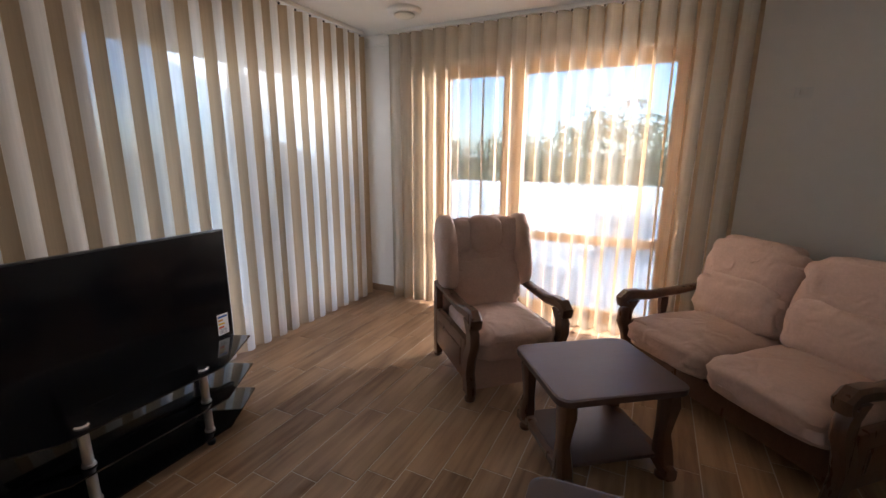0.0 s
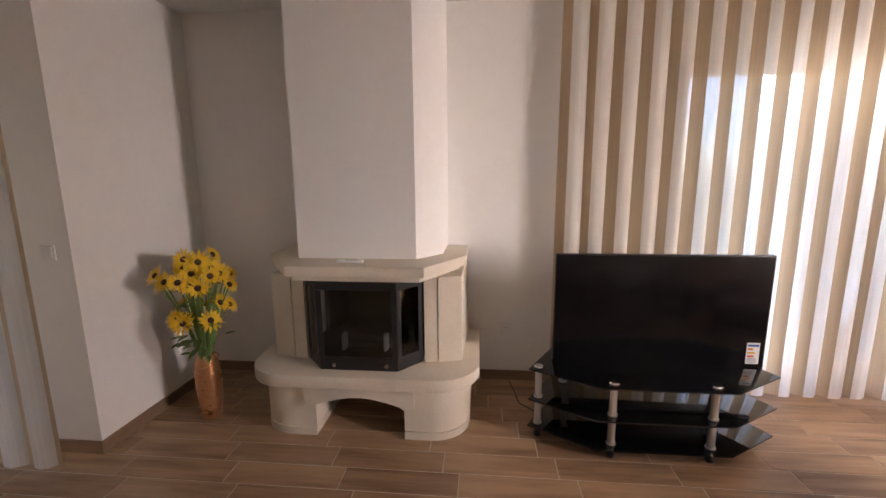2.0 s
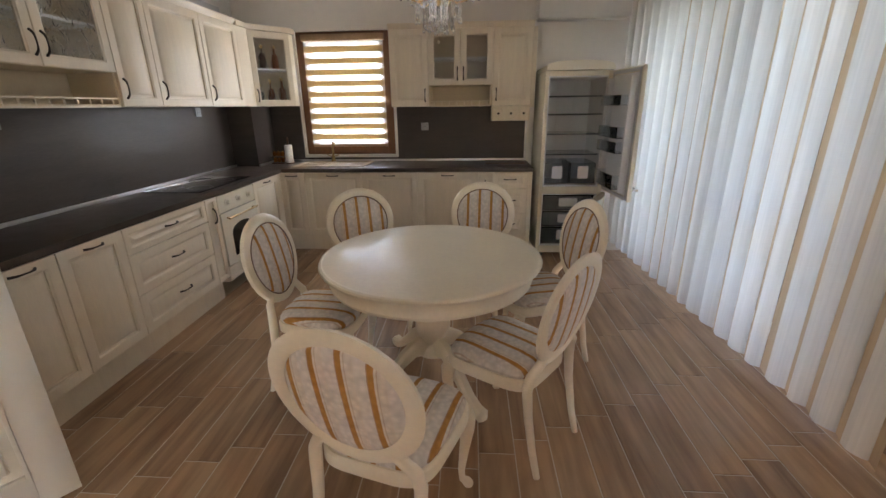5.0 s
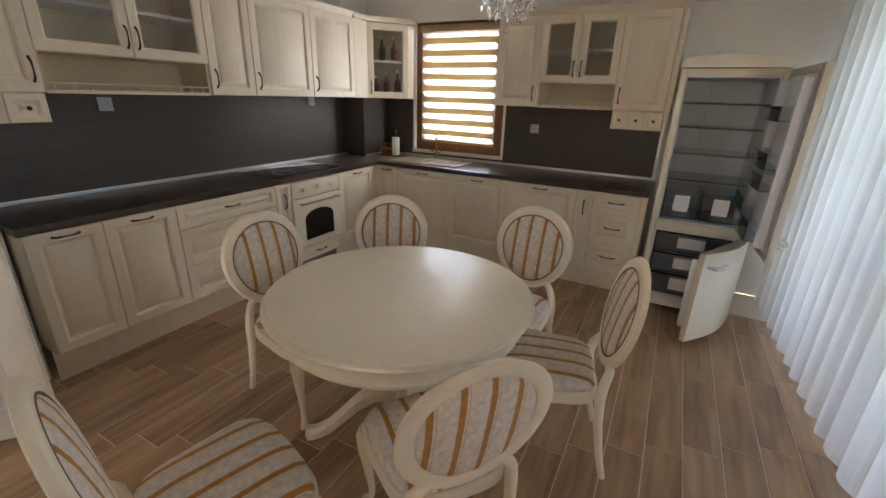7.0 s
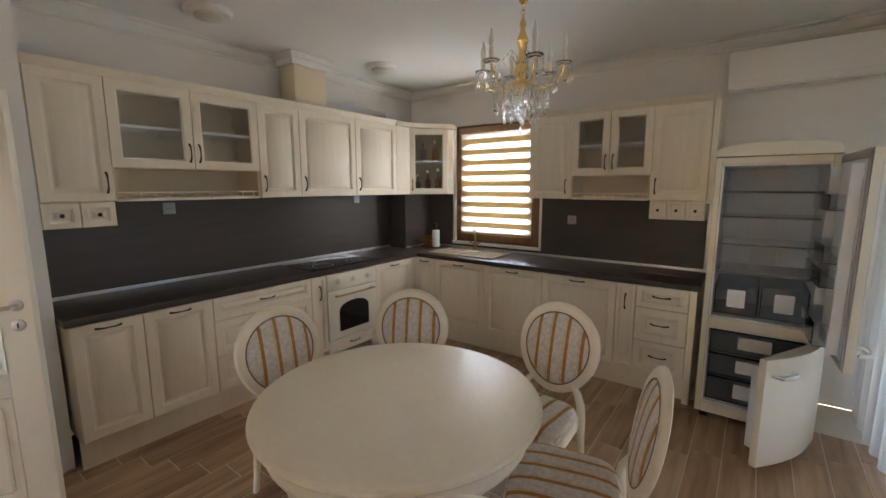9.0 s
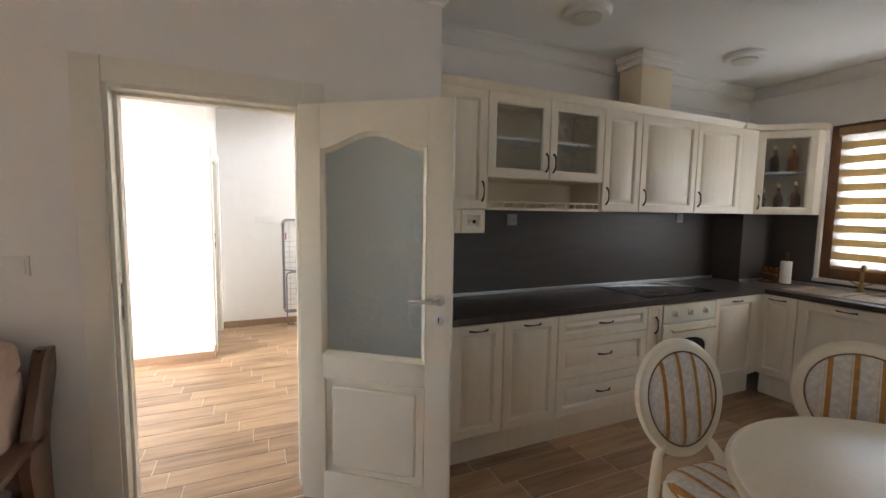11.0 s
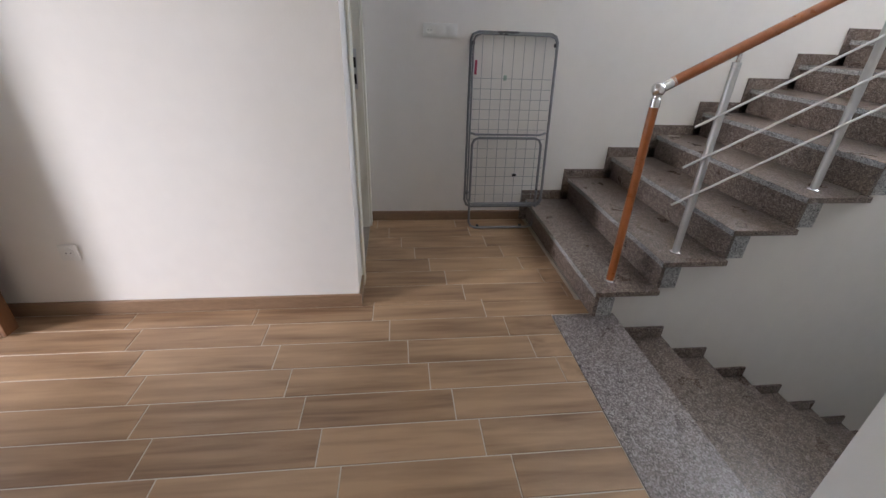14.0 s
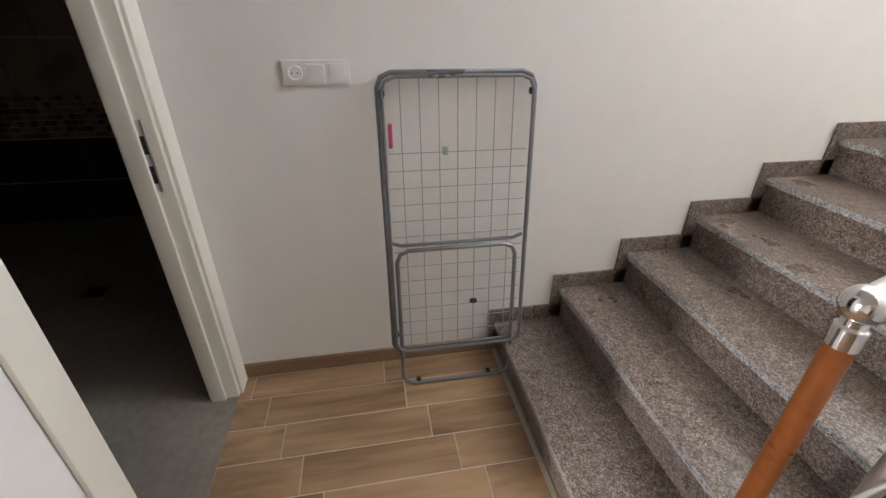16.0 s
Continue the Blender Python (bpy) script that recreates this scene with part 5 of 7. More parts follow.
chair = make_chair()
SEATS = [((0.145, -2.1), (-0.27, -0.96)), ((-0.31, -2.6), (0.78, -0.62)), ((-0.53, -3.27), (0.96, 0.28)), ((-0.185, -3.675), (0.10, 1.0)), ((0.525, -3.45), (-0.42, 0.9)), ((0.69, -2.965), (-1.0, 0.10))]
for i, (at, f) in enumerate(SEATS):
    m = pose(*at, 0, 0, 0, math.degrees(math.atan2(-f[0], f[1]))) @ Matrix.Scale(0.985, 4)
    if i == 0:
        chair.matrix_basis = m
    else:
        copy_thing(chair, m)

# chandelier
CX, CY, CZ = 0.10, -4.05, 2.16
ch = thing("chandelier", "gilt and cut-crystal chandelier with candle lamps", "chandelier", "", Matrix.Translation((CX, CY, 0)))
part("ceiling_rose", lathe(B(), [(0.055, H - 0.001), (0.06, H - 0.02), (0.05, H - 0.05), (0.035, H - 0.07), (0.02, H - 0.10), (0.012, H - 0.11)][::-1], seg=20), M_GOLD, ch)
bm = B()
zc = H - 0.11
while zc > CZ + 0.34:
    tube(bm, [(0.009 * math.cos(a) if int(zc * 1000) % 2 else 0, 0 if int(zc * 1000) % 2 else 0.009 * math.cos(a), zc - 0.016 + 0.016 * math.sin(a)) for a in [0.785 * i for i in range(8)]], 0.0025, 5, True)
    zc -= 0.025
part("chain", bm, M_GOLD, ch)
part("stem", lathe(B(), [(0.008, CZ + 0.36), (0.02, CZ + 0.33), (0.012, CZ + 0.30), (0.035, CZ + 0.24), (0.018, CZ + 0.19), (0.03, CZ + 0.12), (0.045, CZ + 0.08), (0.03, CZ + 0.03), (0.035, CZ), (0.012, CZ - 0.04)][::-1], seg=18), M_GOLD, ch)
DROP = lathe(B(), [(0.001, 0), (0.004, -0.008), (0.010, -0.028), (0.011, -0.034), (0.006, -0.046), (0.001, -0.05)][::-1], seg=6)
drop_me = bpy.data.meshes.new("crystal_drop")
DROP.to_mesh(drop_me)
DROP.free()
drop_me.materials.append(M_CRYSTAL)
BEAD = B()
bmesh.ops.create_icosphere(BEAD, subdivisions=1, radius=0.006)
bead_me = bpy.data.meshes.new("crystal_bead")
BEAD.to_mesh(bead_me)
BEAD.free()
bead_me.materials.append(M_CRYSTAL)


def hang(at, beads):
    for j in range(beads):
        b = new("crystal_bead", bead_me)
        b.parent, b.location = ch, (at[0], at[1], at[2] - 0.013 * j)
    d = new("crystal_drop", drop_me)
    d.parent, d.location = ch, (at[0], at[1], at[2] - 0.013 * beads)


rnd = random.Random(4)
for k in range(6):
    a = radians(60 * k + 12)
    ca, sa = math.cos(a), math.sin(a)
    P = lambda r, z: (r * ca, r * sa, CZ + z)
    part("arm", tube(B(), [P(0.02, 0.03), P(0.07, 0.0), P(0.13, -0.02), P(0.19, 0.0), P(0.225, 0.05), P(0.23, 0.09)], [0.007, 0.006, 0.006, 0.006, 0.006, 0.007], 8), M_GOLD, ch)
    part("upper_scroll", tube(B(), [P(0.02, 0.10), P(0.05, 0.16), P(0.09, 0.18), P(0.115, 0.15), P(0.10, 0.125)], [0.005, 0.005, 0.004, 0.004, 0.003], 6), M_CRYSTAL, ch)
    x, y, _ = P(0.23, 0)
    part("drip_pan", lathe(B(), [(0.012, CZ + 0.088), (0.03, CZ + 0.09), (0.045, CZ + 0.10), (0.047, CZ + 0.104), (0.03, CZ + 0.096), (0.012, CZ + 0.10)], x, y, 14), M_CRYSTAL, ch)
    part("candle_sleeve", lathe(B(), [(0.013, CZ + 0.10), (0.013, CZ + 0.165), (0.011, CZ + 0.168)], x, y, 12), M_IVORY, ch)
    part("candle_bulb", lathe(B(), [(0.010, CZ + 0.168), (0.016, CZ + 0.19), (0.017, CZ + 0.205), (0.011, CZ + 0.235), (0.004, CZ + 0.262), (0.001, CZ + 0.275)], x, y, 12), mat("opal_bulb", (0.85, 0.84, 0.80), 0.3, var=0.02), ch)
    for j in range(5):
        b = a + radians(72 * j)
        hang((x + 0.044 * math.cos(b), y + 0.044 * math.sin(b), CZ + 0.095), 4)
    for r in (0.06, 0.10, 0.15):
        b = a + rnd.uniform(0.1, 0.5)
        hang((r * math.cos(b), r * math.sin(b), CZ - 0.01), 9 if r < 0.12 else 6)
        hang((r * math.cos(b + 0.5), r * math.sin(b + 0.5), CZ - 0.01), 11 if r < 0.12 else 7)
        hang((r * math.cos(b + 0.9), r * math.sin(b + 0.9), CZ + 0.02), 8)
hang((0, 0, CZ - 0.06), 12)


# ---- lounge ----
from mathutils import noise


def cushion(bm, c, r, e1=0.42, e2=0.42, nu=28, nv=14, m=None, sag=0.0, crease=0.0):
    """A stuffed cushion: a rounded block with a crown."""
    pw = lambda v, e: math.copysign(abs(v) ** e, v)
    rows = []
    for j in range(nv + 1):
        b = -math.pi / 2 + math.pi * j / nv
        row = []
        for i in range(nu):
            a = 6.28318 * i / nu
            p = Vector((r[0] * pw(math.cos(b), e1) * pw(math.cos(a), e2), r[1] * pw(math.cos(b), e1) * pw(math.sin(a), e2), r[2] * pw(math.sin(b), e1)))
            p.z += sag * (1 - (p.x / r[0]) ** 2) * (1 - (p.y / r[1]) ** 2) * (1 if p.z > 0 else 0)
            if crease:
                q = Vector((p.x * 5.0 + c[0] * 9, p.y * 8.0, p.z * 11.0))
                fold = 1 - abs(noise.noise(q)) * 2.2
                p *= 1 + crease * (0.5 - max(fold, 0) ** 2) * 0.9 + crease * 0.5 * noise.noise(q * 2.3)
            p += Vector(c)
            row.append(bm.verts.new(m @ p if m else p))
        rows.append(row)
    for A, Bq in zip(rows, rows[1:]):
        for i in range(nu):
            bm.faces.new((A[i], A[(i + 1) % nu], Bq[(i + 1) % nu], Bq[i]))
    bmesh.ops.remove_doubles(bm, verts=bm.verts, dist=0.0004)
    return bm


def side_frame(u, x, s, depth):
    """Carved wooden end frame with a scrolled arm; s: -1 or 1 for the outer side. Front is -y."""
    yf, yb = -depth / 2 + 0.04, depth / 2 - 0.10
    arm = [(yb, 0.60, 0.022), (yb - 0.18, 0.598, 0.022), (0, 0.585, 0.025), (yf + 0.16, 0.575, 0.03), (yf + 0.05, 0.592, 0.034), (yf - 0.03, 0.59, 0.04), (yf - 0.065, 0.565, 0.036), (yf - 0.06, 0.535, 0.028), (yf - 0.03, 0.525, 0.018)]
    rings = []
    for i, (y, z, h) in enumerate(arm):
        a, b = arm[max(i - 1, 0)], arm[min(i + 1, len(arm) - 1)]
        d = Vector((0, b[0] - a[0], b[1] - a[1])).normalized()
        nn = Vector((0, -d.z, d.y))
        rings.append([Vector((x + 0.038 * p, y, z)) + nn * h * q for p, q in ((-1, -0.6), (-0.6, -1), (0.6, -1), (1, -0.6), (1, 0.5), (0.6, 1), (-0.6, 1), (-1, 0.5))])
    part("armrest", sweep(B(), rings), M_WOOD, u)
    post = [(yf + 0.02, 0.55), (yf - 0.03, 0.48), (yf - 0.035, 0.40), (yf + 0.01, 0.30), (yf + 0.03, 0.20), (yf + 0.005, 0.10), (yf, 0.06)]
    part("front_post", sweep(B(), [[(x + 0.03 * p, y + 0.045 * q, z) for p, q in ((-1, -0.7), (-0.5, -1), (0.5, -1), (1, -0.7), (1, 1), (-1, 1))] for y, z in post]), M_WOOD, u)
    part("side_rail", box(B(), x - 0.022, x + 0.022, yf + 0.05, yb + 0.02, 0.12, 0.40, 0.012), M_WOOD, u)
    part("rear_post", box(B(), x - 0.025, x + 0.025, yb - 0.02, yb + 0.06, 0.03, 0.60, 0.01), M_WOOD, u)
    part("side_moulding", box(B(), x + s * 0.0225 - 0.006, x + s * 0.0225 + 0.006, yf + 0.12, yb - 0.06, 0.20, 0.32, 0.005), M_WOOD, u)
    for k in range(0 if depth < 0.82 else 1):
        y = yf + 0.30
        part("baluster", sweep(B(), [[(x + 0.014 * p, y + w * q, z) for p, q in ((-1, -1), (1, -1), (1, 1), (-1, 1))] for z, w in ((0.33, 0.03), (0.42, 0.022), (0.5, 0.035), (0.575, 0.03))]), M_WOOD, u)
    part("bun_foot", lathe(B(), [(0.02, 0.0), (0.034, 0.012), (0.036, 0.03), (0.022, 0.05), (0.03, 0.065)], x, yf, 14), M_WOOD, u)
    part("bun_foot", lathe(B(), [(0.02, 0.0), (0.034, 0.012), (0.022, 0.035)], x, yb + 0.02, 12), M_WOOD, u)


def settee(name, n, seat_w, depth, label, category, m, back_h=1.0, wings=False):
    u = thing(name, label, category, "", m)
    W = n * seat_w
    yf, yb = -depth / 2, depth / 2
    part("base_rail", box(B(), -W / 2, W / 2, yf + 0.06, yf + 0.10, 0.12, 0.27, 0.01), M_WOOD, u)
    part("base", box(B(), -W / 2, W / 2, yf + 0.10, yb - 0.10, 0.10, 0.28, 0.01), M_HIDE, u)
    for s in (-1, 1):
        side_frame(u, s * (W / 2 + 0.035), s, depth)
    tilt = Matrix.Translation((0, yb - 0.25, 0.42)) @ Matrix.Rotation(radians(-14), 4, "X")
    part("back_panel", box(B(), -W / 2, W / 2, yb - 0.12, yb - 0.06, 0.25, back_h - 0.16, 0.03), M_HIDE, u)
    for k in range(n):
        cx = -W / 2 + seat_w * (k + 0.5)
        sc = part("seat_cushion", cushion(B(), (cx, -0.08, 0.36), (seat_w / 2 + 0.004, depth / 2 - 0.055, 0.105), 0.5, 0.3, 56, 26, sag=0.03, crease=0.07), M_HIDE, u)
        q = lambda z, f: [(cx + (seat_w / 2 - 0.005) * a, -0.08 + (depth / 2 - 0.06) * b, z) for a, b in f]
        yy = -0.08 - (depth / 2 - 0.065)
        for zz in (0.405, 0.335):
            part("seam", tube(B(), [(cx - seat_w * 0.44, yy + 0.03, zz), (cx - seat_w * 0.3, yy - 0.001, zz), (cx, yy - 0.008, zz), (cx + seat_w * 0.3, yy - 0.001, zz), (cx + seat_w * 0.44, yy + 0.03, zz)], 0.0035, 5), M_SEAM, sc)
        bh = (back_h - 0.42) / 2 / math.cos(radians(14))
        bc = part("back_cushion", cushion(B(), (cx, 0, bh), (seat_w / 2 + 0.003, 0.105, bh), 0.42, 0.5, 60, 36, tilt, crease=0.08), M_HIDE, u)
        low = part("lumbar_pad", cushion(B(), (cx, -0.035, bh * 0.55), (seat_w / 2 - 0.02, 0.10, bh * 0.56), 0.5, 0.45, 56, 28, tilt, crease=0.10), M_HIDE, u)
        # welted seams on the head pad
        P = lambda x, z: tuple(tilt @ Vector((cx + x, -0.107 + 0.03 * (abs(x) / (seat_w / 2)) ** 3 + (0.045 * max(0, z / bh - 1.35) ** 1.2), z)))
        for s in (-1, 1):
            part("seam", tube(B(), [P(s * seat_w * 0.36, bh * 1.15), P(s * seat_w * 0.32, bh * 1.5), P(s * seat_w * 0.27, bh * 1.78), P(s * seat_w * 0.24, bh * 1.9)], 0.004, 5), M_SEAM, bc)
            part("seam", tube(B(), [P(s * seat_w * 0.18, bh * 1.93), P(s * seat_w * 0.17, bh * 1.72), P(s * seat_w * 0.12, bh * 1.55), P(s * seat_w * 0.05, bh * 1.48)], 0.004, 5), M_SEAM, bc)
        if n == 3 and k in (0, n - 1):
            # carved end board rising behind the arm
            s = -1 if k == 0 else 1
            xe = s * (W / 2 + 0.045)
            part("end_board", sweep(B(), [[(xe + 0.028 * p, y + w * q, z) for p, q in ((-1, -0.7), (-0.6, -1), (0.6, -1), (1, -0.7), (1, 0.7), (0.6, 1), (-0.6, 1), (-1, 0.7))] for y, z, w in ((yb - 0.08, 0.10, 0.06), (yb - 0.13, 0.35, 0.07), (yb - 0.15, 0.52, 0.075), (yb - 0.11, 0.66, 0.075), (yb - 0.04, 0.80, 0.07), (yb - 0.01, 0.88, 0.06), (yb, 0.92, 0.03))]), M_WOOD, u)
        if wings:
            for s in (-1, 1):
                part("wing", cushion(B(), (cx + s * (seat_w / 2 + 0.012), -0.05, bh * 1.25), (0.068, 0.125, bh * 0.80), 0.6, 0.7, 24, 18, tilt, crease=0.03), M_HIDE, u)
                part("head_roll", cushion(B(), (cx + s * seat_w * 0.34, -0.075, bh * 1.6), (seat_w * 0.15, 0.06, bh * 0.36), 0.6, 0.6, 32, 20, tilt, crease=0.09), M_HIDE, u)
            part("head_pad", cushion(B(), (cx, -0.085, bh * 1.62), (seat_w * 0.24, 0.06, bh * 0.40), 0.6, 0.6, 36, 22, tilt, crease=0.07), M_HIDE, u)
            part("front_skirt", box(B(), -W / 2, W / 2, yf + 0.045, yf + 0.06, 0.07, 0.30, 0.01), M_HIDE, u)
    return u


def facing(x, y, fx, fy):
    return pose(x, y, 0, 0, 0, math.degrees(math.atan2(fx, -fy)))


settee("sofa", 2, 0.62, 0.86, "rose-beige two-seat sofa with carved dark wooden arms", "sofa", facing(0.47, 2.75, -0.72, -0.69))
settee("sofa", 3, 0.58, 0.86, "rose-beige three-seat sofa with carved dark wooden ends", "sofa", facing(1.54, 0.37, -1, 0), 1.02)
settee("armchair", 1, 0.56, 0.80, "rose-beige wing armchair with dark wooden arms", "armchair", facing(-1.13, 2.57, 0.70, -0.71), 1.08, True)


def coffee_table(m, label):
    u = thing("coffee_table", label, "table", "coffee tables", m)
    a, b, r = 0.33, 0.29, 0.06
    pts = []
    for cx, cy, a0 in ((a - r, b - r, 0), (-a + r, b - r, 90), (-a + r, -b + r, 180), (a - r, -b + r, 270)):
        pts += [(cx + r * math.cos(radians(a0 + 18 * i)), cy + r * math.sin(radians(a0 + 18 * i))) for i in range(6)]
    part("tabletop", slab(B(), pts, 0.468, 0.50, 0.009), M_WOODTOP, u)
    part("top_inlay", slab(B(), [(x * 0.965, y * 0.96) for x, y in pts], 0.4995, 0.5012), M_WOODTOP, u)
    part("lower_shelf", box(B(), -a + 0.07, a - 0.07, -b + 0.07, b - 0.07, 0.105, 0.125, 0.006), M_WOODTOP, u)
    for s in (-1, 1):
        rail = [(-b - 0.01, 0.06, 0.03), (-b + 0.06, 0.075, 0.035), (-b + 0.14, 0.10, 0.028), (-0.05, 0.10, 0.02), (0.05, 0.10, 0.02), (b - 0.14, 0.10, 0.028), (b - 0.06, 0.075, 0.035), (b + 0.01, 0.06, 0.03)]
        part("runner", sweep(B(), [[(s * (a - 0.07) + 0.028 * p, y, z + h * q) for p, q in ((-1, -0.7), (-0.6, -1), (0.6, -1), (1, -0.7), (1, 0.7), (0.6, 1), (-0.6, 1), (-1, 0.7))] for y, z, h in rail]), M_WOOD, u)
        for t in (-1, 1):
            cx, cy = s * (a - 0.07), t * (b - 0.075)
            part("leg", sweep(B(), [[(cx + w * p * 0.75, cy + t * o + w * q, z) for p, q in ((-1, -0.7), (-0.7, -1), (0.7, -1), (1, -0.7), (1, 0.7), (0.7, 1), (-0.7, 1), (-1, 0.7))] for z, w, o in ((0.09, 0.048, 0.012), (0.15, 0.045, 0.004), (0.24, 0.034, -0.008), (0.32, 0.04, 0.0), (0.40, 0.048, 0.008), (0.468, 0.045, 0.0))]), M_WOOD, u)
            part("bun_foot", lathe(B(), [(0.02, 0.0), (0.033, 0.01), (0.034, 0.028), (0.02, 0.045)], cx, cy + t * 0.02, 12), M_WOOD, u)
    return u


coffee_table(pose(-0.36, 1.955, 0, 0, 0, 37), "low dark mahogany coffee table with a lower shelf")
coffee_table(pose(-0.10, 0.82, 0, 0, 0, 5), "second low dark mahogany coffee table with rounded corners")

# television and its stand
st = thing("tv_stand", "three-tier black glass television stand with chrome posts", "tv stand", "", Matrix.Translation((0, 0, 0)))
SH = [(-2.13, 0.47), (-2.13, 1.17), (-2.34, 1.50), (-2.66, 1.34), (-2.66, 0.30), (-2.34, 0.12)]
for z in (0.065, 0.235, 0.425):
    part("glass_shelf", slab(B(), SH, z, z + 0.009, 0.002), M_BLACKGL, st)
for x, y in ((-2.19, 0.56), (-2.19, 1.085), (-2.56, 0.36), (-2.56, 1.28), (-2.36, 0.18)):
    for z0, z1 in ((0.076, 0.233), (0.246, 0.423)):
        part("post", lathe(B(), [(0.019, z0), (0.026, z0 + 0.004), (0.026, z0 + 0.012), (0.02, z0 + 0.016), (0.02, z1 - 0.016), (0.026, z1 - 0.012), (0.026, z1 - 0.002)], x, y, 18), M_STEEL, st)
    part("post_cap", lathe(B(), [(0.03, 0.4345), (0.03, 0.441), (0.024, 0.447), (0.01, 0.448)], x, y, 18), M_CHROME, st)
    part("foot", lathe(B(), [(0.02, 0.0), (0.022, 0.02), (0.012, 0.03), (0.022, 0.05), (0.022, 0.064)], x, y, 14), M_BLACK, st)
tv = thing("television", "black flat-screen television with an energy label", "television", "", pose(-2.47, 0.88, 0.4345, 0, 0, 90))
part("bezel", box(B(), -0.605, 0.605, 0.0, 0.035, -0.03, 0.66, 0.006), M_BLACK, tv)
part("screen", box(B(), -0.597, 0.597, -0.0035, -0.0005, -0.008, 0.652, 0.001), M_SCREEN, tv)
part("rear_housing", box(B(), -0.40, 0.40, 0.036, 0.075, 0.06, 0.45, 0.02), M_BLACK, tv)
part("stand_plate", slab(B(), [(-0.33, -0.16), (0.33, -0.16), (0.24, 0.10), (-0.24, 0.10)], 0.0005, 0.012, 0.004), M_BLACKGL, tv)
part("stand_neck", box(B(), -0.06, 0.06, 0.036, 0.06, 0.012, 0.08, 0.006), M_BLACK, tv)
lb = part("energy_label", box(B(), 0.50, 0.572, -0.0055, -0.004, 0.015, 0.145, 0.0005), mat("label_paper", (0.78, 0.78, 0.76), 0.5, var=0.02), tv, "white energy rating label")
for i, (c, w) in enumerate((((0.03, 0.12, 0.4), 0.06), ((0.6, 0.25, 0.02), 0.03), ((0.75, 0.45, 0.02), 0.04), ((0.7, 0.12, 0.03), 0.035))):
    part("printed_bar", box(B(), 0.506, 0.506 + w, -0.0065, -0.0056, 0.122 - 0.022 * i, 0.134 - 0.022 * i), mat("label_ink", c, 0.5, var=0.02), lb)
for i in range(4):
    part("printed_line", box(B(), 0.508, 0.56 - 0.006 * (i % 2), -0.0065, -0.0056, 0.024 + 0.008 * i, 0.027 + 0.008 * i), M_GREYTUBE, lb)
cable = tagged(part("power_cable", tube(B(), [(-2.98, 0.05, 0.02), (-2.85, 0.08, 0.006), (-2.7, 0.1, 0.006), (-2.6, 0.2, 0.006), (-2.68, 0.35, 0.006), (-2.8, 0.45, 0.006)], 0.004, 6), M_BLACK), "black power cable lying on the floor", "cable")

# fireplace
fp = thing("fireplace", "cream limestone corner-cut fireplace with a black glazed firebox", "fireplace")
YC = -0.88


def bench_outline(front, half, r, back=XL + 0.002):
    pts = [(back, YC - half)]
    pts += [(front - r + r * math.sin(radians(9 * i)), YC - half + r - r * math.cos(radians(9 * i))) for i in range(11)]
    pts += [(front - r + r * math.cos(radians(9 * i)), YC + half - r + r * math.sin(radians(9 * i))) for i in range(11)]
    return pts + [(back, YC + half)]


part("hearth_bench", slab(B(), bench_outline(-2.18, 0.71, 0.26), 0.335, 0.415, 0.018), M_STONE, fp)
for s in (-1, 1):
    o = bench_outline(-2.25, 0.65, 0.22)
    if s < 0:
        pts = o[:12] + [(-2.25, YC - 0.27), (XL + 0.002, YC - 0.27)]
    else:
        pts = [(XL + 0.002, YC + 0.27), (-2.25, YC + 0.27)] + o[12:]
    part("pedestal", slab(B(), pts, 0.05, 0.334, 0.004), M_STONE, fp)
    part("plinth", slab(B(), [(XL + 0.003 if x < -3 else x + 0.008, y) for x, y in pts], 0.0, 0.049, 0.006), M_STONE, fp)
arch = [(YC - 0.33, 0.333), (YC - 0.33, 0.21), (YC - 0.265, 0.20)] + [(YC - 0.25 + 0.05 * i, 0.215 + 0.05 * math.sin(math.pi * i / 10)) for i in range(11)] + [(YC + 0.265, 0.20), (YC + 0.33, 0.21), (YC + 0.33, 0.333)]
bm = slab(B(), arch, 0.0, 0.06, 0.004)
bmesh.ops.transform(bm, matrix=Matrix(((0, 0, 1, -2.285), (1, 0, 0, 0), (0, 1, 0, 0), (0, 0, 0, 1))), verts=bm.verts)
part("arched_lintel", bm, M_STONE, fp)
part("wood_store_back", box(B(), XL + 0.003, XL + 0.03, YC - 0.268, YC + 0.268, 0.002, 0.333), M_SOOT, fp)
for s in (-1, 1):
    part("outer_pillar", slab(B(), [(-2.98, YC + s * 0.62), (-2.46, YC + s * 0.60), (-2.42, YC + s * 0.46), (-2.90, YC + s * 0.43)], 0.416, 0.957, 0.008), M_STONE, fp)
    part("inner_pillar", slab(B(), [(-2.90, YC + s * 0.425), (-2.425, YC + s * 0.455), (-2.415, YC + s * 0.375), (-2.90, YC + s * 0.37)], 0.416, 0.957, 0.006), M_STONE, fp)
FB = [(-2.95, -0.36), (-2.42, -0.36), (-2.27, -0.235), (-2.27, 0.235), (-2.42, 0.36), (-2.95, 0.36)]
fbx = [(x, YC + y) for x, y in FB]
part("firebox_base", slab(B(), fbx, 0.417, 0.50, 0.006), M_IRON, fp)
part("firebox_top", slab(B(), fbx, 0.905, 0.957, 0.006), M_IRON, fp)
part("firebox_liner", slab(B(), [(-2.96, YC - 0.355), (-2.70, YC - 0.355), (-2.70, YC - 0.33), (-2.88, YC - 0.25), (-2.88, YC + 0.25), (-2.70, YC + 0.33), (-2.70, YC + 0.355), (-2.96, YC + 0.355)], 0.501, 0.904), M_SOOT, fp)
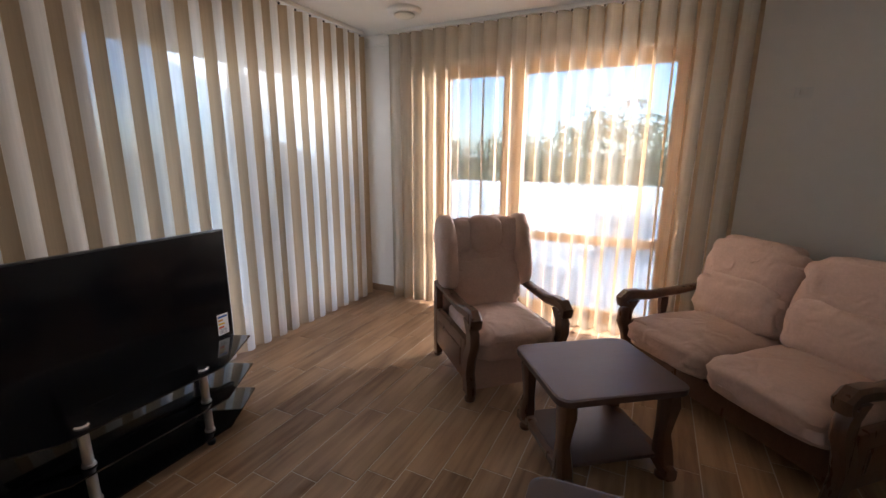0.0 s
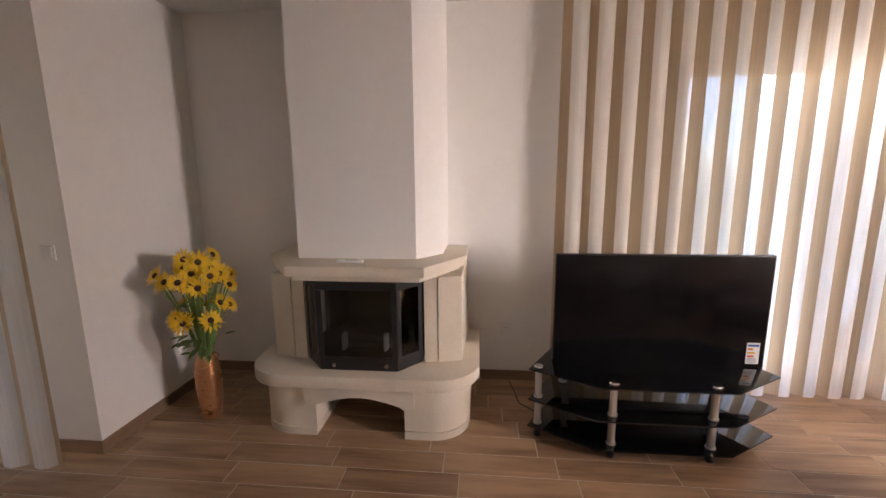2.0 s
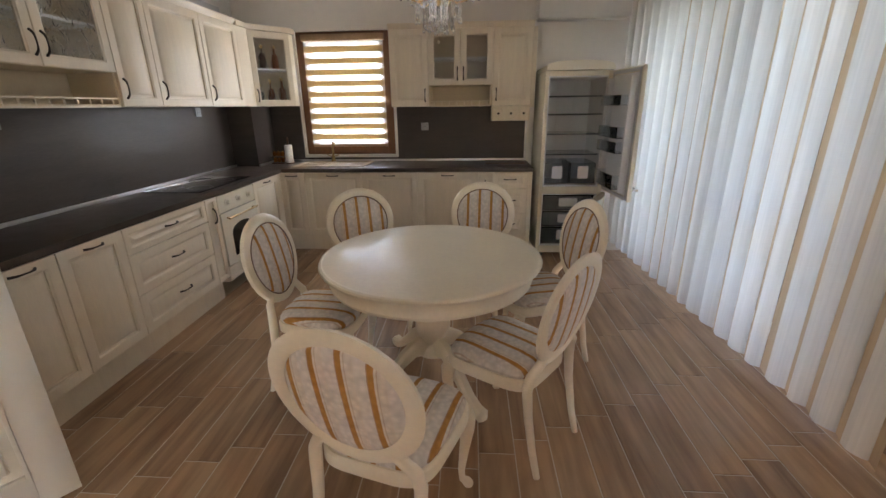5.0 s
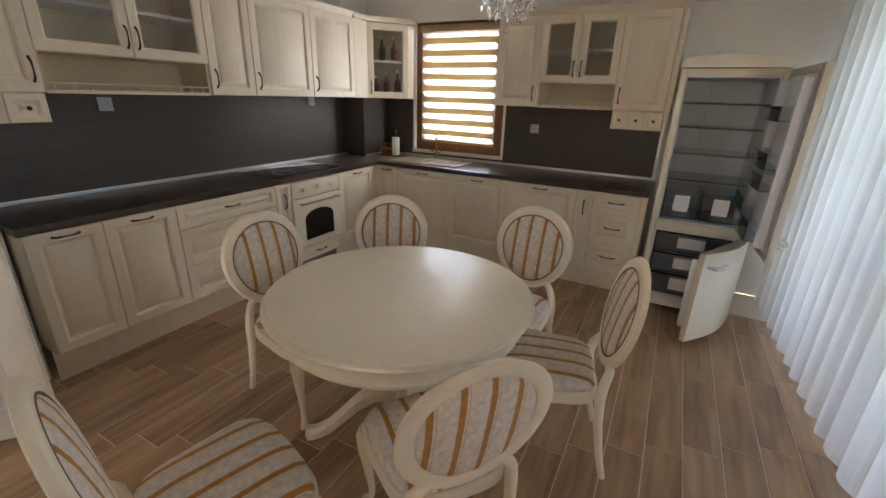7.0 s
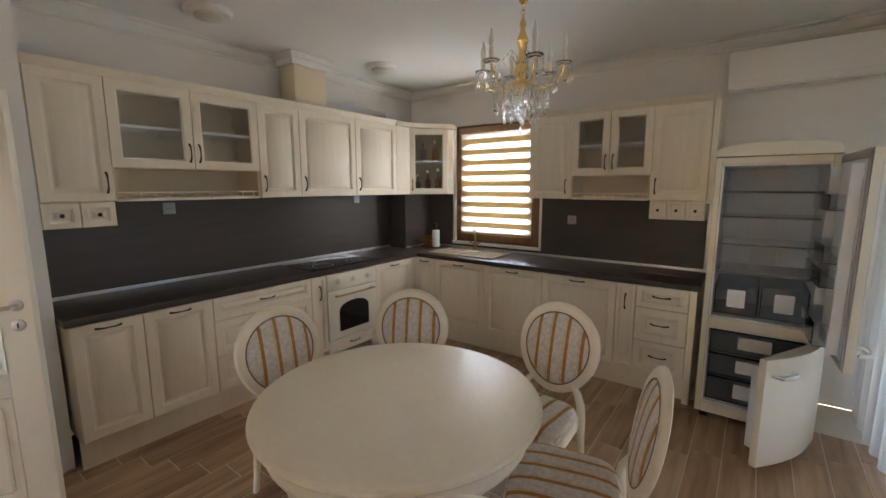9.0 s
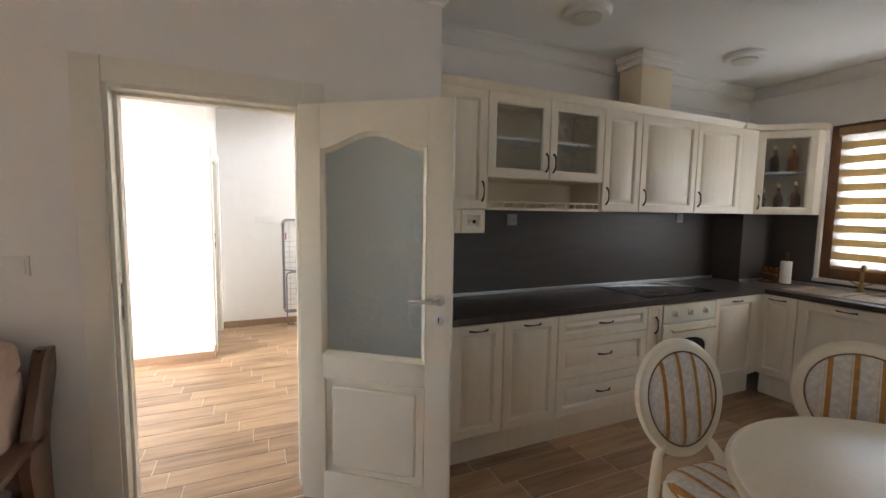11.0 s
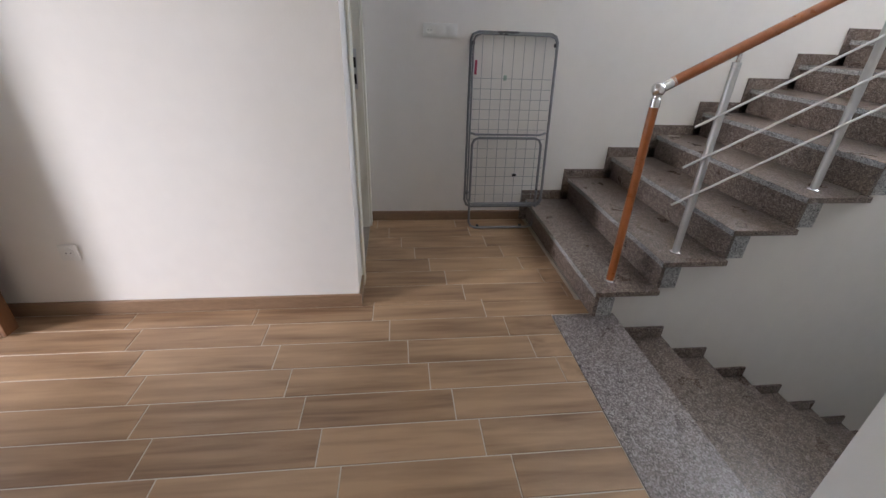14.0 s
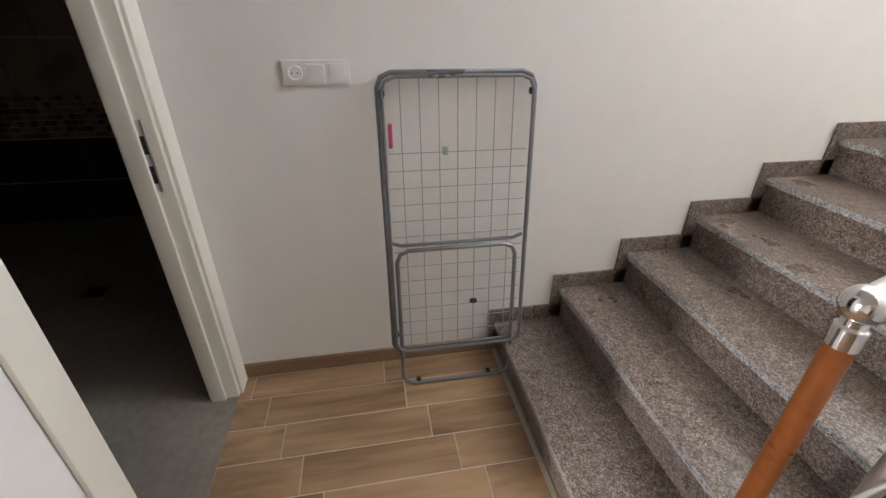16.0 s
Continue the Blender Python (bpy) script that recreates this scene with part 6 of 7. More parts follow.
for (x, y), (x2, y2) in zip(fbx[1:4], fbx[2:5]):
    d = Vector((x2 - x, y2 - y, 0)).normalized()
    n = Vector((d.y, -d.x, 0))
    q = [(x, y), (x2, y2), (x2 - n.x * 0.005, y2 - n.y * 0.005), (x - n.x * 0.005, y - n.y * 0.005)]
    part("glass_pane", slab(B(), q, 0.501, 0.904), M_FIREPANE, fp, "clear firebox glass")
    for ex, ey, sg in ((x, y, 1), (x2, y2, -1)):
        part("glazing_bar", slab(B(), [(ex + n.x * 0.004, ey + n.y * 0.004), (ex + d.x * sg * 0.03 + n.x * 0.004, ey + d.y * sg * 0.03 + n.y * 0.004), (ex + d.x * sg * 0.03 + n.x * 0.001, ey + d.y * sg * 0.03 + n.y * 0.001), (ex + n.x * 0.001, ey + n.y * 0.001)], 0.50, 0.905), M_IRON, fp)
for y in (-0.12, 0.14):
    part("fire_dog", slab(B(), [(-2.42, YC + y - 0.012), (-2.36, YC + y - 0.008), (-2.36, YC + y + 0.008), (-2.42, YC + y + 0.012)], 0.501, 0.60, 0.004), M_STEEL, fp)
    part("door_knob", rod(B(), (-2.272, YC + y * 1.2, 0.455), (-2.255, YC + y * 1.2, 0.455), 0.012), M_CHROME, fp)
part("ash_tray", box(B(), -2.80, -2.42, YC - 0.26, YC + 0.26, 0.501, 0.53, 0.005), M_SOOT, fp)
MAN = [(XL + 0.002, -0.68), (-2.62, -0.68), (-2.24, -0.40), (-2.24, 0.40), (-2.62, 0.62), (XL + 0.002, 0.62)]
part("mantel_soffit", slab(B(), [(x - 0.03 if x > -3 else x, YC + y * 0.93) for x, y in MAN], 0.958, 0.99, 0.008), M_STONE, fp)
part("mantel_shelf", slab(B(), [(x, YC + y) for x, y in MAN], 0.99, 1.052, 0.014), M_STONE, fp)
HOOD = [(XL + 0.002, -0.50), (-2.66, -0.50), (-2.47, -0.415), (-2.47, 0.325), (-2.66, 0.47), (XL + 0.002, 0.47)]
bm = slab(B(), [(x, YC + y) for x, y in HOOD], 1.054, H - 0.003, 0)
part("chimney_breast", bm, M_WALL, fp, "white plastered chimney breast")
rm = thing("remote_control", "small white remote control on the mantel shelf", "remote", "", pose(-2.36, -0.93, 1.053, 0, 0, 86))
part("case", box(B(), -0.075, 0.075, -0.022, 0.022, 0, 0.014, 0.005), M_WHITEP, rm)
part("display", box(B(), -0.03, 0.04, -0.013, 0.013, 0.0142, 0.0152), mat("grey_display", (0.35, 0.36, 0.34), 0.3), rm)

# sunflowers in a vase
vs_ = thing("vase", "tall ribbed copper-coloured vase on the floor", "vase", "", Matrix.Translation((-2.40, -1.93, 0)))
bm = lathe(B(), [(0.055, 0.0), (0.058, 0.01), (0.062, 0.05), (0.072, 0.14), (0.078, 0.24), (0.074, 0.33), (0.06, 0.40), (0.052, 0.43), (0.044, 0.43), (0.05, 0.39)], seg=36)
part("body", bm, M_COPPER, vs_)
for k in range(9):
    z0 = 0.05 + 0.042 * k
    rr = 0.0745 - 0.00045 * (k - 4.5) ** 2 * 1.0
    part("relief_band", tube(B(), [((rr + 0.001) * math.cos(a), (rr + 0.001) * math.sin(a), z0 + 0.028 * math.sin(a + 0.6 * k)) for a in [0.2618 * i for i in range(24)]], 0.0042, 6, True), M_COPPER, vs_)
fl = thing("sunflower_bouquet", "bunch of yellow artificial sunflowers in the copper vase", "flowers", "", Matrix.Translation((-2.40, -1.93, 0.40)))
rnd = random.Random(11)


def petal_ring(bm, r0, r1, n, lift, off):
    for i in range(n):
        a = 6.28318 * (i + off) / n + rnd.uniform(-0.06, 0.06)
        w = 0.5 * 6.28318 / n * 1.15
        l = r1 * rnd.uniform(0.88, 1.08)
        pts = [(r0, -w * 0.5, 0), (r0 + (l - r0) * 0.5, -w * 0.62, lift * 0.6), (l, 0, lift + rnd.uniform(-0.006, 0.004)), (r0 + (l - r0) * 0.5, w * 0.62, lift * 0.6), (r0, w * 0.5, 0)]
        vs = [bm.verts.new((r * math.cos(a + t), r * math.sin(a + t), z)) for r, t, z in pts]
        bm.faces.new(vs)


for k in range(36):
    ring = 0 if k < 13 else (1 if k < 27 else 2)
    a = 6.28318 * k / (13 if ring < 2 else 9) + rnd.uniform(-0.25, 0.25) + ring * 0.4
    top = Vector((math.cos(a), math.sin(a), 0)) * ((0.09, 0.19, 0.14)[ring] + rnd.uniform(-0.02, 0.03)) + Vector((0, 0, (0.62, 0.52, 0.34)[ring] + rnd.uniform(-0.06, 0.06)))
    root = Vector((0.02 * math.cos(a), 0.02 * math.sin(a), 0.0))
    s = part("stem", tube(B(), [root, root.lerp(top, 0.5) + Vector((0, 0, 0.05)), top], 0.005, 5), M_STEM, fl)
    out = (Vector((math.cos(a), math.sin(a), 0.75)) + Vector((0.35, 0.25, 0))).normalized()
    m = Matrix.Translation(top) @ out.to_track_quat("Z", "Y").to_matrix().to_4x4()
    R = rnd.uniform(0.066, 0.086)
    bm = B()
    petal_ring(bm, 0.016, R, 14, 0.012, 0)
    petal_ring(bm, 0.016, R * 0.9, 12, 0.02, 0.5)
    bmesh.ops.transform(bm, matrix=m, verts=bm.verts)
    f = part("flower_head", bm, M_PETAL, fl, smooth=False)
    bm = lathe(B(), [(0.017, -0.004), (0.019, 0.006), (0.014, 0.012), (0.005, 0.013)], seg=10)
    bmesh.ops.transform(bm, matrix=m, verts=bm.verts)
    part("seed_disc", bm, M_SEED, f)
for k in range(40):
    a = rnd.uniform(0, 6.28)
    c = Vector((math.cos(a), math.sin(a), 0)) * rnd.uniform(0.04, 0.15) + Vector((0, 0, rnd.uniform(0.05, 0.5)))
    d = Vector((math.cos(a), math.sin(a), rnd.uniform(-0.3, 0.6))).normalized()
    sd = d.cross(Vector((0, 0, 1))).normalized()
    L = rnd.uniform(0.07, 0.12)
    bm = B()
    l = [bm.verts.new(c + d * L * t + sd * L * w + Vector((0, 0, -0.03 * t * t))) for t, w in ((0, 0), (0.3, 0.24), (0.65, 0.2), (1, 0))]
    r = [bm.verts.new(c + d * L * t - sd * L * w + Vector((0, 0, -0.03 * t * t))) for t, w in ((0.3, 0.24), (0.65, 0.2))]
    mid = [bm.verts.new(c + d * L * t + Vector((0, 0, -0.03 * t * t - 0.008))) for t in (0.3, 0.65)]
    for q in ((l[0], l[1], mid[0]), (l[0], mid[0], r[0]), (l[1], l[2], mid[1], mid[0]), (mid[0], mid[1], r[1], r[0]), (l[2], l[3], mid[1]), (mid[1], l[3], r[1])):
        bm.faces.new(q)
    part("leaf", bm, M_LEAF, fl, smooth=False)

# small wall fittings
socket(pose(XL + 0.0, 0.02, 0.42, 0, 0, -90), "white wall socket beside the fireplace", 1)
socket(pose(XP, -2.44, 1.17, 0, 0, -90), "white light switch on the pier by the kitchen curtain", 1, rocker=(0,))
socket(pose(XD, -0.40, 1.255, 0, 0, 90), "white triple light switch beside the door", 3, rocker=(0, 1, 2))
sn = thing("wall_sensor", "small pale wall-mounted sensor box on the wall", "sensor", "", pose(0.66, YW, 1.97, 0, 0, 180))
part("plate", box(B(), -0.05, 0.05, 0, 0.012, -0.035, 0.035, 0.004), M_WHITEP, sn)
part("dome", box(B(), -0.025, 0.025, 0.012, 0.03, -0.02, 0.02, 0.008), M_TRIM, sn)


# ---- inner door ----
def door_lining(name, span, axis, d0, d1, label, faces=(1, 1), w=0.09):
    """Jambs, head and architraves of a doorway through a wall between d0 and d1."""
    a0, a1, _, z1 = span
    f = tagged(new(name), label, "door frame", "", "structure")

    def bx(bm, a, b, p, q, u, v, bev=0.004):
        return box(bm, p, q, a, b, u, v, bev) if axis == "y" else box(bm, a, b, p, q, u, v, bev)
    part("jamb", bx(B(), a0, a0 + 0.03, d0, d1, 0, z1), M_DOOR, f)
    part("jamb", bx(B(), a1 - 0.03, a1, d0, d1, 0, z1), M_DOOR, f)
    part("head", bx(B(), a0 + 0.03, a1 - 0.03, d0, d1, z1 - 0.03, z1), M_DOOR, f)
    md = (d0 + d1) / 2
    part("door_stop", bx(bx(bx(B(), a0 + 0.03, a0 + 0.045, md - 0.01, md + 0.05, 0, z1 - 0.03), a1 - 0.045, a1 - 0.03, md - 0.01, md + 0.05, 0, z1 - 0.03), a0 + 0.045, a1 - 0.045, md - 0.01, md + 0.05, z1 - 0.045, z1 - 0.03), M_DOOR, f)
    for on, p, q in ((faces[0], d0 - 0.014, d0 - 0.001), (faces[1], d1 + 0.001, d1 + 0.014)):
        if on:
            part("architrave", bx(B(), a0 - w, a0 + 0.012, p, q, 0, z1 + w, 0.005), M_DOOR, f)
            part("architrave", bx(B(), a1 - 0.012, a1 + w, p, q, 0, z1 + w, 0.005), M_DOOR, f)
            part("architrave", bx(B(), a0 + 0.012, a1 - 0.012, p, q, z1 - 0.012, z1 + w, 0.005), M_DOOR, f)
    return f


df = door_lining("door_frame_1", DOOR, "y", XD - 0.002, XD + 0.162, "ivory lacquered door frame between lounge and hall")
kp = part("strike_plate", box(B(), XD + 0.030, XD + 0.056, -0.7975, -0.7955, 0.97, 1.21, 0.0005), M_STEEL, df)
# black pieces on the plate for the darkness inside the latch holes
part("latch_hole", box(box(B(), XD + 0.036, XD + 0.050, -0.7985, -0.7972, 1.10, 1.16), XD + 0.036, XD + 0.050, -0.7985, -0.7972, 1.00, 1.06), M_BLACK, df)

leaf = tagged(new("door_1"), "open ivory inner door with arched frosted glass panel", "door", "", "structure")
leaf.matrix_world = pose(1.972, -1.55, 0.012, 0, 0, math.degrees(math.atan2(-0.79, -0.61)))
LW, LH, T = 0.77, 1.985, 0.020
# stiles and rails; the glass opening has an arched head
bm = box(B(), 0, 0.12, -T, T, 0, LH, 0.003)
part("stile", bm, M_DOOR, leaf)
part("stile", box(B(), LW - 0.12, LW, -T, T, 0, LH, 0.003), M_DOOR, leaf)
part("bottom_rail", box(B(), 0.12, LW - 0.12, -T, T, 0, 0.15, 0.003), M_DOOR, leaf)
part("lock_rail", box(B(), 0.12, LW - 0.12, -T, T, 0.66, 0.77, 0.003), M_DOOR, leaf)


def arch_z(x):
    s = (x - LW / 2) / (LW / 2 - 0.12)
    return 1.775 + 0.075 * 0.5 * (1 + math.cos(math.pi * s))


n = 18
xs = [0.12 + (LW - 0.24) * i / n for i in range(n + 1)]
bm = B()
sweep(bm, [[(x, -T, arch_z(x)), (x, -T, LH), (x, T, LH), (x, T, arch_z(x))] for x in xs])
part("top_rail", bm, M_DOOR, leaf)
bm = B()
loop = [(xs[0], 0.772)] + [(xs[-1], 0.772)] + [(x, arch_z(x) - 0.001) for x in xs[::-1]]
for sgn in (-1, 1):
    ctr = Vector((LW / 2, 0, 1.28))
    rings = []
    for x, z in loop:
        p = Vector((x, 0, z))
        inn = (ctr - p)
        inn = Vector((math.copysign(1, inn.x) if abs(x - LW / 2) > LW / 2 - 0.125 else 0, 0, math.copysign(1, inn.z) if z < 0.8 or z > 1.7 else 0)) * 0.022
        rings.append([p + Vector((0, sgn * (T + 0.006), 0)), p + Vector((0, sgn * (T - 0.004), 0)) + inn * 0.2, p + inn + Vector((0, sgn * 0.006, 0)), p + Vector((0, sgn * 0.004, 0))])
    sweep(bm, rings, closed=True)
part("glazing_bead", bm, M_DOOR, leaf)
bm = B()
rings = [[(x, -0.003, 0.765), (x, -0.003, arch_z(x) + 0.004), (x, 0.003, arch_z(x) + 0.004), (x, 0.003, 0.765)] for x in xs]
sweep(bm, rings)
part("glass_pane", bm, M_FROST, leaf, "frosted textured glass with an arched top", smooth=False)
bm = box(B(), 0.12, LW - 0.12, -0.008, 0.008, 0.15, 0.66)
for sgn in (-1, 1):
    box(bm, 0.165, LW - 0.165, 0.006 * sgn, 0.018 * sgn, 0.195, 0.615, 0.010, 1)
    for a in ((0.12, 0.135, 0.15, 0.66), (LW - 0.135, LW - 0.12, 0.15, 0.66), (0.135, LW - 0.135, 0.15, 0.165), (0.135, LW - 0.135, 0.645, 0.66)):
        box(bm, a[0], a[1], 0.008 * sgn, (T + 0.004) * sgn, a[2], a[3], 0.004)
part("lower_panel", bm, M_DOOR, leaf)
for sgn in (-1, 1):
    h = part("door_handle", tube(B(), [(LW - 0.055, sgn * T, 1.08), (LW - 0.055, sgn * (T + 0.05), 1.08), (LW - 0.075, sgn * (T + 0.058), 1.08), (LW - 0.14, sgn * (T + 0.056), 1.083), (LW - 0.185, sgn * (T + 0.05), 1.078)], [0.010, 0.010, 0.0105, 0.0095, 0.008], 10), M_STEEL, leaf)
    for z, r in ((1.08, 0.026), (0.99, 0.026)):
        bm = lathe(B(), [(r, 0), (r, 0.006), (r - 0.004, 0.009), (r * 0.4, 0.009)], seg=20)
        bmesh.ops.transform(bm, matrix=pose(LW - 0.055, sgn * T, z, -90 * sgn), verts=bm.verts)
        part("rosette", bm, M_STEEL, leaf)
    # black piece on the rosette for the darkness inside the keyhole
    part("keyhole", box(B(), LW - 0.058, LW - 0.052, sgn * (T + 0.008), sgn * (T + 0.0102), 0.978, 1.002, 0), M_BLACK, leaf)
for z in (0.25, 1.05, 1.75):
    part("hinge", rod(B(), (-0.006, T + 0.004, z - 0.045), (-0.006, T + 0.004, z + 0.045), 0.008), M_STEEL, leaf)

# ---- hall ----
socket(pose(XH1, 0.42, 0.36, 0, 0, 90), "white wall socket low on the hall wall", 1)
socket(pose(XH2, -1.45, 1.36, 0, 0, 90), "white triple switch and socket plate by the stairs", 3, rocker=(0, 1))
# entrance door, standing open along the hall wall
ed = tagged(new("door_2"), "open brown wooden entrance door with moulded panels", "door", "", "structure")
ed.matrix_world = pose(4.29, 1.70, 0.01, 0, 0, -90)
M_ENTR = mat("walnut_entrance_door", (0.11, 0.05, 0.026), 0.35, var=0.3, scale=3, stretch=(6, 6, 1), coat=0.2)
part("leaf", box(B(), 0, 0.98, -0.03, 0.03, 0, 2.08, 0.005), M_ENTR, ed)
for z0, z1 in ((0.14, 0.95), (1.05, 1.94)):
    for k, (g, h) in enumerate(((0.0, 0.016), (0.035, 0.010), (0.06, 0.014))):
        bm = B()
        a0, a1, b0, b1 = 0.14 + g, 0.84 - g, z0 + g, z1 - g
        for q in ((a0, a1, b0, b0 + 0.018), (a0, a1, b1 - 0.018, b1), (a0, a0 + 0.018, b0 + 0.018, b1 - 0.018), (a1 - 0.018, a1, b0 + 0.018, b1 - 0.018)):
            box(bm, q[0], q[1], -0.03 - h, -0.0295, q[2], q[3], 0.004)
        part("moulding", bm, M_ENTR, ed)
part("edge_strip", box(B(), 0.981, 1.0, -0.04, 0.035, 0.0, 2.08, 0.004), M_BROWNW, ed)

# stairs
RISE, GO, N = 0.174, 0.325, 12
XS0, YS = 4.25, -2.195
stair = tagged(new("staircase"), "granite staircase rising along the white wall", "stairs")
for i in range(N):
    y1 = YS - i * GO - 0.02
    part("flank", box(B(), XS0 + 0.03, XH2 - 0.002, max(y1 - GO, -5.99), y1, -2.6, (i + 1) * RISE - 0.031), M_WALL, stair, "white painted stair flank", smooth=False)
for i in range(N):
    y1 = YS - i * GO
    z = (i + 1) * RISE
    if y1 - GO < -6.0:
        break
    part("tread", box(B(), XS0 - 0.02, XH2 - 0.014, y1 - GO - 0.012, y1 + 0.018, z - 0.03, z, 0.003), M_GRANITE, stair)
    part("riser", box(B(), XS0 + 0.004, XH2 - 0.014, y1 - 0.019, y1, z - RISE + 0.001, z - 0.031), M_GRANITE, stair)
    part("nosing_face", box(B(), XS0 - 0.021, XH2 - 0.014, y1 + 0.0185, y1 + 0.0205, z - 0.029, z - 0.002), M_GRANITE_GREY, stair, "pale cut granite edge")
    part("cheek", box(B(), XS0 + 0.008, XS0 + 0.029, y1 - 0.11, y1 - 0.0195, z - RISE + 0.001, z - 0.031, 0.001), M_GRANITE_GREY, stair, "pale granite end piece")
    part("wall_skirting", box(B(), XH2 - 0.013, XH2 - 0.001, y1 - GO - 0.008, y1 + 0.06, z - RISE + 0.003, z + 0.075, 0.002), M_GRANITE, stair)
# landing strip and the lower flight
tagged(part("granite_threshold", box(B(), 3.02, XS0 + 0.03, -2.33, -1.98, -0.03, 0.003, 0.002), granite_material("pinkish_granite", [(0.04, 0.034, 0.034), (0.16, 0.13, 0.125), (0.26, 0.22, 0.215), (0.45, 0.41, 0.40)], 190)), "speckled pinkish granite edging strip at the stair head", "threshold")
low = tagged(new("staircase"), "granite staircase going down beside the upper flight", "stairs")
for i in range(12):
    y1 = -2.33 - i * GO
    z = -(i + 1) * RISE
    part("tread", box(B(), 3.101, XS0 + 0.03, y1 - GO - 0.012, y1 + 0.018, z - 0.03, z, 0.003), M_GRANITE, low)
    part("riser", box(B(), 3.101, XS0 + 0.03, y1 - 0.02, y1 - 0.001, z + 0.001, z + RISE - 0.031), M_GRANITE, low)
    part("wall_skirting", box(B(), XS0 + 0.017, XS0 + 0.0295, y1 - GO, y1 + 0.02, z + 0.003, z + 0.075, 0.002), M_GRANITE, low)
    part("wall_skirting", box(B(), 3.1005, 3.112, y1 - GO, y1 + 0.02, z + 0.003, z + 0.075, 0.002), M_GRANITE, low)
structure("wall_under_stair", box(B(), 3.10, XS0 + 0.03, -2.33 - 0.02, -2.2, -2.6, -0.032), M_WALL, "white wall under the hall floor edge", "wall")

# railing
rl = thing("stair_railing", "orange wooden handrail on chrome posts with steel rods", "railing")
PX, PY = 4.34, -2.30
part("newel_post", rod(B(), (PX, PY, RISE + 0.012), (PX, PY, 1.095), 0.021, seg=16), M_RAILWOOD, rl)
part("post_collar", lathe(B(), [(0.028, RISE), (0.028, RISE + 0.008), (0.022, RISE + 0.014)], PX, PY, 16), M_CHROME, rl)
part("newel_ferrule", lathe(B(), [(0.0225, 1.09), (0.0225, 1.125), (0.018, 1.13), (0.018, 1.145)], PX, PY, 16), M_CHROME, rl)
bm = B()
bmesh.ops.create_uvsphere(bm, u_segments=18, v_segments=12, radius=0.031, matrix=Matrix.Translation((PX, PY, 1.165)))
part("ball_joint", bm, M_CHROME, rl)
sl = Vector((0, -GO, RISE)).normalized()
P0 = Vector((PX, PY, 1.165))
part("rail_ferrule", rod(B(), P0 + sl * 0.02, P0 + sl * 0.075, 0.0225, seg=16), M_CHROME, rl)
part("handrail", rod(B(), P0 + sl * 0.06, P0 + sl * 3.9, 0.0225, seg=18), M_RAILWOOD, rl)
for k in range(5):
    y = PY - 0.33 - 0.65 * k
    i = int((YS - y) / GO)
    z0 = (i + 1) * RISE
    z1 = 1.165 + (PY - y) * RISE / GO - 0.03
    part("steel_post", rod(B(), (PX, y, z0), (PX, y, z1 - 0.03), 0.019, seg=14), M_STEEL, rl)
    part("post_foot", lathe(B(), [(0.03, z0), (0.03, z0 + 0.006), (0.02, z0 + 0.012)], PX, y, 16), M_CHROME, rl)
    part("post_neck", rod(B(), (PX, y, z1 - 0.03), (PX, y, z1 + 0.012), 0.009, seg=10), M_CHROME, rl)
for h in (0.21, 0.40, 0.59):
    q = P0 - Vector((0, 0, 0.98 - h - 0.12)) + sl * 0.24
    part("steel_rod", rod(B(), q + Vector((-0.02, 0, 0)), q + Vector((-0.02, 0, 0)) + sl * 3.4, 0.006, seg=8), M_STEEL, rl)

# drying rack leaning on the wall
rk = thing("drying_rack", "folded grey metal clothes drying rack leaning on the wall", "drying rack", "", Matrix.Translation((0, 0, 0)))
A, Bt = Vector((5.575, 0, 1.36)), Vector((5.43, 0, 0.012))


def rack(y, f, o=0.0):
    """A point at y across and f down the leaning plane, o in front of it."""
    p = A.lerp(Bt, f)
    return Vector((p.x - o, y, p.z))


def loop(y0, y1, f0, f1, r, o):
    c = 0.05
    pts = []
    h = 1.37
    for yy, ff, s in ((y0, f0, 0), (y1, f0, 1), (y1, f1, 2), (y0, f1, 3)):
        sy, sf = (1 if yy == y0 else -1) * (1 if y1 > y0 else -1), (1 if ff == f0 else -1)
        seq = [(yy, ff + sf * c / h), (yy + sy * c * 0.3, ff + sf * c * 0.3 / h), (yy + sy * c, ff)]
        if s in (1, 3):
            seq = seq[::-1]
        pts += [rack(a, b, o) for a, b in seq]
    return tube(B(), pts, r, 8, True)


part("main_frame", loop(-1.655, -2.25, 0.0, 0.88, 0.0095, 0.0), M_GREYTUBE, rk)
part("leg_frame", loop(-1.69, -2.20, 0.50, 1.0, 0.0095, 0.022), M_GREYTUBE, rk)
part("wing_frame", loop(-1.668, -2.237, 0.008, 0.862, 0.007, 0.03), M_GREYTUBE, rk)
part("crossbar", tube(B(), [rack(-1.67, 0.475, 0.01), rack(-1.71, 0.485, 0.012), rack(-2.19, 0.485, 0.012), rack(-2.23, 0.475, 0.01)], 0.008, 8), M_GREYTUBE, rk)
for k in range(7):
    y = -1.735 - 0.072 * k
    part("long_wire", tube(B(), [rack(y, 0.015, 0.002), rack(y, 0.87, 0.002)], 0.0022, 6), M_WIRE, rk)
for k in range(13):
    f = 0.21 + 0.05 * k
    if abs(f - 0.485) > 0.02:
        part("cross_wire", tube(B(), [rack(-1.68, f, 0.006), rack(-2.23, f, 0.006)], 0.0022, 6), M_WIRE, rk)
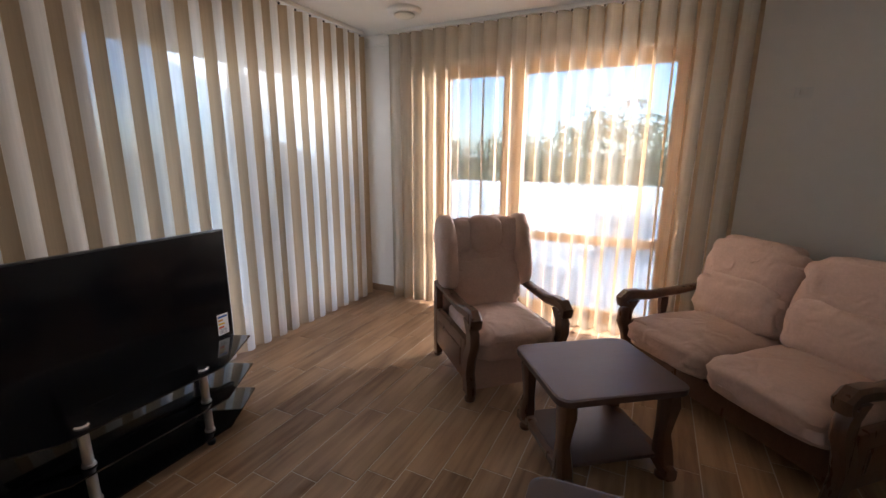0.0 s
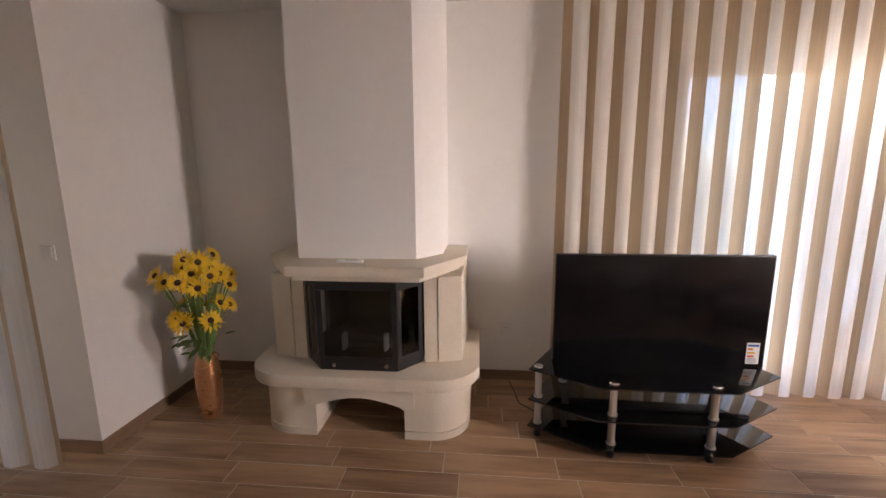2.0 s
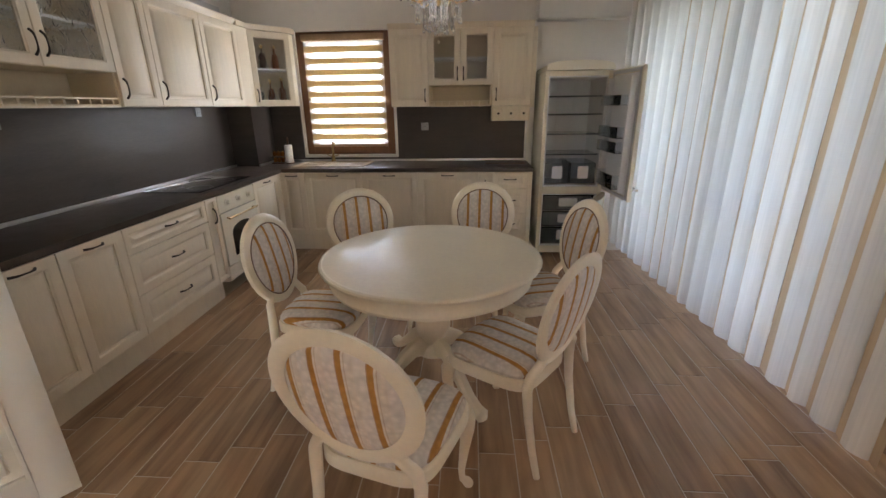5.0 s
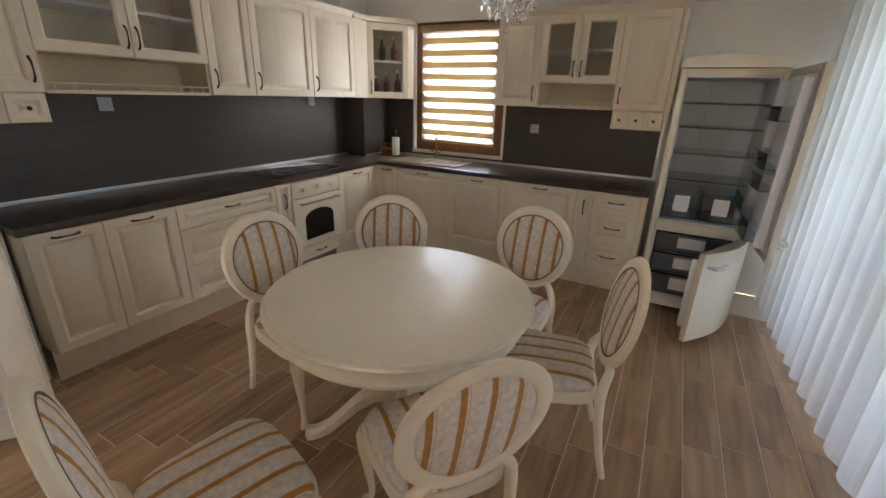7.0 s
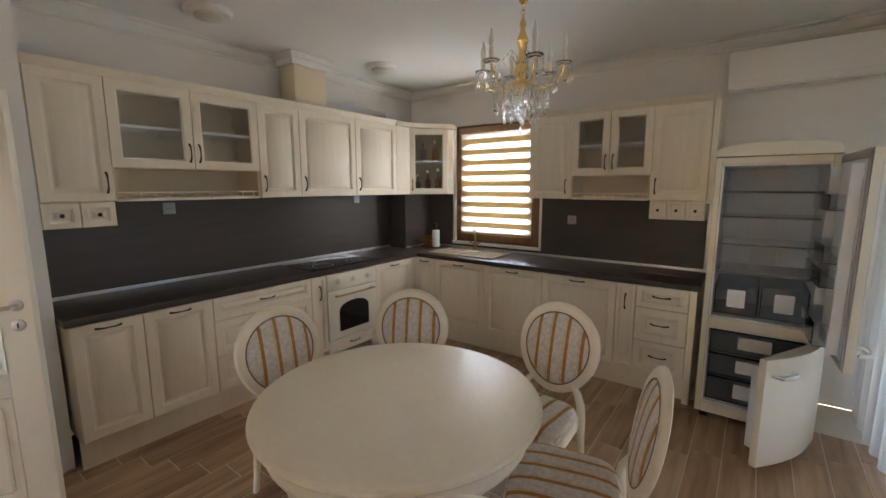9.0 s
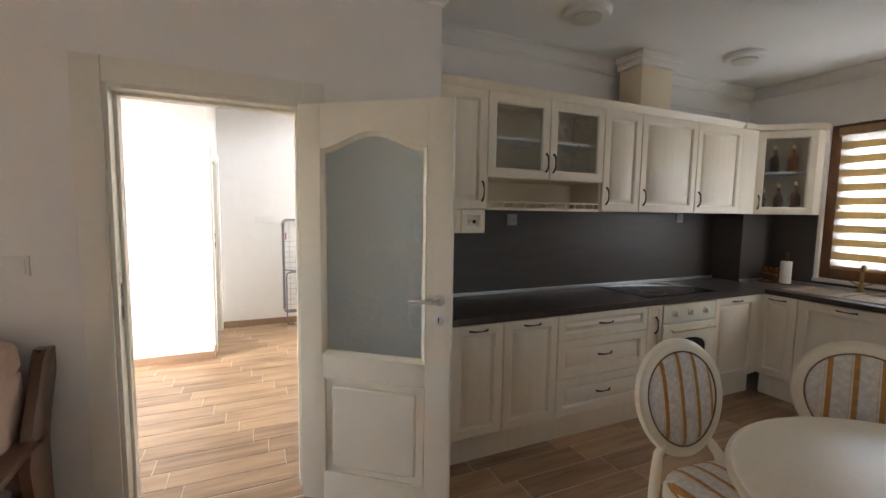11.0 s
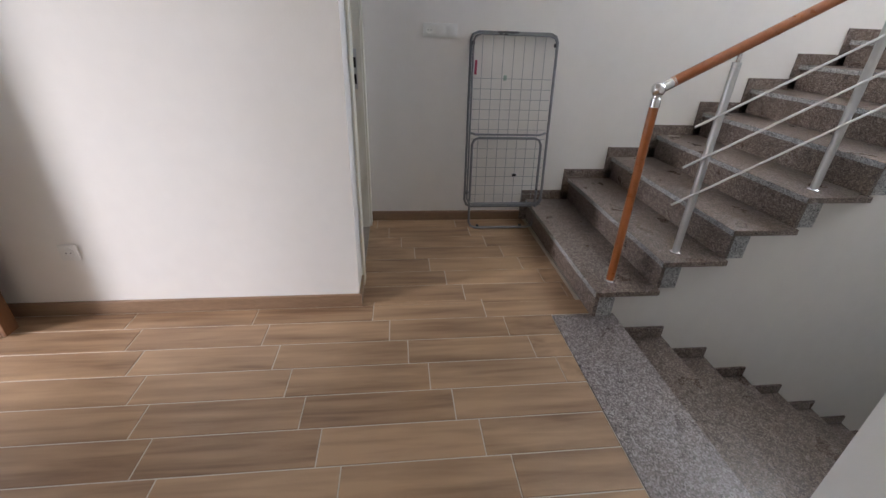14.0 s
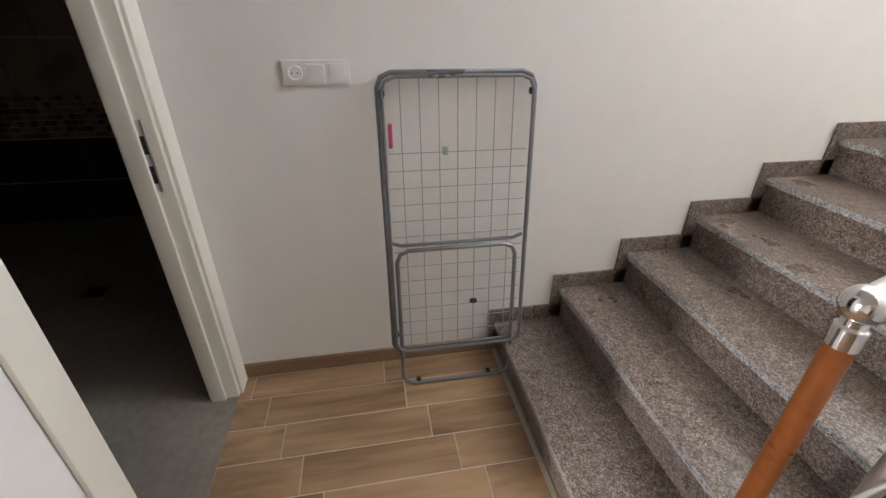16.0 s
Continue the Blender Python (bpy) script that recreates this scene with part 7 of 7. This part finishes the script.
part("bottom_wire", tube(B(), [rack(-1.68, 0.86, 0.006), rack(-2.23, 0.86, 0.006)], 0.005, 6), M_GREYTUBE, rk)
for y, f in ((-1.67, 0.05), (-2.235, 0.05), (-1.76, 0.995), (-2.10, 0.995), (-1.67, 0.80)):
    part("plastic_joint", cushion(B(), rack(y, f, 0.012), (0.013, 0.012, 0.014), 0.6, 0.6, 8, 6), M_BLACK, rk)
pg = tagged(part("clothes_peg", box(B(), 5.53, 5.545, -1.70, -1.685, 1.10, 1.19, 0.003), mat("pink_peg", (0.5, 0.06, 0.12), 0.45, var=0.05)), "pink plastic clothes peg on the drying rack", "peg")
pg2 = tagged(part("clothes_peg", cushion(B(), rack(-1.90, 0.205, 0.01), (0.01, 0.012, 0.018), 0.5, 0.5, 8, 6), mat("green_peg", (0.35, 0.45, 0.38), 0.45, var=0.05)), "pale green clothes peg clipped on the rack", "peg")
pg3 = tagged(part("clothes_peg", cushion(B(), rack(-2.02, 0.70, 0.012), (0.01, 0.018, 0.01), 0.5, 0.5, 8, 6), M_BLACK), "black clothes peg clipped on the rack", "peg")

# poppy canvas leaning on the short wall
M_CANVAS = mat("grey_painted_canvas", (0.36, 0.38, 0.42), 0.6, var=0.5, scale=9, fine=60)
nt = M_CANVAS.node_tree
co = nt.nodes.new("ShaderNodeTexCoord")
nz = nt.nodes.new("ShaderNodeTexNoise")
nz.inputs["Scale"].default_value, nz.inputs["Detail"].default_value = 16, 6
nt.links.new(co.outputs["Object"], nz.inputs["Vector"])
ramp_colour(M_CANVAS, nz.outputs["Fac"], [(0.36, (0.03, 0.04, 0.07)), (0.46, (0.25, 0.28, 0.34)), (0.56, (0.55, 0.57, 0.60)), (0.66, (0.72, 0.73, 0.75))])
cv = thing("canvas_picture", "painted canvas of red poppies leaning on the wall", "picture", "", pose(2.37, -2.085, 0.0, -9, 0, 0))
part("canvas", box(B(), -0.32, 0.32, -0.02, 0.0, 0.003, 0.515, 0.003), M_CANVAS, cv)
for x, z, r in ((0.17, 0.14, 0.055), (0.08, 0.12, 0.05), (-0.08, 0.2, 0.06), (-0.2, 0.11, 0.05)):
    rg = random.Random(int(x * 100))
    pts = [(x + r * rg.uniform(0.75, 1.1) * math.cos(a), z + 0.8 * r * rg.uniform(0.75, 1.1) * math.sin(a)) for a in [0.4 * i for i in range(15)]]
    bm = slab(B(), pts, 0, 0.0012)
    bmesh.ops.transform(bm, matrix=Matrix(((1, 0, 0, 0), (0, 0, 1, 0.0005), (0, 1, 0, 0), (0, 0, 0, 1))), verts=bm.verts)
    part("poppy_patch", bm, mat("red_paint", (0.55, 0.05, 0.03), 0.55, var=0.4, scale=30), cv)

# bathroom beyond its doorway
bf = door_lining("door_frame_2", BD, "x", YB - 0.002, YB + 0.122, "ivory lacquered bathroom door frame", (1, 0), 0.08)
part("strike_plate", box(B(), 5.4675, 5.4695, YB + 0.03, YB + 0.056, 1.0, 1.24, 0.0005), M_STEEL, bf)
# solid black pieces for the dark inside of the latch holes
part("latch_hole", box(box(B(), 5.4662, 5.4676, YB + 0.036, YB + 0.05, 1.13, 1.19), 5.4662, 5.4676, YB + 0.036, YB + 0.05, 1.03, 1.09), M_BLACK, bf)
M_BTILE = mat("dark_brown_wall_tile", (0.045, 0.03, 0.024), 0.22, var=0.15, scale=3)
M_BTILE2 = mat("beige_wall_tile", (0.30, 0.24, 0.19), 0.3, var=0.15, scale=3)
M_MOSAIC = mat("mosaic_tile", (0.22, 0.17, 0.13), 0.25, var=0.2, scale=4, island=0.7)
M_BFLOOR = mat("grey_stone_floor_tile", (0.30, 0.265, 0.23), 0.4, var=0.25, scale=3)
structure("floor_bathroom", box(B(), XH1 + 0.15, 7.8, YB + 0.12, 1.6, -0.12, 0.0), M_BFLOOR, "grey-beige stone tile bathroom floor", "floor")
structure("threshold", box(B(), BD[0], BD[1], YB, YB + 0.12, -0.12, 0.001), M_BFLOOR, "stone threshold of the bathroom", "threshold")
structure("ceiling_bathroom", box(B(), XH1 + 0.15, 7.8, YB + 0.12, 1.6, 2.4, 2.5), M_CEIL, "white bathroom ceiling", "ceiling")
bwall = tagged(new("wall_bathroom_tiled"), "brown and beige tiled bathroom wall with a mosaic band", "wall", "", "structure")
part("backing", box(B(), 7.75, 7.9, YB + 0.12, 1.6, 0, 2.4), M_GROUT, bwall)
part("backing", box(B(), XH1 + 0.15, 7.75, 1.45, 1.6, 0, 2.4), M_GROUT, bwall)
for j in range(4):
    for k in range(8):
        z0 = (0.0, 0.345, 1.0, 1.4)[j] + 0.003
        z1 = (0.345, 0.69, 1.4, 1.72)[j] - 0.003
        part("tile", box(B(), 7.74, 7.749, YB + 0.13 + 0.29 * k, YB + 0.13 + 0.29 * k + 0.284, z0, z1), M_BTILE if j < 2 else M_BTILE2, bwall)
        part("tile", box(B(), 4.62 + 0.39 * k, 4.62 + 0.39 * k + 0.384, 1.44, 1.449, z0, z1), M_BTILE if j < 2 else M_BTILE2, bwall)
mosaic = bpy.data.meshes.new("mosaic_tile")
tmp = box(B(), -0.004, 0.004, -0.021, 0.021, -0.021, 0.021, 0.002, 1)
tmp.to_mesh(mosaic)
tmp.free()
mosaic.materials.append(M_MOSAIC)
for j in range(7):
    for k in range(40):
        o = new("mosaic_tile", mosaic)
        o.parent, o.location = bwall, (7.744, YB + 0.50 + 0.046 * k, 0.715 + 0.046 * j)
part("upper_wall", box(B(), 7.742, 7.749, YB + 0.13, 1.44, 1.73, 2.39), M_BTILE2, bwall)
part("drain", box(B(), 6.45, 6.57, 0.10, 0.22, 0.001, 0.004, 0.001), M_BLACK, bwall)
structure("wall_bathroom_near", box(B(), XH2 + 0.2, 7.9, YB, YB + 0.12, 0, 2.5), M_BTILE2, "beige tiled bathroom wall behind the stairs", "wall")
structure("wall_bathroom_side", box(B(), XH1 + 0.15, XH1 + 0.16, YB + 0.12, 1.6, 0, 2.4), M_BTILE2, "beige tiled bathroom side wall", "wall")


# ---- floor tiles ----
PW, PL, GAP = 0.165, 0.61, 0.005
plank = bpy.data.meshes.new("floor_tile")
tmp = B()
box(tmp, -PW / 2 + GAP / 2, PW / 2 - GAP / 2, -PL / 2 + GAP / 2, PL / 2 - GAP / 2, -0.0075, 0.0)
bmesh.ops.bevel(tmp, geom=[e for e in tmp.edges if all(v.co.z > -0.001 for v in e.verts)], offset=0.0015, segments=1, affect="EDGES")
tmp.to_mesh(plank)
tmp.free()
plank.materials.append(M_PLANK)


def tile_cells(x0, x1, y0, y1, shift, phase):
    """Cells of staggered planks, clipped to the rectangle."""
    cells = []
    k = math.floor(x0 / PW)
    while k * PW < x1:
        a, b = max(k * PW, x0), min((k + 1) * PW, x1)
        s = (phase + k * shift) % PL
        j = math.floor((y0 - s) / PL)
        while s + j * PL < y1:
            c, d = max(s + j * PL, y0), min(s + (j + 1) * PL, y1)
            if b - a > 0.012 and d - c > 0.012:
                cells.append((a, b, c, d))
            j += 1
        k += 1
    return cells


AREAS = [(XD + 0.16, XH1 - 0.012, -2.2, 1.7), (XH1 - 0.012, XH2 - 0.012, -2.17, YB), (XD, XD + 0.16, DOOR[0] + 0.03, DOOR[1] - 0.03),
         (-13 * PW, 11 * PW, YK + 0.5, YW - 0.012), (XL + 0.012, -13 * PW, YJ + 0.012, YW - 0.012), (11 * PW, XK - 0.5, YK + 0.5, -2.3), (11 * PW, XD - 0.012, -2.3, YW - 0.012)]
near, far = [], []
for n, (x0, x1, y0, y1) in enumerate(AREAS):
    for cell in tile_cells(x0, x1, y0, y1, 0.09, 0.31 if n < 3 else 0.2):
        a, b, c, d = cell
        if n == 0 and c < -1.98 and b > 3.02 and a < 4.27:
            d2 = d
            cell = (a, b, max(c, -1.978), d2)
            if cell[3] - cell[2] < 0.012:
                continue
        cy = (c + d) / 2
        (near if (n in (1, 2) or (n == 0 and cy < 0.7) or (n == 3 and -4.6 < cy < 0.2)) and len(near) < 300 else far).append(cell)
for a, b, c, d in near:
    o = new("floor_tile", plank)
    o.parent = floor
    o.location = ((a + b) / 2, (c + d) / 2, 0.0)
    o.scale = ((b - a) / PW, (d - c) / PL, 1.0)
vs, fs = [], []
for a, b, c, d in far:
    g = GAP / 2
    i = len(vs)
    vs += [(x, y, z) for z in (-0.0075, -0.0012, 0.0) for x, y in (((a + g, c + g), (b - g, c + g), (b - g, d - g), (a + g, d - g)) if z < -0.0005 else ((a + g + 0.0015, c + g + 0.0015), (b - g - 0.0015, c + g + 0.0015), (b - g - 0.0015, d - g - 0.0015), (a + g + 0.0015, d - g - 0.0015)))]
    for r in (0, 4):
        fs += [(i + r + q, i + r + (q + 1) % 4, i + r + 4 + (q + 1) % 4, i + r + 4 + q) for q in range(4)]
    fs.append((i + 8, i + 9, i + 10, i + 11))
me = bpy.data.meshes.new("floor_tiles")
me.from_pydata(vs, [], fs)
me.materials.append(M_PLANK2)
rest = new("floor_tiles", me)
rest.parent = floor
tagged(rest, kind="stuff")
